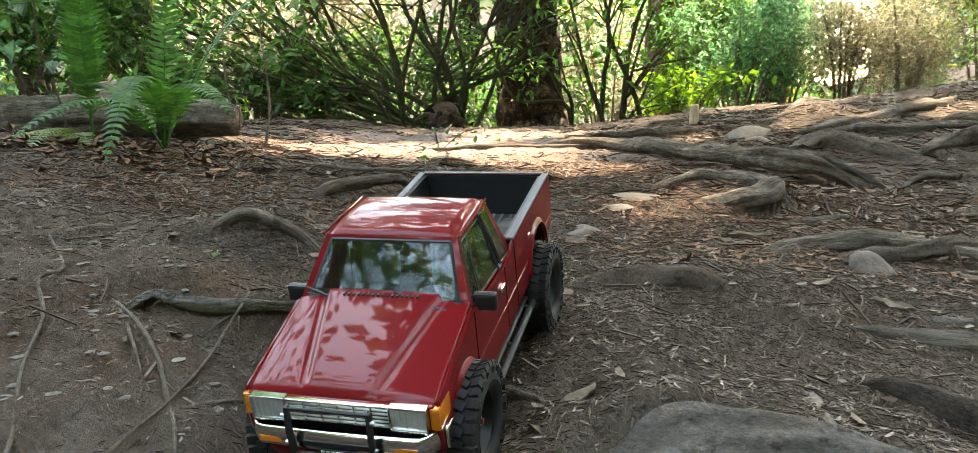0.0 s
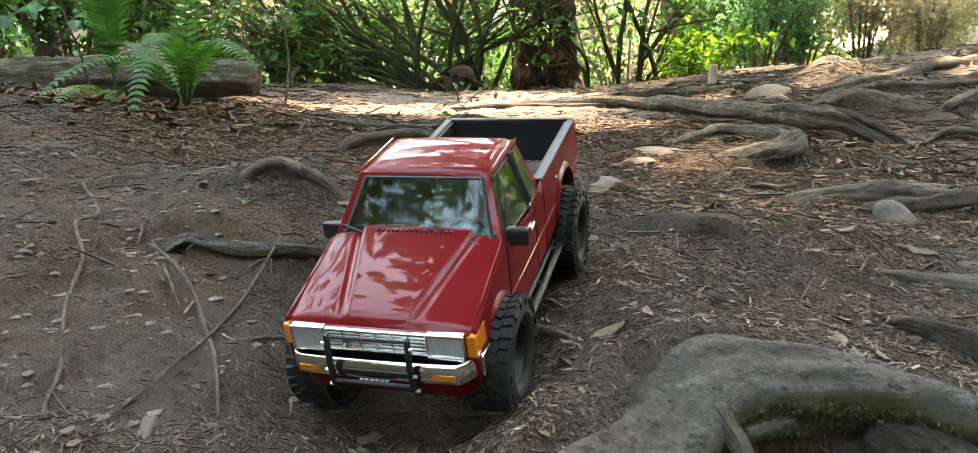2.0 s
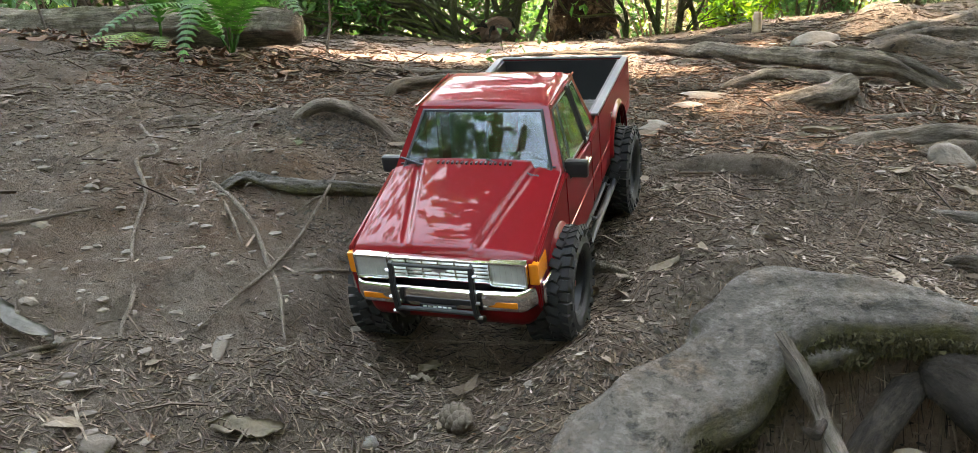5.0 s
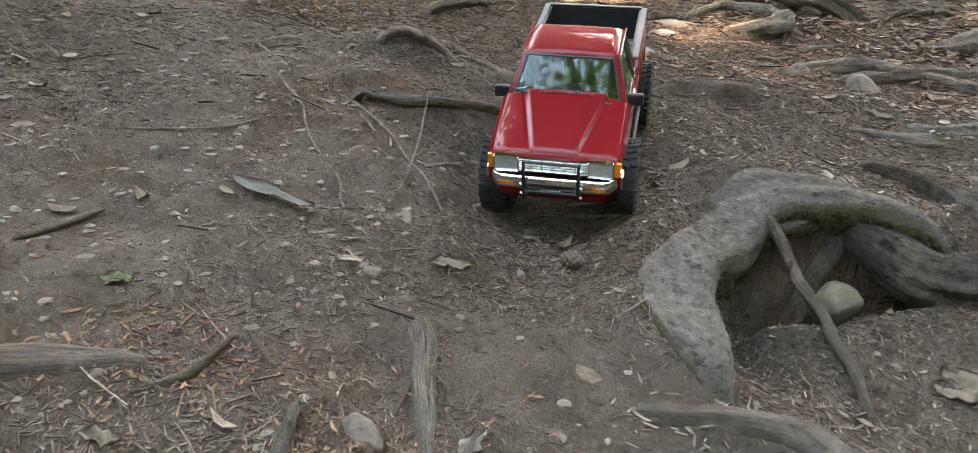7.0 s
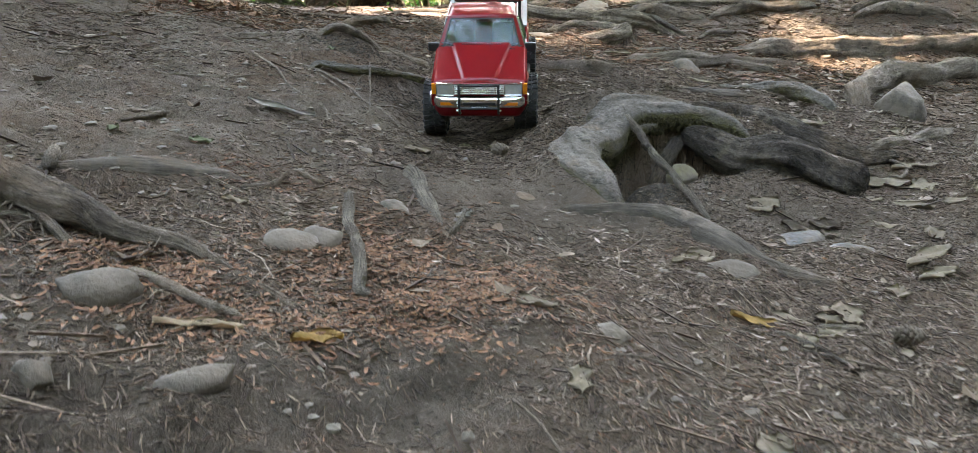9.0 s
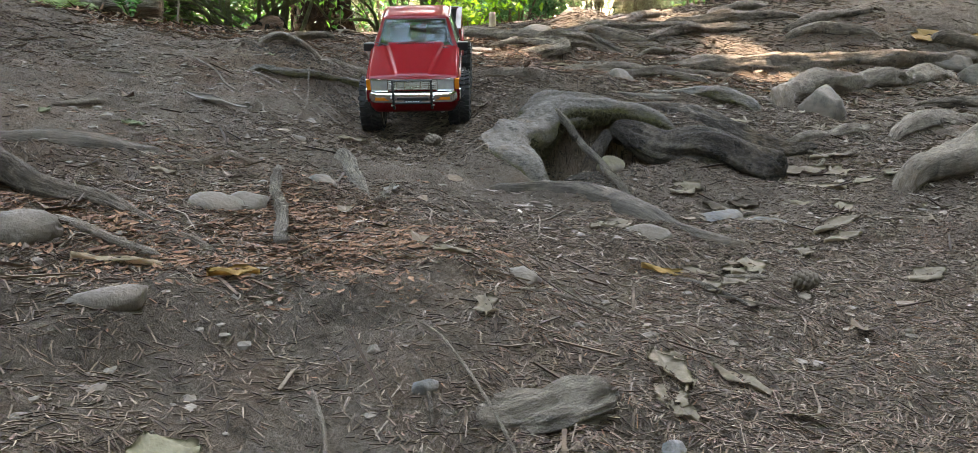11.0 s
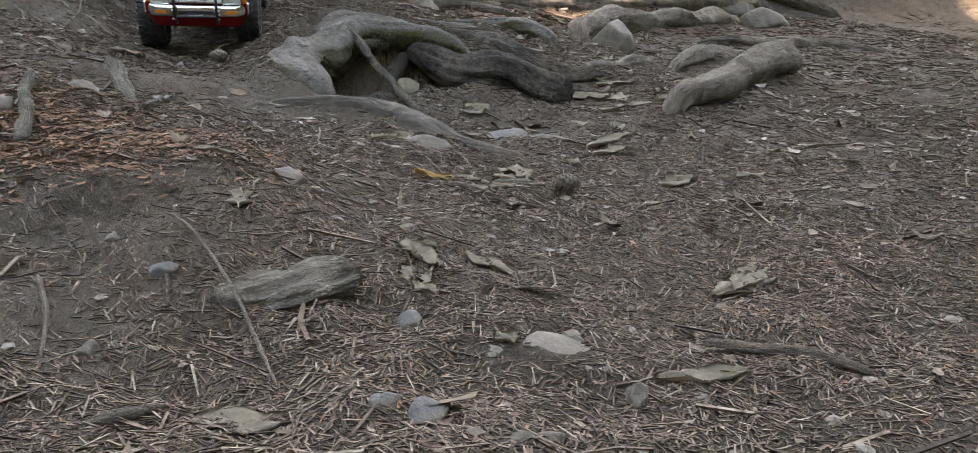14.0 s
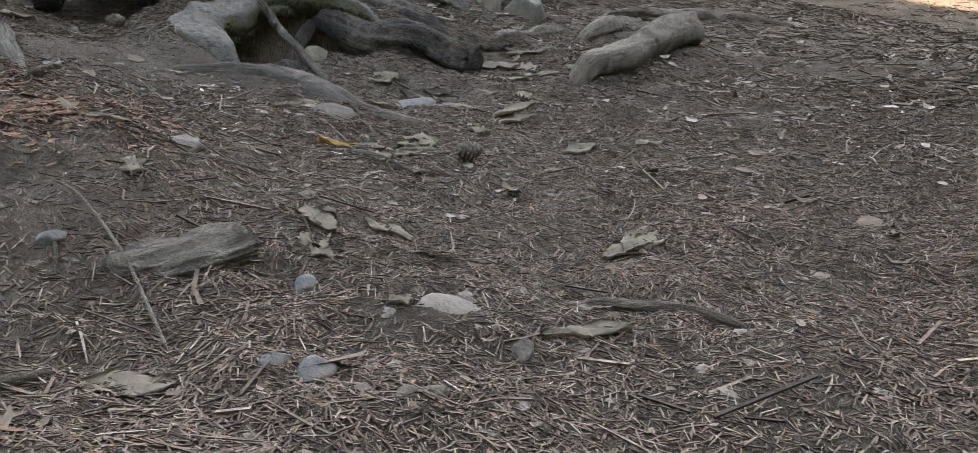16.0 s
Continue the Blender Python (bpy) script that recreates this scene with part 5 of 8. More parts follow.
NEAR = (-0.85, 1.05, -0.72, 1.9)
needles("needle_litter", 60000, NEAR, litter_density, 0.006, 0.018, 0.00050, NEEDLE, "dry brown conifer needles and chips strewn on soil", 0.12)
needles("needle_litter", 125000, NEAR, litter_density, 0.003, 0.012, 0.00052, NEEDLE, "short dry needles and chips strewn on soil", 0.14)
needles("straw_litter", 16000, NEAR, litter_density, 0.005, 0.018, 0.00046, STRAW, "pale dry straw and chips strewn on soil", 0.16)
needles("needle_litter", 15000, NEAR, lambda x, y: (0.4 + 0.3 * wave(x, y + 3, 0.1)) * (1 - 0.9 * bare(x, y)), 0.004, 0.013, 0.00045, NEEDLE, "scattered dry needles on bare soil")
def bed(x, y):
    return np.clip(0.8 * soft(x - 0.4 * y, -0.22, 0.12) * (0.5 + 0.9 * wave(x, y, 0.11)) + 0.1, 0, 1) * (1 - 0.9 * np.exp(-((x + 0.016) / 0.03) ** 2 - ((y + 0.464) / 0.03) ** 2)) * (1 - bare(x, y))


needles("needle_litter", 24000, (-0.4, 0.9, -0.76, 0.15), bed, 0.006, 0.021, 0.00042, NEEDLE, "thick bed of dry brown needles", 0.14, 0.03)
needles("straw_litter", 3600, (-0.4, 0.9, -0.76, 0.15), bed, 0.008, 0.026, 0.00045, STRAW, "pale dry needles on the needle bed", 0.16, 0.03)
needles("needle_litter", 3800, (-0.4, 0.9, -0.76, 0.15), lambda x, y: bed(x, y) * np.clip(0.3 + wave(x, y + 2, 0.1), 0, 1), 0.005, 0.012, 0.00045, ORANGE, "rust-red needles on the needle bed", 0.14, 0.03)
needles("twig_litter", 1300, NEAR, litter_density, 0.03, 0.075, 0.0008, STRAW, "thin dry twigs strewn on soil", 0.08, 0.10, pieces=2)
needles("needle_litter", 14000, (1.0, 2.7, -0.6, 1.7), lambda x, y: 0.5 + 0.4 * wave(x, y, 0.2), 0.012, 0.045, 0.0010, NEEDLE, "dry brown needles on the open slope")
needles("needle_litter", 12000, (-2.2, 2.4, 1.5, 3.6), lambda x, y: (0.35 + 0.3 * wave(x, y, 0.3)) * (1 - bare(x, y)), 0.02, 0.06, 0.0013, NEEDLE, "dry brown needles on the crest of the slope")

needles("needle_litter", 16000, (-0.7, 2.4, 1.15, 3.0), lambda x, y: (0.5 + 0.4 * wave(x + 1, y, 0.25)) * (1 - bare(x, y)) * (1 - 0.75 * soft(x, 0.7, 1.2)), 0.008, 0.026, 0.0009, ORANGE, "rust-red needle duff on the upper slope")


def pebbles(name, count, box, keep, lo, hi, mat, label):
    bm = bmesh.new()
    bmesh.ops.create_icosphere(bm, subdivisions=1, radius=1)
    bv, bf = np.array([v.co[:] for v in bm.verts]), np.array([[v.index for v in f.verts] for f in bm.faces])
    bm.free()
    if "crumbs" in name:
        # eight faces are enough for a crumb
        bv = np.array([(1, 0, 0), (0, 1, 0), (-1, 0, 0), (0, -1, 0), (0, 0, 1), (0, 0, -1)], float)
        bf = np.array([(k, (k + 1) % 4, 4) for k in range(4)] + [((k + 1) % 4, k, 5) for k in range(4)])
    x, y = scatter(count, box, keep)
    n = len(x)
    s = lo + (hi - lo) * rng.rand(n) ** 3.5
    dims = s[:, None] * np.stack([rng.uniform(0.8, 1.4, n), rng.uniform(0.7, 1.1, n), rng.uniform(0.28, 0.55, n)], -1) / 2
    V = bv[None] * (1 + 0.15 * rng.normal(0, 1, (n, len(bv), 1)).clip(-1.2, 1.2)) * dims[:, None]
    a = rng.uniform(0, 6.283, n)
    c, q = np.cos(a)[:, None], np.sin(a)[:, None]
    V = np.stack([V[..., 0] * c - V[..., 1] * q + x[:, None], V[..., 0] * q + V[..., 1] * c + y[:, None], V[..., 2] + (floor_z(x, y) - dims[:, 2] * 0.25)[:, None]], -1)
    F = (np.arange(n)[:, None, None] * len(bv) + bf[None]).reshape(-1, 3)
    tagged(np_mesh(name, V.reshape(-1, 3), F, mat), label, "gravel", kind="stuff")


pebbles("gravel", 5600, (-1.0, 1.0, -0.75, 2.0), lambda x, y: np.clip(0.25 + 0.7 * soft(-x, 0.15, 0.5) + 0.4 * wave(x + 4, y, 0.2), 0.03, 1), 0.003, 0.017, PEBBLE, "small grey-brown stones pressed into the soil")
pebbles("soil_crumbs", 14000, NEAR, lambda x, y: (0.5 + 0.5 * wave(x, y + 8, 0.15)) * (1 - 0.7 * bare(x, y)), 0.0015, 0.008, DIRT, "crumbs of dry soil")


# near-black crumbs: dark soil, and the root hollows' shade put into colour
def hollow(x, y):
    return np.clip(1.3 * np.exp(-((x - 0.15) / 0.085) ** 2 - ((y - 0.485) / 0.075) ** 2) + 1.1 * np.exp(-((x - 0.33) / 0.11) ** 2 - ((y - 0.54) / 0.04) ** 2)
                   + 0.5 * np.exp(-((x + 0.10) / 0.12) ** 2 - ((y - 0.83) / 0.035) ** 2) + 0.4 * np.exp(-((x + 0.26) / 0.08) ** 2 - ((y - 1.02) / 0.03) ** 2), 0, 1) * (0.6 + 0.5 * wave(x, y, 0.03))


pebbles("humus_shade_crumbs", 17000, (-0.45, 0.5, 0.3, 1.1), hollow, 0.003, 0.011, HUMUS_SHADE, "dark humus crumbs deepening the shade under the roots")
pebbles("soil_clods", 3200, NEAR, lambda x, y: 0.4 + 0.5 * wave(x + 2, y + 8, 0.12), 0.004, 0.016, DIRT, "clods of dry soil")


def flakes(name, count, box, keep, lo, hi, mat, label, long=1.0):
    """Curled bits of leaf and bark, six-cornered."""
    x, y = scatter(count, box, keep)
    n = len(x)
    s = lo + (hi - lo) * rng.rand(n) ** 2.5
    ang = np.arange(6) / 6 * 6.283
    r = s[:, None] * rng.uniform(0.55, 1.0, (n, 6)) / 2
    px, py = np.cos(ang)[None] * r * rng.uniform(1.0, 1.9, (n, 1)) * long, np.sin(ang)[None] * r * 0.7
    pz = (px ** 2) / (s[:, None] * long * long) * rng.uniform(-0.6, 1.2, (n, 1)) + py * rng.uniform(-0.5, 0.5, (n, 1))
    a = rng.uniform(0, 6.283, n)[:, None]
    X, Y = px * np.cos(a) - py * np.sin(a) + x[:, None], px * np.sin(a) + py * np.cos(a) + y[:, None]
    base = floor_z(x, y) + 0.0016 + 0.10 * s
    V = np.stack([X, Y, pz + base[:, None]], -1)
    mid = np.stack([x, y, base - 0.0004], -1)[:, None]
    V = np.concatenate([V, mid], 1)
    f = np.array([(6, q, (q + 1) % 6) for q in range(6)])
    F = (np.arange(n)[:, None, None] * 7 + f[None]).reshape(-1, 3)
    tagged(np_mesh(name, V.reshape(-1, 3), F, mat), label, "litter", kind="stuff")


flakes("leaf_flakes", 2200, NEAR, litter_density, 0.003, 0.008, FLAKE, "crumbled brown leaf and bark flakes")
flakes("leaf_flakes", 2600, (-2.4, 2.6, 1.5, 4.5), lambda x, y: 0.6 * (1 - bare(x, y)), 0.008, 0.035, FLAKE, "brown dead leaves on the crest of the slope")

flakes("leaf_flakes", 3200, (0.6, 2.7, -0.5, 2.6), lambda x, y: 0.5 + 0.5 * wave(x, y, 0.3), 0.008, 0.026, SCRAP, "brown dead leaves strewn on the open slope")
flakes("leaf_flakes", 1500, (-1.6, -0.42, 1.42, 2.05), lambda x, y: 0.9 - 0.6 * soft(x, -0.7, -0.45), 0.012, 0.036, ORANGE, "heaped rust-brown dead leaves along the log")
flakes("wood_chips", 14000, NEAR, litter_density, 0.0010, 0.0028, CHIP, "short flat chips of bark and wood on soil", 4.2)
flakes("wood_chips", 7000, (0.7, 2.7, -0.6, 2.2), lambda x, y: 0.5 + 0.4 * wave(x, y, 0.2), 0.004, 0.011, CHIP, "flat chips of bark and wood on the slope", 3.0)
RED_SPOTS = [(-0.45, -0.12, 0.08, 0.05), (-0.30, -0.12, 0.08, 0.05), (-0.21, -0.03, 0.07, 0.09), (-0.52, -0.03, 0.08, 0.06), (-0.36, -0.02, 0.09, 0.10), (-0.29, 0.06, 0.07, 0.10), (-0.28, -0.08, 0.05, 0.05), (-0.43, 0.27, 0.06, 0.05), (0.3, 1.3, 0.25, 0.2)]


def red_density(x, y):
    return np.clip(sum(np.exp(-((x - a) / p) ** 2 - ((y - b) / q) ** 2) for a, b, p, q in RED_SPOTS) * (0.7 + 0.6 * wave(x, y, 0.05)) + 0.02, 0, 1)


needles("red_litter", 3500, NEAR, red_density, 0.003, 0.009, 0.00045, ORANGE, "rust-red dry needles in drifts", 0.14)
flakes("bark_shreds", 2600, (-0.5, 0.9, -0.76, 0.2), bed, 0.0014, 0.0030, STRAW, "curled pale shreds of bark among needles", 6.0)
flakes("wood_chips", 9000, (-0.95, 0.6, -0.25, 1.4), lambda x, y: (0.5 + 0.4 * wave(x + 6, y, 0.15)) * (1 - bare(x, y)), 0.0016, 0.0042, SCRAP, "pale chips of wood and bark on the bank", 2.6)
flakes("red_litter", 9000, (-0.5, 0.9, -0.76, 0.1), lambda x, y: bed(x, y) * (0.5 + 0.5 * wave(x, y + 5, 0.09)), 0.0016, 0.0042, RUST, "dull reddish crumbs of bark among needles", 2.0)
flakes("bark_shreds", 6000, (-0.5, 0.9, -0.76, 0.1), bed, 0.0012, 0.0026, FLAKE, "short brown shreds of bark among needles", 4.5)
flakes("wood_chips", 9000, (-0.05, 1.8, -0.30, 1.15), lambda x, y: (0.5 + 0.45 * wave(x + 9, y, 0.18)) * soft(y + 0.25 * x, -0.25, 0.1), 0.0022, 0.0062, SCRAP, "pale chips of wood and bark below the roots", 2.8)
flakes("red_litter", 6000, (-0.62, -0.08, -0.20, 0.36), red_density, 0.002, 0.007, ORANGE, "rust-coloured needle and leaf crumbs on the bank", 1.8)
flakes("red_litter", 6000, (0.15, 1.40, 1.12, 2.10), lambda x, y: 0.5 + 0.5 * wave(x + 2, y, 0.16), 0.004, 0.013, ORANGE, "rust-red leaf crumbs among the upper roots", 2.2)
needles("needle_litter", 5000, (-0.62, -0.12, -0.64, -0.20), lambda x, y: 0.55 + 0.4 * wave(x, y + 8, 0.08), 0.005, 0.016, 0.00045, NEEDLE, "loose dry needles on the bare bank", 0.12)
flakes("red_litter", 6000, NEAR, red_density, 0.0015, 0.0055, ORANGE, "rust-coloured needle and leaf crumbs", 1.8)
flakes("leaf_flakes", 9000, (-5.5, 5.5, -5.0, 5.5), lambda x, y: (0.4 + 0.4 * wave(x, y, 0.5)) * (1 - bare(x, y)), 0.010, 0.034, FLAKE, "brown dead leaves over the forest floor")
needles("needle_litter", 16000, (-5.5, 5.5, -5.0, 5.5), lambda x, y: (0.4 + 0.4 * wave(x + 3, y, 0.5)) * (1 - bare(x, y)), 0.02, 0.07, 0.0013, NEEDLE, "dry brown needles over the forest floor")
# --- the model pickup: x ahead, y to its left, z up from the tyres' feet ---
def grid(nu, nv, fn, thick=0.0):
    """A sheet fn(u, v) with u and v from 0 to 1, thickened."""
    bm = bmesh.new()
    vs = [[bm.verts.new(fn(i / nu, j / nv)) for j in range(nv + 1)] for i in range(nu + 1)]
    for i in range(nu):
        for j in range(nv):
            bm.faces.new((vs[i][j], vs[i + 1][j], vs[i + 1][j + 1], vs[i][j + 1]))
    bmesh.ops.recalc_face_normals(bm, faces=bm.faces[:])
    if thick:
        bmesh.ops.solidify(bm, geom=bm.faces[:], thickness=thick)
    return bm


def box(x0, x1, y0, y1, z0, z1, bev=0.0015):
    bm = bmesh.new()
    bmesh.ops.create_cube(bm, size=1, matrix=Matrix.Translation(((x0 + x1) / 2, (y0 + y1) / 2, (z0 + z1) / 2)) @ Matrix.Diagonal((x1 - x0, y1 - y0, z1 - z0, 1)))
    if bev:
        bmesh.ops.bevel(bm, geom=bm.edges[:], offset=bev, segments=2, affect="EDGES", profile=0.6)
    return bm


def rod(a, b, r, sides=10):
    a, b = Vector(a), Vector(b)
    bm = bmesh.new()
    m = Matrix.Translation((a + b) / 2) @ (b - a).to_track_quat("Z", "Y").to_matrix().to_4x4()
    bmesh.ops.create_cone(bm, cap_ends=True, segments=sides, radius1=r, radius2=r, depth=(b - a).length, matrix=m)
    return bm


def prism(profile, y0, y1, bev=0.0012):
    """A panel: the outline in x and z, thick from y0 to y1."""
    bm = bmesh.new()
    front = [bm.verts.new((x, y1, z)) for x, z in profile]
    back = [bm.verts.new((x, y0, z)) for x, z in profile]
    bm.faces.new(front)
    bm.faces.new(back[::-1])
    n = len(profile)
    for i in range(n):
        bm.faces.new((front[i], back[i], back[(i + 1) % n], front[(i + 1) % n]))
    bmesh.ops.recalc_face_normals(bm, faces=bm.faces[:])
    if bev:
        bmesh.ops.bevel(bm, geom=[e for e in bm.edges if abs(e.verts[0].co.y - e.verts[1].co.y) < 1e-6], offset=bev, segments=2, affect="EDGES")
    return bm


def arc(cx, cz, rx, rz, a0, a1, n=12):
    return [(cx + rx * math.cos(radians(a0 + (a1 - a0) * i / n)), cz + rz * math.sin(radians(a0 + (a1 - a0) * i / n))) for i in range(n + 1)]


def lathe(profile, sides):
    """Turn (radius, y) points round the y axis."""
    bm = bmesh.new()
    rings = []
    for r, y in profile:
        rings.append([bm.verts.new((r * math.cos(6.28319 * k / sides), y, r * math.sin(6.28319 * k / sides))) for k in range(sides)])
    for r0, r1 in zip(rings, rings[1:]):
        for k in range(sides):
            bm.faces.new((r0[k], r0[(k + 1) % sides], r1[(k + 1) % sides], r1[k]))
    bmesh.ops.recalc_face_normals(bm, faces=bm.faces[:])
    return bm


def window_panel(corners, us, vs, holes, thick):
    """A four-cornered sheet cut at the shares us and vs, with some cells left open."""
    c00, c10, c11, c01 = [Vector(c) for c in corners]
    at = lambda u, v: c00.lerp(c10, u).lerp(c01.lerp(c11, u), v)
    bm = bmesh.new()
    g = [[bm.verts.new(at(u, v)) for v in vs] for u in us]
    for i in range(len(us) - 1):
        for j in range(len(vs) - 1):
            if (i, j) not in holes:
                bm.faces.new((g[i][j], g[i + 1][j], g[i + 1][j + 1], g[i][j + 1]))
    bmesh.ops.recalc_face_normals(bm, faces=bm.faces[:])
    bmesh.ops.solidify(bm, geom=bm.faces[:], thickness=thick)
    panes = [[at(us[i], vs[j]), at(us[i + 1], vs[j]), at(us[i + 1], vs[j + 1]), at(us[i], vs[j + 1])] for i, j in holes]
    return bm, panes


def pane_mesh(q, inset=0.0015, thick=0.0012):
    c = sum(q, Vector()) / 4
    nrm = (q[1] - q[0]).cross(q[3] - q[0]).normalized()
    bm = bmesh.new()
    bm.faces.new([bm.verts.new(p + (p - c).normalized() * inset - nrm * 0.0006) for p in q])
    bmesh.ops.solidify(bm, geom=bm.faces[:], thickness=thick)
    return bm


def gasket(q, r=0.0011):
    """The black rubber round a pane."""
    bm = bmesh.new()
    for a, b in zip(q, q[1:] + q[:1]):
        m = Matrix.Translation((a + b) / 2) @ (b - a).to_track_quat("Z", "Y").to_matrix().to_4x4()
        bmesh.ops.create_cone(bm, cap_ends=True, segments=6, radius1=r, radius2=r, depth=(b - a).length + r, matrix=m)
    return bm


HALF, BASE, TRACK, WHEEL_R = 0.0875, 0.15, 0.084, 0.048
TYRE_W = 0.038


def make_wheel(truck, x, y, steer=0.0):
    out = 1 if y > 0 else -1
    w = TYRE_W / 2
    rim = lathe([(0.0015, 0.004), (0.0085, 0.004), (0.0095, -0.002), (0.018, -0.004), (0.0235, 0.002), (0.026, 0.012), (0.0275, 0.0145), (0.0265, 0.016), (0.0262, -w + 0.004), (0.012, -w + 0.006), (0.0015, -w + 0.006)], 36)
    wheel = part("wheel", rim, BLACK_STEEL, truck, "black dish wheel with a chunky off-road tyre", True)
    wheel.matrix_basis = pose(x, y * 1.03, 1.1 * WHEEL_R + drop[x, y], 0, 0, steer) @ Matrix.Diagonal((1.1, 1.1 * out, 1.1, 1))
    R = WHEEL_R
    prof = [(0.0262, -w + 0.004), (0.029, -w + 0.001), (0.036, -w), (0.0415, -w + 0.0012), (0.0445, -w + 0.0045), (0.0455, -w * 0.5), (0.0458, 0.0), (0.0455, w * 0.5), (0.0445, w - 0.0045), (0.0415, w - 0.0012), (0.036, w), (0.029, w - 0.001), (0.0262, w - 0.004)]
    bm, body = bmesh.new(), lathe(prof, 48)
    # tread blocks: two staggered middle rows and shoulder lugs that run down the wall
    for k in range(32):
        a = 360 / 32 * k
        for y0, shift, sk in ((-0.0052, 0, 20), (0.0052, 0.5, -20)):
            m = pose(0, 0, 0, 0, a + shift * 360 / 32, 0) @ Matrix.Translation((R - 0.0012, y0, 0)) @ pose(0, 0, 0, sk, 0, 0) @ Matrix.Diagonal((0.0042, 0.0092, 0.0066, 1))
            bmesh.ops.create_cube(bm, size=1, matrix=m)
        for sgn in (-1, 1):
            m = pose(0, 0, 0, 0, a + (0.25 if sgn > 0 else 0.75) * 360 / 32, 0) @ Matrix.Translation((R - 0.0020, sgn * (w - 0.0052), 0)) @ pose(0, 0, 0, 0, 0, -sgn * 22) @ Matrix.Diagonal((0.0044, 0.0098, 0.0078 if k % 2 else 0.0062, 1))
            bmesh.ops.create_cube(bm, size=1, matrix=m)
            if k % 2:
                m = pose(0, 0, 0, 0, a + (0.25 if sgn > 0 else 0.75) * 360 / 32, 0) @ Matrix.Translation((R - 0.0068, sgn * (w - 0.0008), 0)) @ pose(0, 0, 0, 0, 0, -sgn * 70) @ Matrix.Diagonal((0.0022, 0.0075, 0.0055, 1))
                bmesh.ops.create_cube(bm, size=1, matrix=m)
    ring = lathe([(0.0335, w + 0.0002), (0.0345, w + 0.0008), (0.0355, w + 0.0002)], 48)
    me = bpy.data.meshes.new("ring")
    ring.to_mesh(me)
    ring.free()
    body.from_mesh(me)
    part("tyre", body, RUBBER, wheel, "dusty black rubber tyre with deep lugs", True)
    part("tread", bm, RUBBER, wheel)["kind"] = "stuff"
    hub = bmesh.new()
    bmesh.ops.create_cone(hub, cap_ends=True, segments=6, radius1=0.0048, radius2=0.0042, depth=0.007, matrix=Matrix.Translation((0, 0.0065, 0)) @ pose(0, 0, 0, 90, 0, 0))
    part("hub_nut", hub, SILVER, wheel, "silver wheel nut")
    cap = bmesh.new()
    bmesh.ops.create_cone(cap, cap_ends=True, segments=12, radius1=0.0026, radius2=0.002, depth=0.003, matrix=Matrix.Translation((0, 0.011, 0)) @ pose(0, 0, 0, 90, 0, 0))
    part("hub_cap", cap, HUB_RED, wheel, "small red hub cap")
    for k in range(6):
        b = bmesh.new()
        a = radians(60 * k)
        bmesh.ops.create_cone(b, cap_ends=True, segments=6, radius1=0.0012, radius2=0.0012, depth=0.002, matrix=Matrix.Translation((0.0135 * math.cos(a), -0.0022, 0.0135 * math.sin(a))) @ pose(0, 0, 0, 90, 0, 0))
        part("wheel_bolt", b, SILVER, wheel)


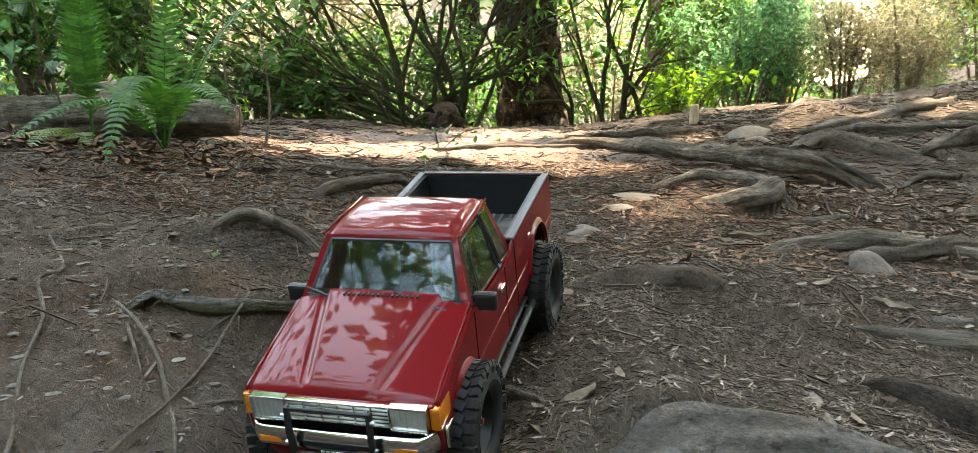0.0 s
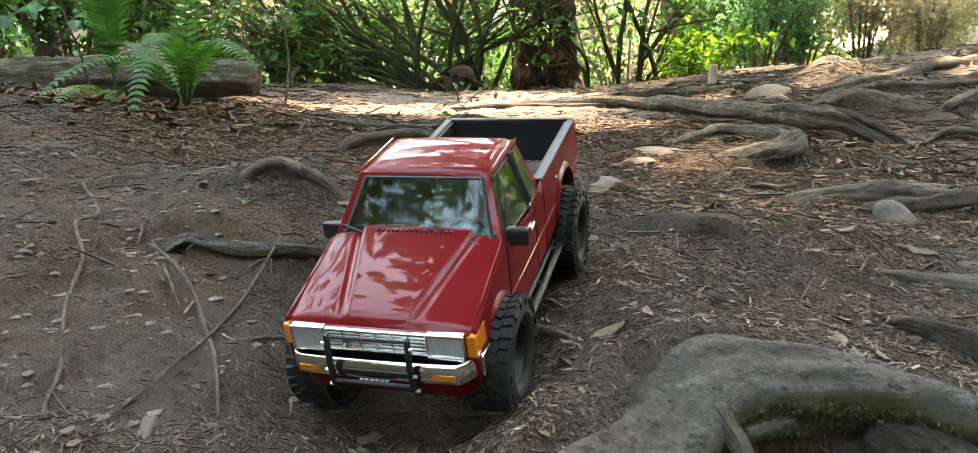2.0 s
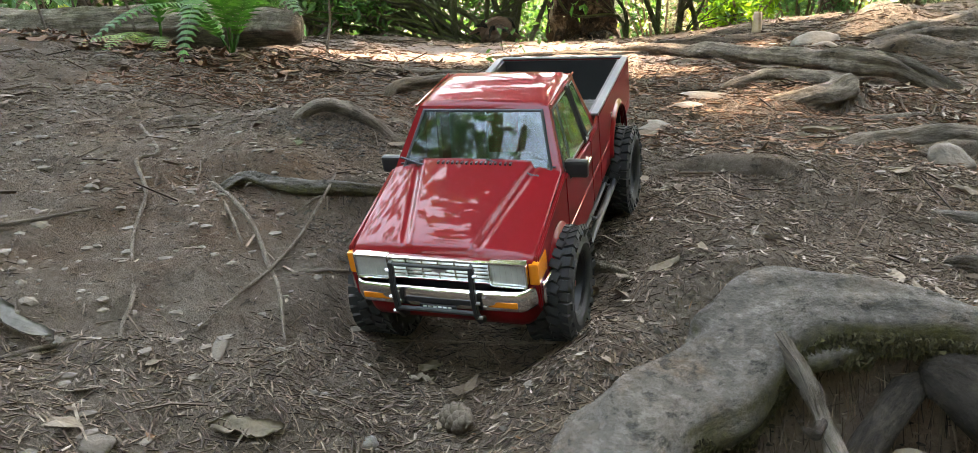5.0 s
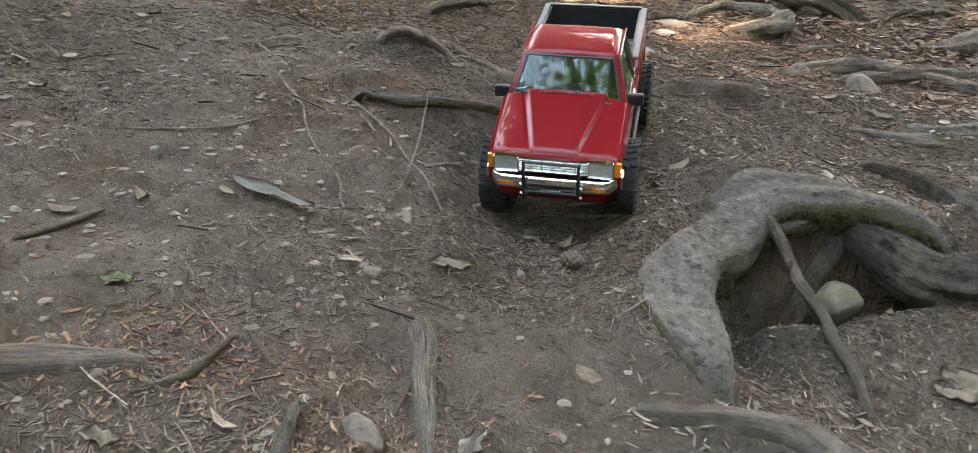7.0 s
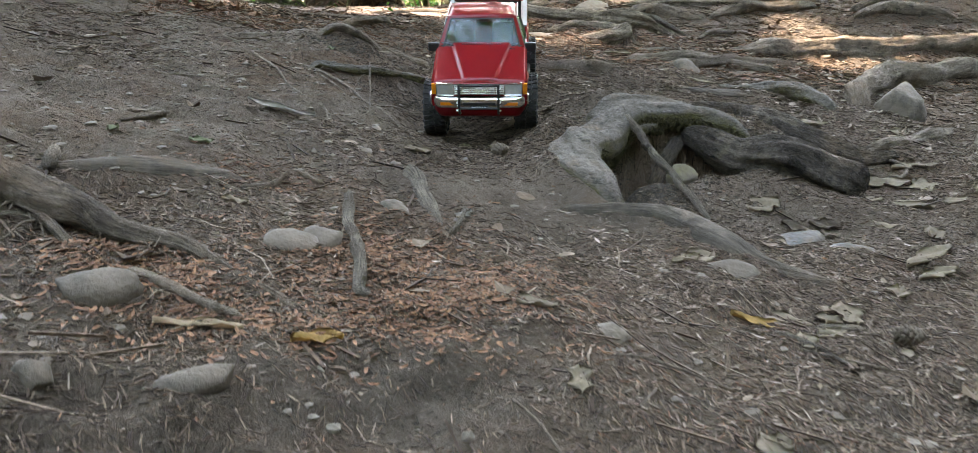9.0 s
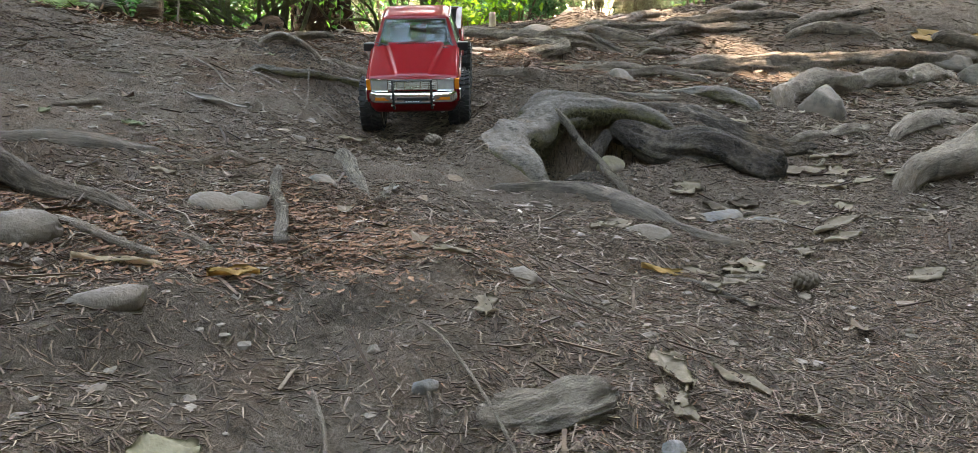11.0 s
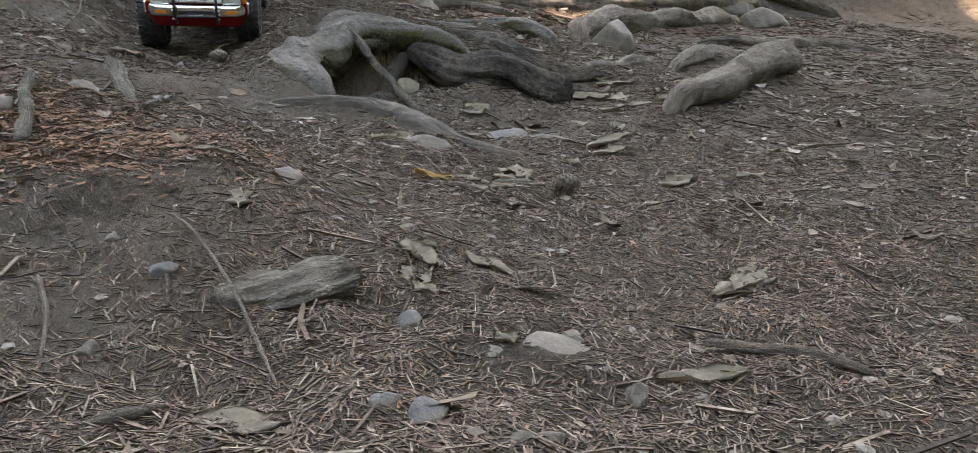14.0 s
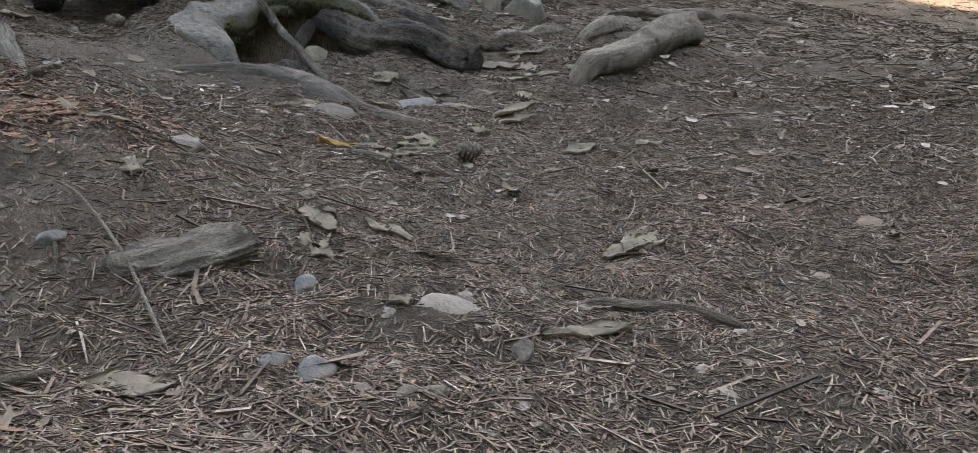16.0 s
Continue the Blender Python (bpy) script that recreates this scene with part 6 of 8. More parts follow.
def make_truck():
    t = new("pickup_truck")
    tagged(t, "red glossy model pickup truck with chrome bumper, standing on the slope", "truck")
    # sides, panel by panel
    for s in (1, -1):
        y0, y1 = (HALF - 0.004, HALF) if s > 0 else (-HALF, -HALF + 0.004)
        bed = [(-0.049, 0.172), (-0.049, 0.092), (-0.100, 0.092)] + arc(-BASE, 0.100, 0.046, 0.043, 0, 180) + [(-0.203, 0.106), (-0.242, 0.108), (-0.246, 0.135), (-0.243, 0.172)]
        part("bed_side", prism(bed, y0, y1), RED, t)
        corner = [(-0.0055, 0.162), (-0.0055, 0.089), (-0.0475, 0.091), (-0.0475, 0.172), (-0.035, 0.164)]
        part("cab_corner", prism(corner, y0, y1), RED, t)
        door = [(0.104, 0.172), (0.106, 0.092), (0.100, 0.088), (-0.004, 0.088), (-0.004, 0.162)]
        d = part("door", prism(door, y0, y1), RED, t)
        fender = [(0.1055, 0.177), (0.1075, 0.089), (0.1115, 0.088)] + arc(BASE, 0.094, 0.040, 0.046, 180, 0) + [(0.193, 0.104), (0.214, 0.103), (0.218, 0.140), (0.212, 0.1525)]
        part("front_fender", prism(fender, y0, y1), RED, t)
        # crease along the flank
        for x0, x1 in ((-0.2445, -0.201), (-0.099, -0.0495), (-0.047, -0.006), (-0.0035, 0.1035)):
            part("crease", box(x0, x1, s * HALF - 0.0008, s * HALF + 0.0006, 0.1188, 0.1202, 0.0004), RED, t)
        # flares over the arches
        for cx, cz, rx, rz in ((-BASE, 0.100, 0.046, 0.043), (BASE, 0.094, 0.040, 0.046)):
            def flare(u, v, cx=cx, cz=cz, rx=rx, rz=rz, s=s):
                a = radians(182 - 184 * u)
                k = 1 + 0.16 * v
                return (cx + rx * k * math.cos(a), s * (HALF + 0.0045 * math.cos(1.35 * v) ** 2 - 0.0005), cz + rz * k * math.sin(a))
            part("wheel_arch_flare", grid(22, 5, flare, 0.0012), RED, t, smooth=True)
        part("door_handle", box(0.006, 0.020, s * HALF - 0.001, s * HALF + 0.0026, 0.1445, 0.1495, 0.001), CHROME, d, "chrome door handle")
        part("fuel_badge" if s > 0 else "side_badge", box(-0.119, -0.112, s * HALF - 0.001, s * HALF + 0.001, 0.145, 0.149, 0.0005), CHROME, t)
        # mirror
        mir = part("mirror", box(0.083, 0.092, s * 0.094 - 0.011, s * 0.094 + 0.011, 0.166, 0.183, 0.003), BLACK, t, "black door mirror")
        part("mirror_arm", rod((0.0885, s * 0.083, 0.160), (0.0875, s * 0.090, 0.170), 0.0022), BLACK, mir)
        part("mirror_foot", box(0.084, 0.093, s * 0.083 - 0.003, s * 0.083 + 0.003, 0.157, 0.163, 0.0015), BLACK, mir)
        part("mirror_glass", box(0.0822, 0.0832, s * 0.094 - 0.009, s * 0.094 + 0.009, 0.168, 0.181, 0.0), CHROME, mir)
        # side step
        step = part("side_step", rod((-0.098, s * 0.091, 0.070), (0.100, s * 0.091, 0.070), 0.0040), BLACK_STEEL, t, "black tubular side step")
        part("step_rail", rod((-0.098, s * 0.082, 0.074), (0.100, s * 0.082, 0.074), 0.003), BLACK_STEEL, step)
        for x in (-0.08, 0.0, 0.08):
            part("step_bracket", rod((x, s * 0.045, 0.088), (x, s * 0.091, 0.071), 0.0025), BLACK_STEEL, step)
        # bed rail and liner
        part("bed_rail", box(-0.243, -0.049, s * 0.0825 - 0.004, s * 0.0825 + 0.0045, 0.1715, 0.1745, 0.0008), GREY_TRIM, t, "grey bed rail cap")
        part("bed_liner_side", box(-0.238, -0.052, s * 0.0765 - 0.002, s * 0.0765 + 0.002, 0.118, 0.172, 0.0005), BLACK, t)
        part("bed_wheel_tub", box(-0.188, -0.112, s * 0.066 - 0.0085, s * 0.066 + 0.0085, 0.118, 0.142, 0.004), BLACK, t)
        # shocks and chassis rail
        for x in (-0.135, 0.150):
            sh = part("shock_absorber", rod((x, s * 0.052, 0.058), (x + 0.006, s * 0.047, 0.125), 0.0042), SILVER, t, "silver shock absorber")
            spring = bmesh.new()
            for k in range(60):
                u = k / 59
                a = u * 8 * 6.283
                cen = Vector((x, s * 0.052, 0.058)).lerp(Vector((x + 0.006, s * 0.047, 0.125)), 0.15 + 0.6 * u)
                bmesh.ops.create_icosphere(spring, subdivisions=1, radius=0.0014, matrix=Matrix.Translation(cen + Vector((0.0068 * math.cos(a), 0.0068 * math.sin(a), 0))))
            part("spring", spring, BLACK_STEEL, sh)
        part("frame_rail", box(-0.225, 0.205, s * 0.030 - 0.005, s * 0.030 + 0.005, 0.083, 0.100, 0.001), BLACK_STEEL, t)
        part("rear_link", rod((-0.143, s * 0.045, 0.050), (-0.03, s * 0.03, 0.085), 0.0028), SILVER, t)
        part("inner_arch", grid(14, 2, lambda u, v, s=s: (BASE + 0.043 * math.cos(radians(180 * u)), s * (0.045 + 0.038 * v), 0.096 + 0.048 * math.sin(radians(180 * u))), 0.001), BLACK, t)
        part("inner_arch", grid(14, 2, lambda u, v, s=s: (-BASE + 0.049 * math.cos(radians(180 * u)), s * (0.045 + 0.038 * v), 0.102 + 0.045 * math.sin(radians(180 * u))), 0.001), BLACK, t)
    # bonnet with a raised middle, narrowing ahead
    def bonnet(u, v):
        x = 0.100 + 0.118 * u
        y = (2 * v - 1) * 0.0835
        z = 0.184 - 0.028 * u - 0.003 * u ** 3 - 0.0045 * (y / 0.0835) ** 4
        half = 0.057 - 0.028 * u
        z += 0.0034 * (1 - float(soft(abs(y), half - 0.0035, half + 0.0005))) * (1 - u ** 6)
        z -= 0.0012 * math.exp(-((abs(y) - half - 0.003) / 0.0025) ** 2) * (1 - u ** 6)
        z -= 0.010 * max(0, u - 0.93) / 0.07 * max(0, u - 0.93) / 0.07
        return (x, y, z)
    hood = part("bonnet", grid(36, 84, bonnet, 0.002), RED, t, "glossy red bonnet with two long creases", True)
    for k in range(16):
        y = -0.036 + k * 0.0048
        part("bonnet_louvre", box(0.1045, 0.1090, y - 0.0011, y + 0.0011, 0.1850, 0.1872, 0.0003), BLACK, hood)
    part("cowl", box(0.092, 0.103, -0.078, 0.078, 0.166, 0.1825, 0.001), BLACK, t)
    part("nose_panel", box(0.207, 0.2175, -0.083, 0.083, 0.1345, 0.1595, 0.002), RED, t)
    part("tailgate", box(-0.2465, -0.2425, -0.082, 0.082, 0.108, 0.173, 0.0012), RED, t)
    part("bed_floor", box(-0.240, -0.050, -0.078, 0.078, 0.113, 0.118, 0.0005), BLACK, t)
    for k in range(9):
        part("bed_rib", box(-0.238, -0.054, -0.0475 + k * 0.012 - 0.002, -0.0475 + k * 0.012 + 0.002, 0.1175, 0.1195, 0.0005), GREY_TRIM, t)
    part("bed_head", box(-0.0535, -0.0495, -0.080, 0.080, 0.100, 0.174, 0.001), RED, t)
    part("bed_head_liner", box(-0.0555, -0.0537, -0.076, 0.076, 0.118, 0.172, 0.0), BLACK, t)
    part("tailgate_cap", box(-0.2468, -0.2410, -0.080, 0.080, 0.1728, 0.1748, 0.0006), GREY_TRIM, t)
    part("tailgate_liner", box(-0.2422, -0.2400, -0.078, 0.078, 0.118, 0.171, 0.0), BLACK, t)
    # cab above the belt line
    B0, B1, T0, T1, BW, TW, BZ, TZ = -0.0455, 0.108, -0.026, 0.066, 0.0845, 0.0655, 0.1615, 0.2275
    for s in (1, -1):
        c = [(B0, s * BW, BZ), (B1, s * BW, BZ + 0.011), (T1, s * TW, TZ), (T0, s * TW, TZ)]
        bm, panes = window_panel(c, (0, 0.09, 0.285, 0.36, 0.755, 0.785, 0.925, 1), (0, 0.05, 0.90, 1), {(1, 1), (3, 1), (5, 1)}, 0.003)
        cab = part("window_frame", bm, RED, t)
        for q in panes:
            g = part("side_window", pane_mesh(q), GLASS, cab, "tinted clear side window")
            part("window_seal", gasket(q), BLACK, g)
        q = [Vector(c[0]).lerp(Vector(c[1]), u).lerp(Vector(c[3]).lerp(Vector(c[2]), u), v) for u, v in ((0.29, 0.03), (0.355, 0.03), (0.355, 0.94), (0.29, 0.94))]
        part("door_pillar", gasket(q, 0.0028), BLACK, cab)
    bm, panes = window_panel([(B1, BW, BZ + 0.013), (B1, -BW, BZ + 0.013), (T1, -TW, TZ), (T1, TW, TZ)], (0, 0.055, 0.945, 1), (0, 0.09, 0.93, 1), {(1, 1)}, 0.003)
    part("windscreen_frame", bm, RED, t)
    ws = part("windscreen", pane_mesh(panes[0]), GLASS, t, "clear windscreen")
    part("windscreen_seal", gasket(panes[0], 0.0017), BLACK, ws)
    bm, panes = window_panel([(B0, BW, BZ), (B0, -BW, BZ), (T0, -TW, TZ), (T0, TW, TZ)], (0, 0.1, 0.9, 1), (0, 0.15, 0.9, 1), {(1, 1)}, 0.003)
    part("rear_frame", bm, RED, t)
    rw = part("rear_window", pane_mesh(panes[0]), GLASS, t)
    part("rear_seal", gasket(panes[0], 0.0014), BLACK, rw)

    def roof(u, v):
        x, y = T0 - 0.003 + (T1 - T0 + 0.006) * u, (2 * v - 1) * (TW + 0.002)
        e = max(abs(2 * u - 1), abs(2 * v - 1))
        return (x, y, TZ + 0.0065 - 0.004 * (2 * u - 1) ** 2 - 0.0015 * (2 * v - 1) ** 2 - 0.0055 * float(soft(e, 0.86, 1.0)))
    part("roof", grid(28, 28, roof, 0.003), RED, t, "red roof, slightly domed", True)
    for s in (1, -1):
        part("drip_rail", rod((T0, s * (TW + 0.0026), TZ + 0.0005), (T1 + 0.001, s * (TW + 0.0026), TZ + 0.0005), 0.0011, 6), RED, t)
    # inside
    part("dashboard", box(0.064, 0.098, -0.074, 0.074, 0.140, 0.162, 0.004), BLACK, t)
    part("cab_floor", box(-0.045, 0.100, -0.080, 0.080, 0.094, 0.098, 0.0), BLACK, t)
    for s in (1, -1):
        seat = part("seat", box(-0.012, 0.035, s * 0.038 - 0.022, s * 0.038 + 0.022, 0.100, 0.128, 0.006), SEAT, t, "grey bucket seat")
        part("seat_back", box(-0.022, -0.008, s * 0.038 - 0.021, s * 0.038 + 0.021, 0.120, 0.180, 0.006), SEAT, seat)
        part("headrest", box(-0.021, -0.010, s * 0.038 - 0.011, s * 0.038 + 0.011, 0.182, 0.197, 0.004), SEAT, seat)
    wheel = bmesh.new()
    for k in range(28):
        a = k / 28 * 6.283
        bmesh.ops.create_icosphere(wheel, subdivisions=1, radius=0.0026, matrix=pose(0.052, 0.038, 0.158, 0, -62, 0) @ Matrix.Translation((0.0165 * math.cos(a), 0.0165 * math.sin(a), 0)))
    part("steering_wheel", wheel, BLACK, t)
    part("rear_mirror", box(0.058, 0.062, -0.010, 0.010, 0.208, 0.214, 0.001), BLACK, t)
    # wipers lie up the screen
    up = Vector((T1 - B1, 0, TZ - BZ - 0.013)).normalized()
    out = Vector((TZ - BZ - 0.013, 0, B1 - T1)).normalized()
    for y0, y1 in ((-0.0195, -0.074), (0.063, 0.014)):
        base = Vector((B1, 0, BZ + 0.013)) + out * 0.0045
        foot = base + Vector((0.004, y0, 0)) + up * 0.0005
        tip = base + Vector((0, y1, 0)) + up * 0.0135
        w = part("wiper", rod(foot, foot.lerp(tip, 0.62), 0.0013, 6), BLACK, t, "black windscreen wiper")
        part("wiper_blade", rod(foot.lerp(tip, 0.22) - up * 0.0008 - out * 0.0012, tip + (tip - foot) * 0.06 - out * 0.0012, 0.0012, 6), BLACK, w)
        part("wiper_pivot", rod(foot - out * 0.004, foot + out * 0.0012, 0.0022, 8), BLACK, w)
    # face: grille, lamps, bumper, lower apron
    g = part("grille", box(0.2165, 0.2195, -0.046, 0.046, 0.1375, 0.1585, 0.001), SILVER, t, "chrome grille with horizontal bars")
    for k in range(6):
        part("grille_bar", box(0.2185, 0.2215, -0.045, 0.045, 0.1388 + k * 0.0036, 0.1402 + k * 0.0036, 0.0004), CHROME, g)
    for y in (-0.030, -0.015, 0.0, 0.015, 0.030):
        part("grille_post", box(0.218, 0.2208, y - 0.0007, y + 0.0007, 0.138, 0.158, 0.0), CHROME, g)
    part("grille_rim", box(0.2175, 0.2222, -0.046, 0.046, 0.1575, 0.1595, 0.0006), CHROME, g)
    part("badge", box(0.2212, 0.2224, -0.006, 0.006, 0.147, 0.151, 0.0004), SILVER, g)
    for s in (1, -1):
        h = part("headlamp", box(0.2145, 0.2215, s * 0.0625 - 0.0155, s * 0.0625 + 0.0155, 0.138, 0.1585, 0.0015), LENS, t, "square clear headlamp in a chrome rim")
        for z in (0.1372, 0.1593):
            part("lamp_rim", box(0.215, 0.2228, s * 0.0625 - 0.0160, s * 0.0625 + 0.0160, z - 0.0009, z + 0.0009, 0.0003), CHROME, h)
        for dy in (-0.0158, 0.0158):
            part("lamp_rim", box(0.215, 0.2228, s * 0.0625 + dy - 0.0008, s * 0.0625 + dy + 0.0008, 0.138, 0.1588, 0.0003), CHROME, h)
        for k in range(6):
            part("lens_rib", box(0.2212, 0.2219, s * 0.0625 - 0.0125 + k * 0.005 - 0.0006, s * 0.0625 - 0.0125 + k * 0.005 + 0.0006, 0.1395, 0.157, 0.0), LENS, h)
        part("corner_lamp", box(0.190, 0.2185, s * 0.0835 - 0.0042, s * 0.0835 + 0.0046, 0.138, 0.1585, 0.002), AMBER, t, "amber corner lamp")
    def bumper(u, v):
        y = (2 * u - 1) * 0.0905
        e = abs(2 * u - 1)
        x = 0.229 - 0.020 * float(soft(e, 0.80, 1.0)) - 0.003 * e * e
        z = 0.1155 + 0.0205 * v
        return (x + 0.0035 * math.sin(math.pi * v) ** 0.6, y, z)
    bp = part("front_bumper", grid(40, 10, bumper, 0.003), CHROME, t, "bright chrome front bumper", True)
    for s in (1, -1):
        part("bumper_end", box(0.176, 0.212, s * 0.0895 - 0.0018, s * 0.0895 + 0.0018, 0.1165, 0.135, 0.0012), CHROME, bp)
        part("indicator", box(0.2285, 0.2315, s * 0.058 - 0.013, s * 0.058 + 0.013, 0.1215, 0.1275, 0.0008), AMBER, bp, "amber indicator in the bumper")
    part("bumper_slot", box(0.2295, 0.2332, -0.030, 0.030, 0.1225, 0.1275, 0.0006), BLACK, bp)
    part("plate_holder", box(0.2325, 0.2345, -0.017, 0.017, 0.1165, 0.1215, 0.0006), BLACK, bp)
    for k in range(6):
        part("plate_mark", box(0.2345, 0.2350, -0.012 + k * 0.0046 - 0.0016, -0.012 + k * 0.0046 + 0.0016, 0.1178, 0.1204, 0.0), LABEL_WHITE, bp)
    def apron(u, v):
        y = (2 * u - 1) * 0.084
        e = abs(2 * u - 1)
        return (0.222 - 0.016 * float(soft(e, 0.82, 1.0)) - 0.010 * (1 - v) ** 2, y, 0.092 + 0.0245 * v)
    part("front_apron", grid(30, 6, apron, 0.0025), RED, t, "red lower apron", True)
    # bull bar of flat black plate
    for s in (1, -1):
        up_plate = [(0.234, 0.164), (0.2385, 0.1635), (0.242, 0.140), (0.240, 0.116), (0.232, 0.104), (0.222, 0.100), (0.221, 0.105), (0.229, 0.109), (0.2345, 0.118), (0.2365, 0.138)]
        bar = part("bull_bar_plate", prism(up_plate, s * 0.036 - 0.0022, s * 0.036 + 0.0022, 0.0008), BLACK_STEEL, t, "flat black bull bar upright")
        for z, x in ((0.156, 0.238), (0.130, 0.239), (0.114, 0.237)):
            part("bar_bolt", rod((x, s * 0.0385 - 0.0025, z), (x, s * 0.0385 + 0.0025, z), 0.0016, 6), SILVER, bar)
    part("bull_bar_tube", rod((0.2365, -0.036, 0.1615), (0.2365, 0.036, 0.1615), 0.0016), BLACK_STEEL, t)
    part("bull_bar_tube", rod((0.238, -0.036, 0.1185), (0.238, 0.036, 0.1185), 0.0022), BLACK_STEEL, t)
    part("rear_bumper", box(-0.256, -0.2475, -0.070, 0.070, 0.100, 0.112, 0.002), CHROME, t)
    for s in (1, -1):
        part("tail_lamp", box(-0.2485, -0.2455, s * 0.074 - 0.008, s * 0.074 + 0.008, 0.124, 0.150, 0.0012), AMBER, t)
    # axles and gearbox
    for x in (-BASE, BASE):
        ax = part("axle", rod((x, -TRACK + 0.01, WHEEL_R), (x, TRACK - 0.01, WHEEL_R), 0.0062, 12), BLACK_STEEL, t)
        d = bmesh.new()
        bmesh.ops.create_icosphere(d, subdivisions=2, radius=0.0165, matrix=Matrix.Translation((x, 0.012, WHEEL_R)) @ Matrix.Diagonal((1, 0.9, 1, 1)))
        part("differential", d, BLACK_STEEL, ax, smooth=True)
    part("gearbox", box(-0.05, 0.04, -0.024, 0.024, 0.066, 0.092, 0.004), BLACK_STEEL, t)
    part("drive_shaft", rod((-BASE, 0.0, WHEEL_R + 0.004), (BASE, 0.0, WHEEL_R + 0.02), 0.004), SILVER, t)
    part("underbody", box(-0.235, 0.205, -0.046, 0.046, 0.096, 0.112, 0.002), BLACK, t)
    part("engine_block", box(0.108, 0.205, -0.044, 0.044, 0.104, 0.150, 0.003), BLACK, t)
    # the face sits a little lower than the bonnet's root
    for ob in t.children:
        if ob.name.split(".")[0] in ("nose_panel", "grille", "headlamp", "corner_lamp", "front_bumper", "front_apron", "bull_bar_plate", "bull_bar_tube", "tow_hook", "skid_plate"):
            ob.location.z -= 0.010
    # springs give: each wheel stands on the floor under it
    t.matrix_world = TRUCK_POSE
    for x, y in ((BASE, TRACK), (BASE, -TRACK), (-BASE, TRACK), (-BASE, -TRACK)):
        p = TRUCK_POSE @ Vector((x, y, 0))
        top = max(float(floor_z(p.x + ox, p.y + oy)) for ox in (-0.012, 0, 0.012) for oy in (-0.012, 0, 0.012))
        drop[x, y] = max(-0.035, min(0.035, (top - 0.002 - p.z) / (0.91 * 0.965)))
        make_wheel(t, x, y, 0)
    for ob in t.children:
        if ob.name.split(".")[0] == "axle":
            k = BASE if ob.data.vertices[0].co.x > 0 else -BASE
            ob.location.z += (drop[k, TRACK] + drop[k, -TRACK]) / 2
    return t


drop = {}
TRUCK_POSE = pose(-0.0242, 0.8052, 0.0044, 0.23, 15.2, -105.1) @ Matrix.Scale(0.91, 4)
truck = make_truck()

# --- the wood behind: log, ferns, saplings, trees, leaves ---
log_pts = [(-2.2, 2.30, 0.275, 0.060), (-1.7, 2.24, 0.276, 0.060), (-1.2, 2.18, 0.270, 0.056), (-0.85, 2.12, 0.262, 0.053), (-0.62, 2.08, 0.255, 0.043)]
tagged(tube("fallen_log", log_pts, LOG, step=0.012, sides=48, rough=0.22, blunt=True, flutes=14), "weathered fallen log with peeling bark beside ferns", "log")


def frond(bm, length, lean_out, turn, droop, pinna=0.055, gap=0.011):
    """A fern frond: an arching rib with a row of narrow blades on each side."""
    def at(u):
        r = length * (lean_out * u + 0.25 * u * u * droop)
        z = length * (u * math.sqrt(max(0.05, 1 - lean_out ** 2)) - droop * u * u * 0.75)
        return Vector((r * math.cos(turn), r * math.sin(turn), z))
    side = Vector((-math.sin(turn), math.cos(turn), 0))
    n = int(length / gap)
    prev = None
    for i in range(n + 1):
        u = i / n
        p = at(u)
        d = (at(min(1, u + 0.02)) - at(max(0, u - 0.02))).normalized()
        w = 0.0022 * (1 - 0.8 * u)
        ring = [bm.verts.new(p + side * w), bm.verts.new(p - side * w), bm.verts.new(p + d.cross(side) * w)]
        if prev:
            for k in range(3):
                bm.faces.new((prev[k], prev[(k + 1) % 3], ring[(k + 1) % 3], ring[k]))
        prev = ring
        if u > 0.12:
            size = pinna * min(1, (u - 0.08) * 4) * (1 - u) ** 0.55 + 0.004
            nrm = d.cross(side).normalized()
            for s in (1, -1):
                o = (side * s + d * 0.25).normalized()
                sag = nrm * size * 0.22 * (1 + 0.4 * math.sin(i * 2.1 + s))
                q = gap * 0.40
                a, b = bm.verts.new(p + d * q * 0.8), bm.verts.new(p - d * q * 0.8)
                c, e = bm.verts.new(p + o * size * 0.5 + d * q * 0.9), bm.verts.new(p + o * size * 0.5 - d * q * 0.7)
                f = bm.verts.new(p + o * size - sag + d * q)
                bm.faces.new((a, b, e, c))
                bm.faces.new((c, e, f))


def fern(x, y, scale, turns, mat, label, seed=0):
    r = random.Random(seed)
    f = new("fern")
    f.location = (x, y, float(ground(x, y)) - 0.005)
    tagged(f, label, "fern", group="ferns by the log")
    for a, l, out, dr in turns:
        bm = bmesh.new()
        frond(bm, l * scale, out, radians(a), dr, 0.062 * scale, 0.0135 * scale)
        part("frond", bm, mat, f)
    return f


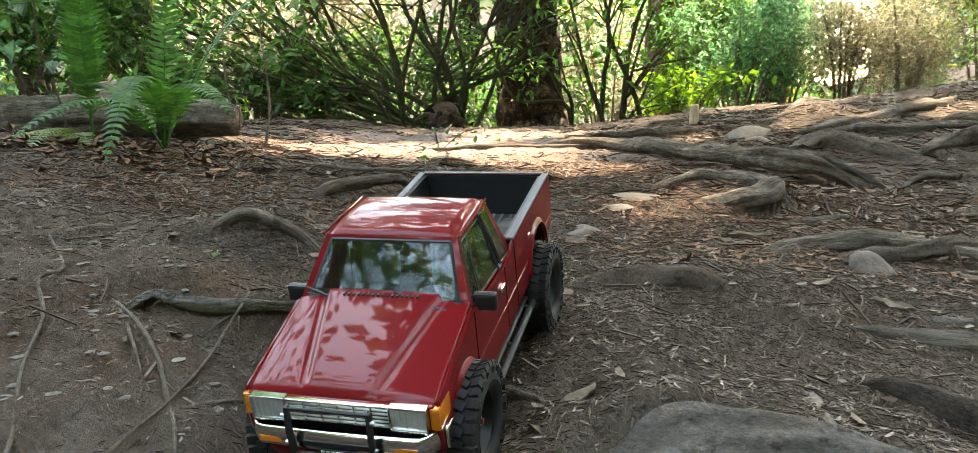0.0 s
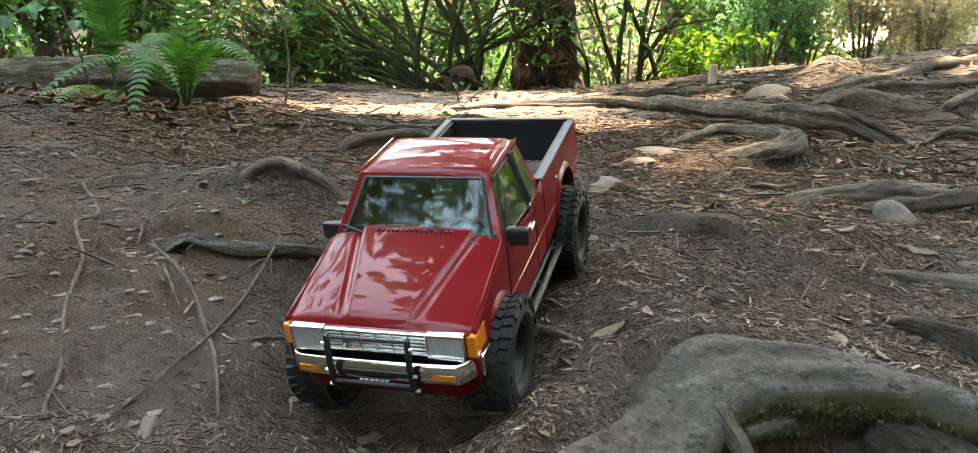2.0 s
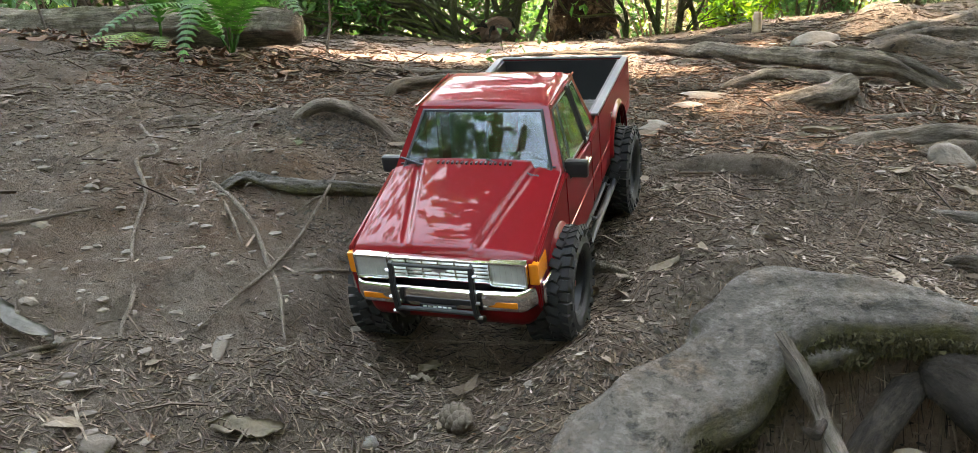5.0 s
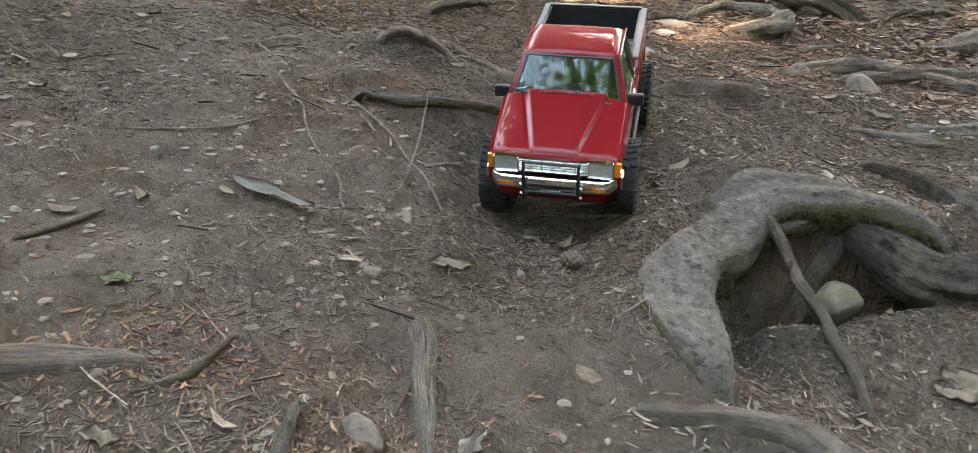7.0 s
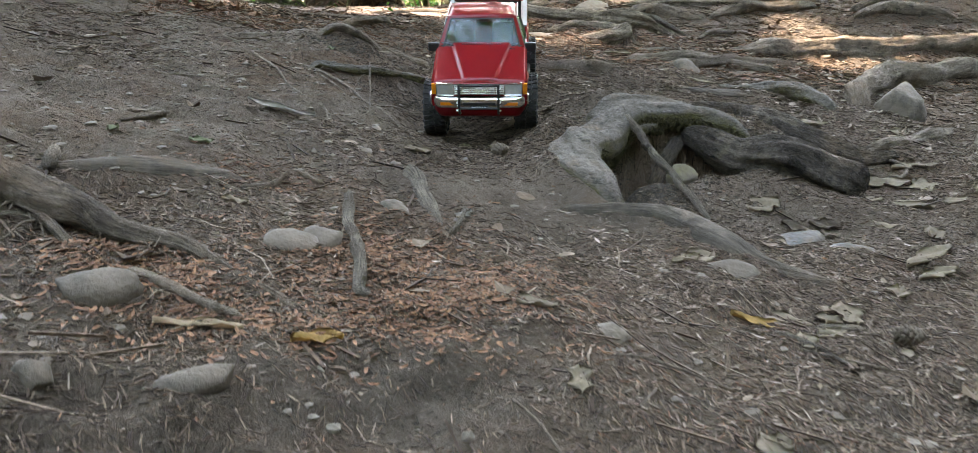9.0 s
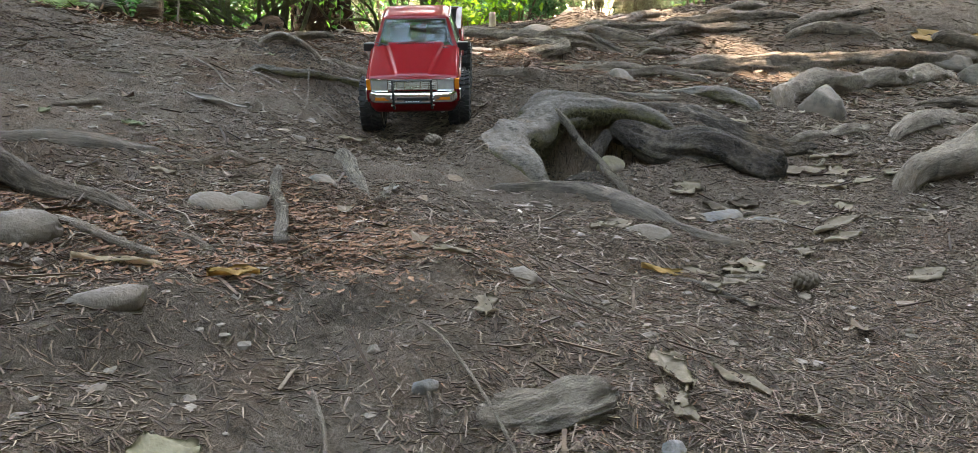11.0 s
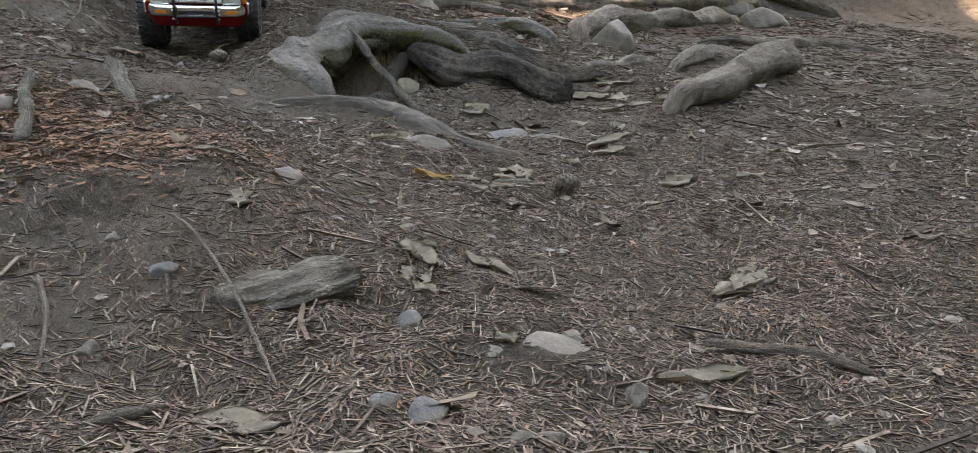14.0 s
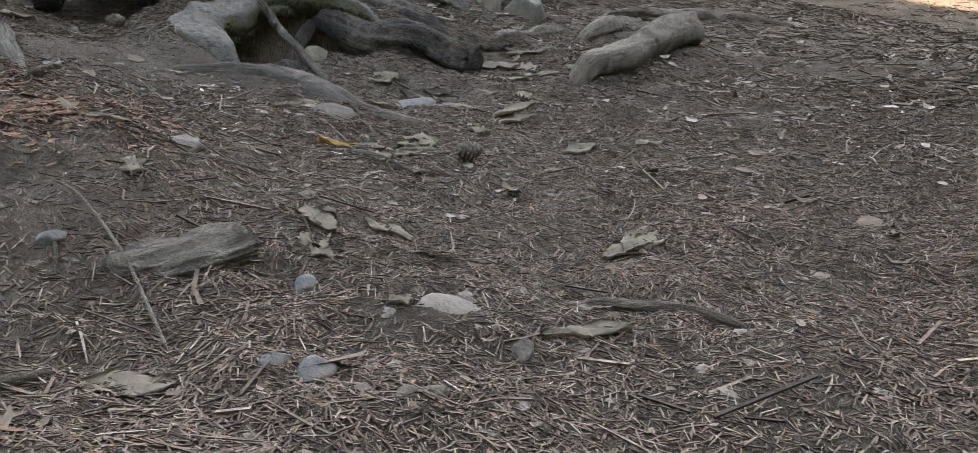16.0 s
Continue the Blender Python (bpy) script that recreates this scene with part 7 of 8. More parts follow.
fern(-0.67, 1.75, 1.0, [(-82, 0.64, 0.28, 1.25), (-50, 0.52, 0.48, 0.95), (-112, 0.46, 0.50, 1.0), (35, 0.54, 0.36, 0.35), (10, 0.58, 0.30, 0.22), (80, 0.55, 0.12, 0.1), (155, 0.40, 0.45, 0.7)],
     FERN_GREEN, "sword fern with drooping green fronds before a log", 3)
fern(-0.87, 1.85, 1.0, [(-90, 0.64, 0.04, 0.02), (-70, 0.52, 0.16, 0.12), (100, 0.60, 0.1, 0.1)],
     FERN_GREEN, "tall sword fern with upright fronds behind a shorter one", 4)
fern(-0.80, 1.66, 0.62, [(-120, 0.34, 0.75, 0.9), (-60, 0.30, 0.75, 0.9), (-90, 0.36, 0.7, 0.95)], FERN_PALE, "low yellowing fern at the foot of the green ones", 5)
fern(-0.66, 1.68, 0.45, [(-90, 0.30, 0.85, 0.9), (-40, 0.34, 0.85, 0.9), (-140, 0.32, 0.8, 0.9)], FERN_BROWN, "withered brown fern fronds on the ground", 6)


def leaf_cloud(count, place, size, aspect=0.55, flat=0.6, seed=1):
    """Corners and faces of many folded leaves, set by place(rng, n) -> x, y, z."""
    g = np.random.RandomState(seed)
    P = place(g, count)
    n = len(P)
    s = size * g.uniform(0.6, 1.4, n)
    a, tilt, roll = g.uniform(0, 6.283, n), g.normal(0, flat, n), g.normal(0, flat, n)
    d = np.stack([np.cos(a) * np.cos(tilt), np.sin(a) * np.cos(tilt), np.sin(tilt) - 0.25], -1)
    d /= np.linalg.norm(d, axis=1)[:, None]
    q = np.stack([-np.sin(a) * np.cos(roll), np.cos(a) * np.cos(roll), np.sin(roll)], -1)
    up = np.cross(d, q)
    hw = (s * aspect / 2)[:, None]
    L = s[:, None]
    V = np.stack([P, P + d * L * 0.4 + q * hw + up * hw * 0.5, P + d * L, P + d * L * 0.4 - q * hw + up * hw * 0.5, P + d * L * 0.45], 1)
    f = np.array([(0, 4, 1), (1, 4, 2), (0, 3, 4), (3, 2, 4)])
    F = (np.arange(n)[:, None, None] * 5 + f[None]).reshape(-1, 3)
    return V.reshape(-1, 3), F


def clumps(centres, radius):
    """Leaves gathered in clumps round the centres, uneven and with gaps."""
    C = np.array(centres, float)

    def place(g, n):
        k = g.randint(0, len(C), n)
        v = g.normal(0, 1, (n, 3)) * np.array([1, 1, 0.7]) * radius * g.uniform(0.3, 1.0, (n, 1))
        return C[k] + v
    return place


def sapling(x, y, h, n, label, leaf_size, mat, seed, bend=0.15):
    r = random.Random(seed)
    z = float(ground(x, y))
    s = new("sapling")
    s.location = (x, y, z)
    tagged(s, label, "sapling", group="saplings")
    pts = [(bend * u * u + 0.02 * math.sin(5 * u + seed), 0.05 * math.sin(3 * u + seed), h * u - 0.02 * (u == 0), 0.004 * (1 - 0.75 * u)) for u in (0, 0.25, 0.5, 0.75, 1)]
    st = tube("stem", pts, TWIG, step=0.03, sides=6)
    st.parent = s
    cs = []
    for k in range(n):
        u = r.uniform(0.35, 1)
        a = r.uniform(0, 6.28)
        l = 0.16 * (1.1 - 0.5 * u)
        base = (bend * u * u, 0.0, h * u)
        tip = (base[0] + l * math.cos(a), l * math.sin(a), base[2] + 0.05)
        b = tube("side_shoot", [(*base, 0.0015), ((base[0] + tip[0]) / 2, tip[1] / 2, base[2] + 0.04, 0.0012), (*tip, 0.0006)], TWIG, step=0.04, sides=5)
        b.parent = s
        cs += [tip, tuple((p + q) / 2 for p, q in zip(base, tip))]
    V, F = leaf_cloud(n * 9, clumps(cs, 0.045), leaf_size, 0.6, 0.5, seed)
    lv = np_mesh("leaves", V, F, mat)
    lv.parent = s


sapling(-1.25, 2.05, 0.55, 8, "slender sapling with pale green leaves by the log", 0.055, LEAF, 3)
sapling(-0.98, 1.88, 0.42, 4, "thin young shoot with few leaves", 0.04, LEAF_BLUE, 8, 0.05)
sapling(-0.60, 2.20, 0.42, 5, "thin dark-stemmed shoot with small leaves", 0.035, LEAF, 13, 0.06)
sapling(-1.55, 2.5, 0.85, 14, "leafy green sapling behind the log", 0.07, LEAF, 21)
sapling(-0.85, 2.75, 0.8, 12, "leafy green sapling behind the log", 0.06, LEAF, 34)
sapling(-2.1, 2.8, 1.0, 16, "leafy green sapling behind the log", 0.08, LEAF_BLUE, 55)
sapling(-0.09, 1.76, 0.035, 2, "tiny green seedling in the sunny patch", 0.018, LEAF, 5, 0.01)


def tree(x, y, r, h, label, mat, lean_x=0.0, furrow=0.10, sides=36, crown=None, seed=0):
    t = new("tree")
    z = float(ground(x, y)) - 0.05
    t.location = (x, y, z)
    tagged(t, label, "tree", group="trees of the wood")
    pts = [(lean_x * u * h, 0, h * u, r * (1.45 if u == 0 else 1.08 if u < 0.06 else 1 - 0.45 * u)) for u in (0, 0.05, 0.2, 0.5, 1)]
    k = tube("trunk", pts, mat, step=0.08, sides=sides, rough=0.10, ridges=furrow, seed=seed, blunt=True, flutes=26 if sides > 100 else 0)
    k.parent = t
    if crown:
        n, low, spread, size, leafmat = crown
        g = random.Random(seed + 2)
        cs = []
        for b in range(14):
            zz = g.uniform(low, h)
            a = g.uniform(0, 6.28)
            l = spread * (0.5 + 0.5 * g.random()) * (1.15 - 0.6 * zz / h)
            bx = lean_x * zz
            mid = (bx + 0.5 * l * math.cos(a), 0.5 * l * math.sin(a), zz + 0.12 * l)
            tip = (bx + l * math.cos(a), l * math.sin(a), zz - 0.05 * l)
            lb = tube("limb", [(bx, 0, zz, r * 0.16), (*mid, r * 0.10), (*tip, r * 0.03)], mat, step=0.15, sides=7)
            lb.parent = t
            for q in (0.35, 0.55, 0.75, 0.9, 1.0):
                cs.append((bx + q * l * math.cos(a), q * l * math.sin(a), zz + 0.1 * l * math.sin(3 * q)))
        V, F = leaf_cloud(n, clumps(cs, 0.35), size, 0.5, 0.6, seed + 9)
        c = np_mesh("crown", V, F, leafmat)
        c.parent = t


tree(0.40, 8.0, 0.32, 9, "massive old conifer with dark furrowed bark", TRUNK, 0.0, 0.05, 150, (9000, 3.6, 2.4, 0.22, LEAF_DARK), 1)
tree(-2.62, 6.3, 0.11, 7, "slim dark trunk among leaves", TRUNK, 0.0, 0.06, 20, (3500, 2.2, 2.2, 0.13, LEAF), 2)
tree(-4.1, 7.5, 0.16, 8, "dark straight trunk among leaves", TRUNK, 0.01, 0.06, 20, (3500, 2.5, 2.4, 0.14, LEAF), 3)
tree(-3.9, 6.4, 0.08, 7, "dark slender trunk among leaves", TRUNK, -0.02, 0.06, 18, (2500, 2.2, 2.0, 0.13, LEAF_BLUE), 4)
tree(-2.25, 7.6, 0.10, 7, "pale mossy trunk leaning over the undergrowth", BRANCH, 0.42, 0.05, 18, None, 5)
tree(1.75, 8.6, 0.17, 9, "red-barked cedar trunk lit by the sun", TRUNK_RED, 0.01, 0.08, 28, (3500, 5.2, 2.6, 0.15, LEAF_DARK), 6)
tree(3.1, 9.5, 0.15, 8, "leaning dark trunk among bright leaves", TRUNK, 0.12, 0.06, 20, (1200, 6.0, 1.4, 0.15, LEAF), 7)
tree(5.6, 9.0, 0.16, 8, "dark trunk in sunny foliage", TRUNK, 0.0, 0.06, 20, (1500, 3.4, 1.5, 0.15, LEAF_YELLOW), 8)
tree(-6.0, 1.0, 0.18, 9, "dark trunk beside the path", TRUNK, 0.0, 0.06, 20, (4000, 2.5, 2.8, 0.16, LEAF), 9)
tree(6.2, 2.0, 0.2, 9, "dark trunk beside the path", TRUNK, 0.0, 0.06, 20, (4000, 2.5, 2.8, 0.16, LEAF), 10)
tree(-2.5, -6.5, 0.2, 9, "dark trunk behind the slope", TRUNK, 0.0, 0.06, 20, (4000, 2.8, 2.8, 0.16, LEAF), 11)
tree(3.0, -6.0, 0.2, 9, "dark trunk behind the slope", TRUNK, 0.0, 0.06, 20, (4000, 2.8, 2.8, 0.16, LEAF), 12)


def mossy_shrub(x, y, stems, label, seed, reach=1.0):
    """Many arching mossy stems from one foot, forking as they rise."""
    r = random.Random(seed)
    s = new("shrub")
    s.location = (x, y, float(ground(x, y)) - 0.03)
    tagged(s, label, "shrub")
    tips = []
    for az, out, h, rad in stems:
        rad *= 0.72
        ca, sa = math.cos(radians(az)), math.sin(radians(az))
        w = lambda: r.uniform(-0.09, 0.09)
        b0 = r.uniform(-0.22, 0.22)
        pts = [(b0 + 0.08 * ca, 0.05 * sa, 0, rad * 1.1), (b0 * 0.6 + 0.25 * out * ca + w(), 0.25 * out * sa, 0.16 * h + abs(w()), rad), (0.55 * out * ca + w(), 0.55 * out * sa + w(), 0.40 * h + w(), rad * 0.8),
               (0.8 * out * ca + w(), 0.8 * out * sa + w(), 0.70 * h + w(), rad * 0.6), (out * ca, out * sa, h, rad * 0.35)]
        st = tube("stem", pts, BRANCH, step=0.06, sides=9, rough=0.2, seed=seed + az * 0.01)
        st.parent = s
        for _ in range(6):
            i = r.choice((1, 2, 3))
            b = pts[i]
            a2 = radians(az) + r.uniform(-1.1, 1.1)
            l = reach * r.uniform(0.4, 0.9)
            rise = r.uniform(0.05, 0.6)
            q = [(*b[:3], b[3] * 0.5), (b[0] + 0.5 * l * math.cos(a2), b[1] + 0.5 * l * math.sin(a2), b[2] + rise * 0.6, b[3] * 0.36), (b[0] + l * math.cos(a2), b[1] + l * math.sin(a2), b[2] + rise, b[3] * 0.16)]
            bo = tube("branch", q, BRANCH, step=0.06, sides=7, rough=0.2, seed=r.random() * 5)
            bo.parent = s
            tips.append(q[2][:3])
        tips.append(pts[4][:3])
    V, F = leaf_cloud(len(tips) * 9, clumps(tips, 0.16), 0.07, 0.45, 0.6, seed)
    lv = np_mesh("leaves", V, F, LEAF)
    lv.parent = s


LEFT = [(178, 1.75, 0.12, 0.026), (172, 1.7, 0.30, 0.020), (186, 1.8, 0.22, 0.018), (168, 1.6, 0.45, 0.022), (176, 1.9, 0.52, 0.018), (164, 1.6, 0.66, 0.020), (182, 1.7, 0.70, 0.018), (158, 1.5, 0.85, 0.022),
        (170, 1.6, 0.95, 0.018), (188, 1.4, 0.50, 0.016), (152, 1.3, 1.1, 0.022), (176, 1.4, 1.2, 0.017), (145, 1.1, 1.35, 0.022), (162, 1.2, 1.4, 0.018), (130, 0.8, 1.6, 0.022), (195, 1.1, 1.0, 0.017)]
UP = [(110, 0.45, 1.7, 0.022), (95, 0.3, 1.8, 0.018), (70, 0.35, 1.7, 0.020), (40, 0.45, 1.6, 0.018), (15, 0.6, 1.5, 0.020), (0, 0.8, 1.3, 0.016), (-40, 0.3, 1.6, 0.016), (200, 0.5, 1.5, 0.018), (60, 0.15, 1.9, 0.018), (10, 0.9, 0.9, 0.016)]
mossy_shrub(-0.36, 4.5, LEFT + UP, "spreading shrub with many arching mossy stems", 3)
mossy_shrub(0.72, 5.0, [(20, 0.30, 0.9, 0.026), (60, 0.3, 1.5, 0.022), (100, 0.3, 1.6, 0.020), (150, 0.5, 1.3, 0.018), (175, 0.9, 0.7, 0.016), (5, 0.25, 0.30, 0.014), (165, 0.6, 1.0, 0.014)],
            "bare shrub with dark mossy branches", 12, 0.5)
# torn root plate at the shrub's foot
torn = new("tree_stump")
torn.location = (-0.24, 4.34, float(ground(-0.24, 4.34)))
tagged(torn, "torn reddish stump with splayed roots at the shrub's foot", "stump")
tube("core", [(-0.06, 0, 0.0, 0.05), (0.0, 0, 0.06, 0.055), (0.05, 0, 0.03, 0.035)], TRUNK_RED, step=0.01, rough=0.6, ridges=0.2, sides=26, flutes=9).parent = torn
spin = random.Random(8)
for k in range(16):
    a, l = radians(20 + 20 * k), spin.uniform(0.10, 0.20)
    hgt = spin.uniform(0.01, 0.12)
    tube("root_spur", [(0.02 * math.cos(a), 0.02 * math.sin(a), 0.05, 0.014), (0.55 * l * math.cos(a), 0.4 * l * math.sin(a), 0.04 + hgt * 0.7, 0.010), (l * math.cos(a), 0.6 * l * math.sin(a), hgt * spin.uniform(0.2, 1.2), 0.003)],
         TRUNK_RED if k % 2 else TRUNK, step=0.015, sides=8, rough=0.3, seed=k * 0.7).parent = torn
tagged(tube("tree_stump", [(0.765, 3.06, 0.19, 0.016), (0.765, 3.06, 0.23, 0.015), (0.767, 3.06, 0.262, 0.014)], SAWN, step=0.01, sides=10, blunt=True), "small cut stump on the crest", "stump")


def bush(x, y, z, spread, height, count, size, mat, label, seed, loose=0.22):
    g = random.Random(seed)
    base = float(ground(x, y))
    b = new("bush")
    b.location = (x, y, base)
    tagged(b, label, "bush", group="bushes of the wood")
    cs = []
    for k in range(10):
        a, l, hh = g.uniform(0, 6.28), spread * g.uniform(0.3, 1.0), height * g.uniform(0.35, 1.0)
        tip = (l * math.cos(a), l * math.sin(a) * 0.7, z + hh)
        st = tube("stem", [(0.05 * math.cos(a), 0.05 * math.sin(a), -0.03, 0.014), (0.5 * tip[0], 0.5 * tip[1], tip[2] * 0.6, 0.010), (*tip, 0.004)], TWIG, step=0.1, sides=6)
        st.parent = b
        cs += [tip, (0.8 * tip[0], 0.8 * tip[1], tip[2] * 0.8), (0.6 * tip[0], 0.6 * tip[1], tip[2] * 0.62), (tip[0] * 0.9 + g.uniform(-0.2, 0.2), tip[1] + g.uniform(-0.2, 0.2), tip[2] * 0.9)]
    V, F = leaf_cloud(count, clumps(cs, spread * loose), size, 0.5, 0.6, seed)
    lv = np_mesh("leaves", V, F, mat)
    lv.parent = b


bush(1.95, 6.6, 0.0, 0.55, 1.1, 4200, 0.050, LEAF_BLUE, "blue-green leafy bush in backlight", 1)
bush(2.55, 7.4, 0.2, 0.50, 1.3, 4200, 0.055, LEAF_BLUE, "blue-green leafy bush in backlight", 2)
bush(1.85, 7.9, 0.2, 0.70, 1.5, 4200, 0.060, LEAF, "bright green leafy bush in backlight", 3)
bush(1.40, 6.0, 0.0, 0.34, 0.45, 700, 0.07, LEAF_LIME, "low lime-green bush behind the crest", 4)
bush(2.72, 6.5, 0.0, 0.42, 1.0, 13000, 0.026, LEAF_PINK, "hazy grey-pink bush of dry fine twigs", 5, 0.5)
bush(3.22, 6.6, 0.0, 0.45, 1.1, 13000, 0.026, LEAF_PINK, "hazy grey-pink bush of dry fine twigs", 15, 0.5)
bush(-0.75, 6.4, 0.0, 0.9, 1.0, 3600, 0.06, LEAF, "green thicket behind the arching shrub", 16)
bush(4.25, 7.2, 0.45, 0.7, 1.7, 2600, 0.07, LEAF_YELLOW, "yellow-green mossy bush at the sunny edge", 6)
bush(-2.3, 4.4, 0.0, 0.9, 0.9, 2400, 0.075, LEAF, "leafy green undergrowth behind the log", 7)
bush(-3.4, 4.8, 0.0, 1.0, 1.2, 2600, 0.08, LEAF_BLUE, "leafy green undergrowth behind the log", 8)
bush(-1.3, 4.6, 0.0, 0.6, 0.45, 1500, 0.06, LEAF, "low green leafy undergrowth", 9)
bush(-1.6, 7.6, 0.3, 1.4, 2.2, 3600, 0.09, LEAF_PINK, "sunlit dry brownish thicket", 10)
bush(0.2, 10.5, 0.0, 1.8, 1.5, 2500, 0.1, LEAF, "green thicket behind the great trunk", 11)
bush(1.3, 9.6, 0.2, 0.8, 1.9, 1800, 0.08, LEAF_PINK, "dry pinkish twigs round the cedar", 12)


# --- far woods and canopy, past counting ---
def ring_place(g, n):
    a = g.uniform(0, 6.283, n)
    r = g.uniform(11, 19, n)
    x, y = r * np.cos(a), r * np.sin(a)
    z = g.rand(n) ** 1.3 * np.where(y > 0, 6.0, 9)
    k = wave(a * 3.0, z, 0.9) + 0.5 * wave(a * 9, z * 2, 0.7) > -0.30 + 0.07 * (z - 2)
    k &= (np.abs(np.degrees(a) - 67.5) > 3.2) | (g.rand(n) < 0.35)
    return np.stack([x, y, z], -1)[k]


for i, (m, s, c) in enumerate(((LEAF, 0.26, 44000), (LEAF_BLUE, 0.3, 26000), (LEAF_DARK, 0.3, 22000), (LEAF_YELLOW, 0.26, 14000), (LEAF_PINK, 0.22, 14000))):
    V, F = leaf_cloud(c, ring_place, s, 0.6, 0.6, 40 + i)
    tagged(np_mesh("far_woods", V, F, m), "distant leafy woodland in backlight", "woods", kind="stuff")
for i in range(26):
    a = i / 26 * 6.283 + 0.1 * math.sin(i * 3.3)
    rr = 12.5 + 4 * (0.5 + 0.5 * math.sin(i * 5.1))
    tree(rr * math.cos(a), rr * math.sin(a), 0.16 + 0.08 * math.sin(i * 2.2), 10, "distant dark trunk in the woods", TRUNK, 0.02 * math.sin(i), 0.05, 12, None, 60 + i)

# far foliage that closes the view between the trunks, uneven like the edge of a wood
n = 180
ang = np.arange(n) / n * 6.283
V = []
# rows above the view are added to hold back low skylight
for z, push in ((-3.0, 0.0), (0.5, 0.0), (3.0, 0.4), (9.0, 1.0), (16.0, 1.6), (25.0, 2.4)):
    r = 27 + push + 1.2 * wave(ang * 5, z + 0 * ang, 0.8)
    z = np.where(np.abs(np.degrees(ang) - 67.5) < 3.5, np.minimum(z, 0.9), z)
    z = np.where(np.abs(ang - 4.28) < 0.27, np.minimum(z, 4.5), np.where(np.sin(ang) > 0.3, 0.45 * z, z))
    V.append(np.stack([r * np.cos(ang), r * np.sin(ang), z + 0.6 * wave(ang * 9, z + 3 + 0 * ang, 0.5)], -1))
V = np.concatenate(V)
k, j = np.meshgrid(np.arange(5), np.arange(n), indexing="ij")
F = np.stack([k * n + j, k * n + (j + 1) % n, (k + 1) * n + (j + 1) % n, (k + 1) * n + j], -1).reshape(-1, 4)
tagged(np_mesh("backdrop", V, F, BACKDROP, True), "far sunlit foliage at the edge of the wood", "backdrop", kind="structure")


# leaves behind the slope are never in view; added to cut low side light
def back_place(g, n):
    a = g.uniform(math.pi * 0.92, math.pi * 2.08, n)
    r = g.uniform(7.5, 13, n)
    z = g.rand(n) * 9
    # a lane left open so that sky reaches the windscreen's reflection
    k = (np.abs(a - 4.28) > 0.27) | (wave(a * 16, z, 1.0) > -0.8 + 0.36 * np.minimum(z, 5.0))
    return np.stack([r * np.cos(a), r * np.sin(a) * 0.9, z], -1)[k]


V, F = leaf_cloud(16000, back_place, 0.6, 0.6, 0.6, 48)
tagged(np_mesh("far_woods", V, F, LEAF_DARK), "unseen leafy mass behind the slope, holding back low skylight", "woods", kind="stuff")

# gaps in the crowns through which sun reaches the floor: x, y, reach along x, along y
GAPS = [(0.2, 3.2, 0.25, 0.3), (1.55, 3.5, 0.4, 0.08), (-0.9, 3.1, 0.4, 0.3), (-0.20, 2.25, 0.50, 0.55), (0.08, 1.98, 0.2, 0.14), (0.31, 1.88, 0.16, 0.12), (0.40, 1.55, 0.12, 0.05), (1.36, 2.72, 0.5, 0.07), (0.7, 2.55, 0.2, 0.05), (-0.2, 3.9, 0.7, 0.5), (1.9, 1.85, 0.2, 0.04),
        (1.5, 1.15, 0.10, 0.03), (0.92, 1.18, 0.06, 0.02), (1.9, 2.9, 0.4, 0.06), (0.78, 0.86, 0.05, 0.02), (1.17, 0.74, 0.12, 0.04), (1.05, 1.26, 0.06, 0.02), (2.03, 1.66, 0.2, 0.04), (1.45, 0.60, 0.12, 0.03), (0.30, 1.30, 0.10, 0.04)]


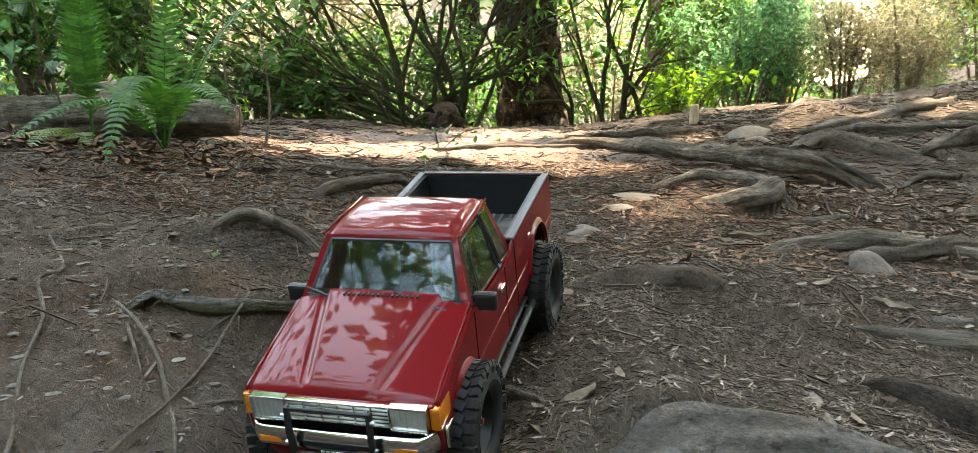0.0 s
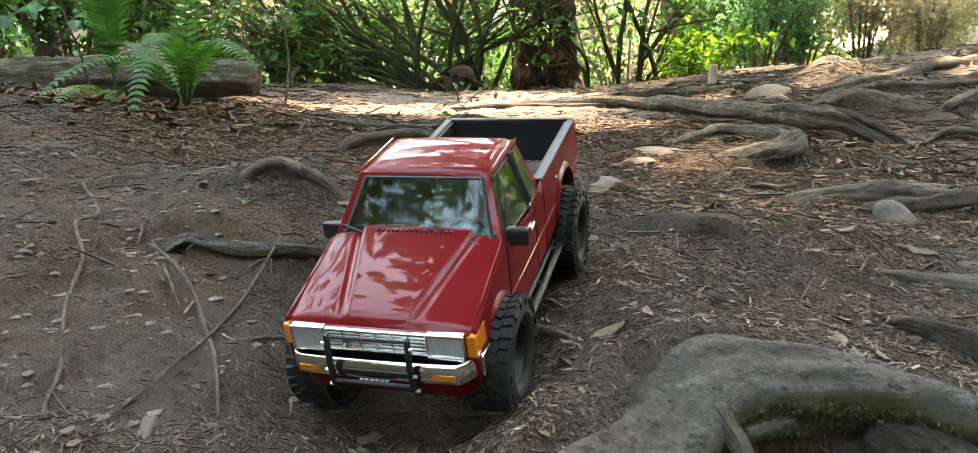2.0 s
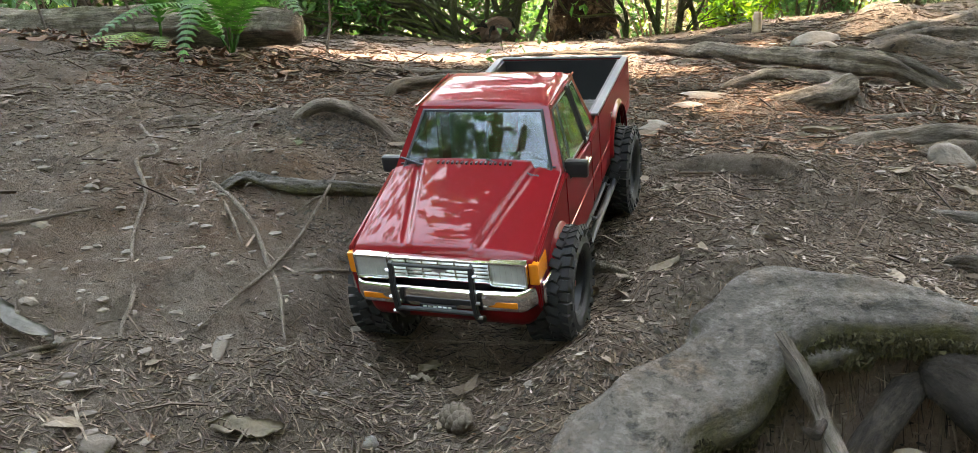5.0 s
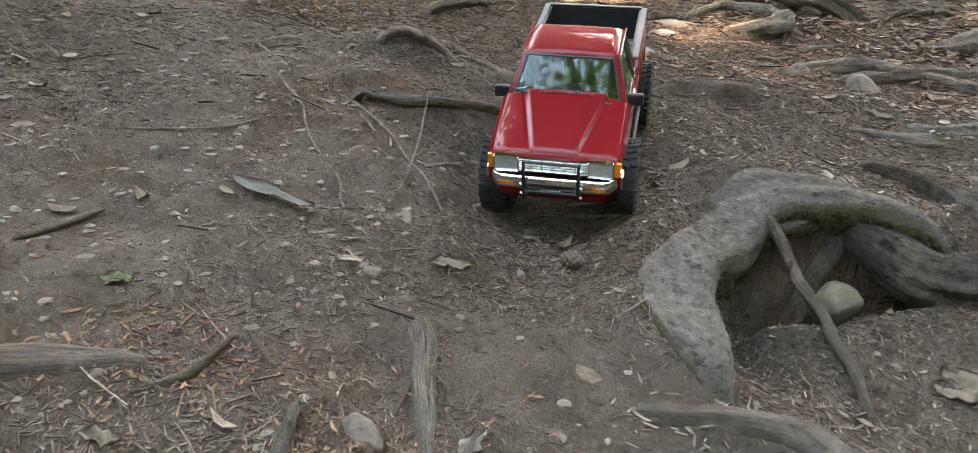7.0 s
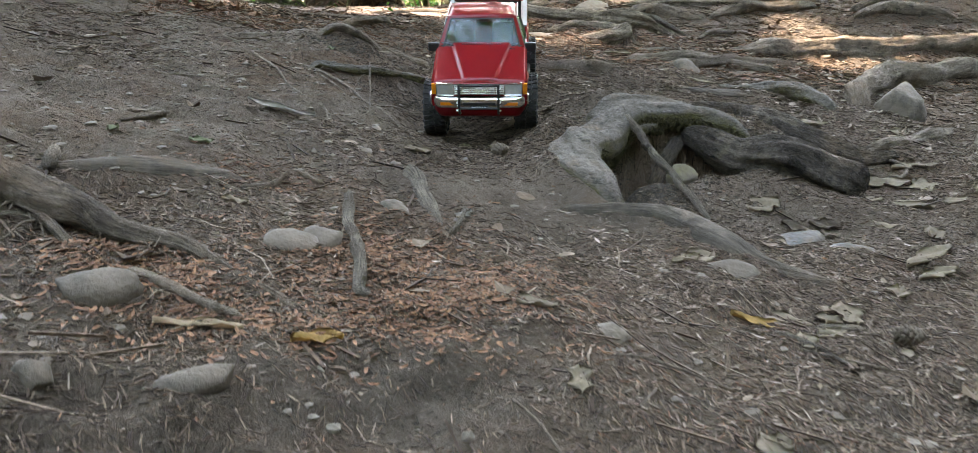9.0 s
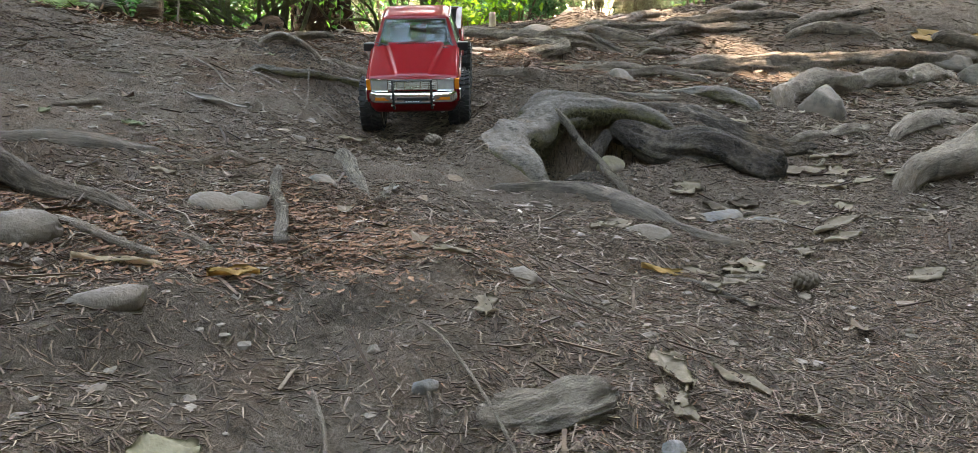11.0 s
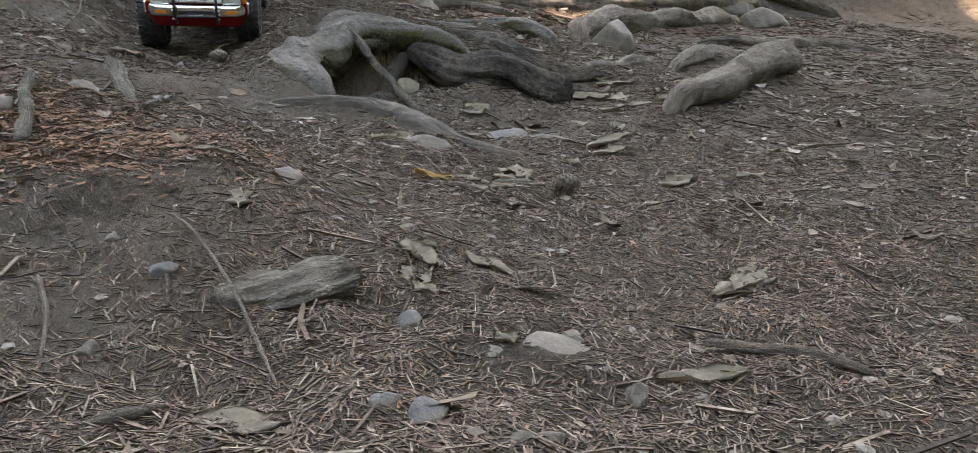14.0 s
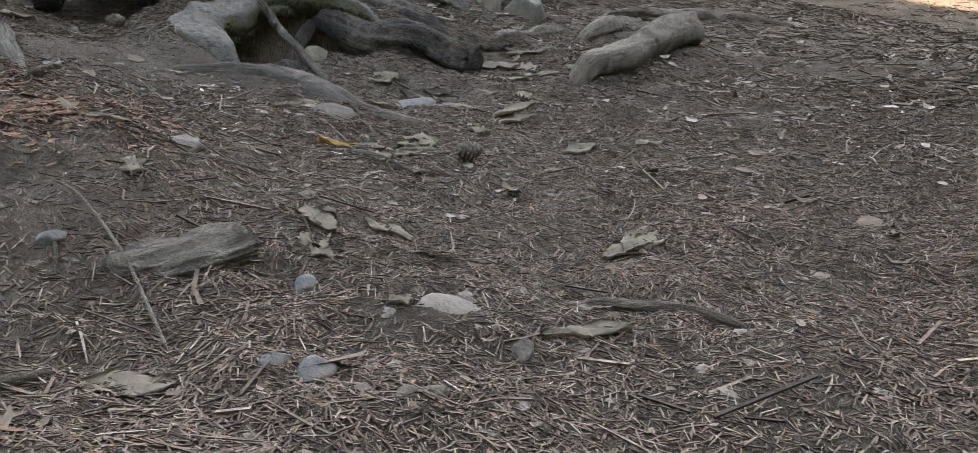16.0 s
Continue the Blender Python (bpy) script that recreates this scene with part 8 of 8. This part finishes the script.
def leaf_roof(step, low, high, box, jitter):
    """Leaves set closely, each on the way from a floor place towards the sun, none before a gap."""
    def place(g, n):
        u, v = np.meshgrid(np.arange(box[0], box[1], step), np.arange(box[2], box[3], step))
        x, y = u.ravel() + g.uniform(-jitter, jitter, u.size), v.ravel() + g.uniform(-jitter, jitter, u.size)
        ok = np.ones(len(x), bool)
        for a, b, p, q in GAPS:
            ok &= ((x - a) / (p + 0.10)) ** 2 + ((y - b) / (q + 0.10)) ** 2 > 1
        # thinner crowns over the upper slope let dapples through
        thin = np.clip(soft(y, 1.0, 1.7) * (1 - 0.55 * soft(x, 0.6, 1.3) - 0.08 * soft(x, 1.3, 2.0)) + 0.42 * soft(x, 0.8, 1.4) * soft(y, 0.3, 0.9) * (1 - 0.5 * soft(x, 1.5, 2.1)), 0, 1)
        ok &= wave(x + 2.2, y, 0.30) + 0.35 * wave(x, y + 1, 0.15) < 1.4 - 1.2 * thin
        # crowns stand apart over the lower slope: open sky between them
        ok &= ~((y < -1.9 + 0.25 * wave(x, y, 0.9)) & (wave(x + 7, y, 0.75) + 0.4 * wave(x, y + 4, 0.3) > 0.0))
        # the close crowns end in an uneven edge; beyond it the light falls through in flecks
        away = np.maximum(np.abs(x - 0.5) / 3.9, np.abs(y - 1.1) / 3.6) + 0.16 * wave(x, y, 0.8) + 0.10 * wave(x + 5, y, 0.3)
        ok &= (away < 0.92) | (wave(x, y, 0.5) + 0.4 * wave(x, y, 0.2) < (0.42 if step > 0.1 else -0.35))
        z = g.uniform(low, high, len(x))
        k = (z - 0.1) / SUN_DIR.z
        X, Y = x + SUN_DIR.x * k, y + SUN_DIR.y * k
        # the crowns end beyond the crest, where the path lies in the sun
        ok &= ~((y > 3.5 + 0.3 * wave(x, y, 0.7)) & (wave(x + 3, y, 0.6) > -0.4))
        # holes added at the sides for more top light, and a lane the windscreen mirrors
        side = np.where(x < 0, 0.35, -0.25)
        ok &= ~(((x < -2.3 + 0.3 * wave(y, x, 0.7)) | (x > 3.5 + 0.3 * wave(y, x, 0.7))) & (wave(x + 7, y, 0.75) + 0.4 * wave(x, y + 4, 0.3) > side))
        ok &= ~((np.abs(np.arctan2(Y - 0.7, X) + 2.0) < 0.27) & (np.hypot(X, Y) > 2.5) & (wave(X, Y, 0.8) > -0.6))
        return np.stack([X, Y, z], -1)[ok]
    return place


for i, (m, step, low, high, around) in enumerate(((CANOPY, 0.085, 4.6, 5.2, (-3.0, 4.0, -3.0, 4.8)), (CANOPY, 0.085, 5.2, 5.9, (-3.0, 4.0, -3.0, 4.8)), (CANOPY, 0.16, 5.0, 7.5, (-9, 9, -9, 5.2)))):
    V, F = leaf_cloud(1, leaf_roof(step, low, high, around, 0.03), 0.29, 0.68, 0.25, 80 + i)
    tagged(np_mesh("canopy_leaves", V, F, m), "leafy canopy overhead with gaps of sky", "canopy", kind="stuff")
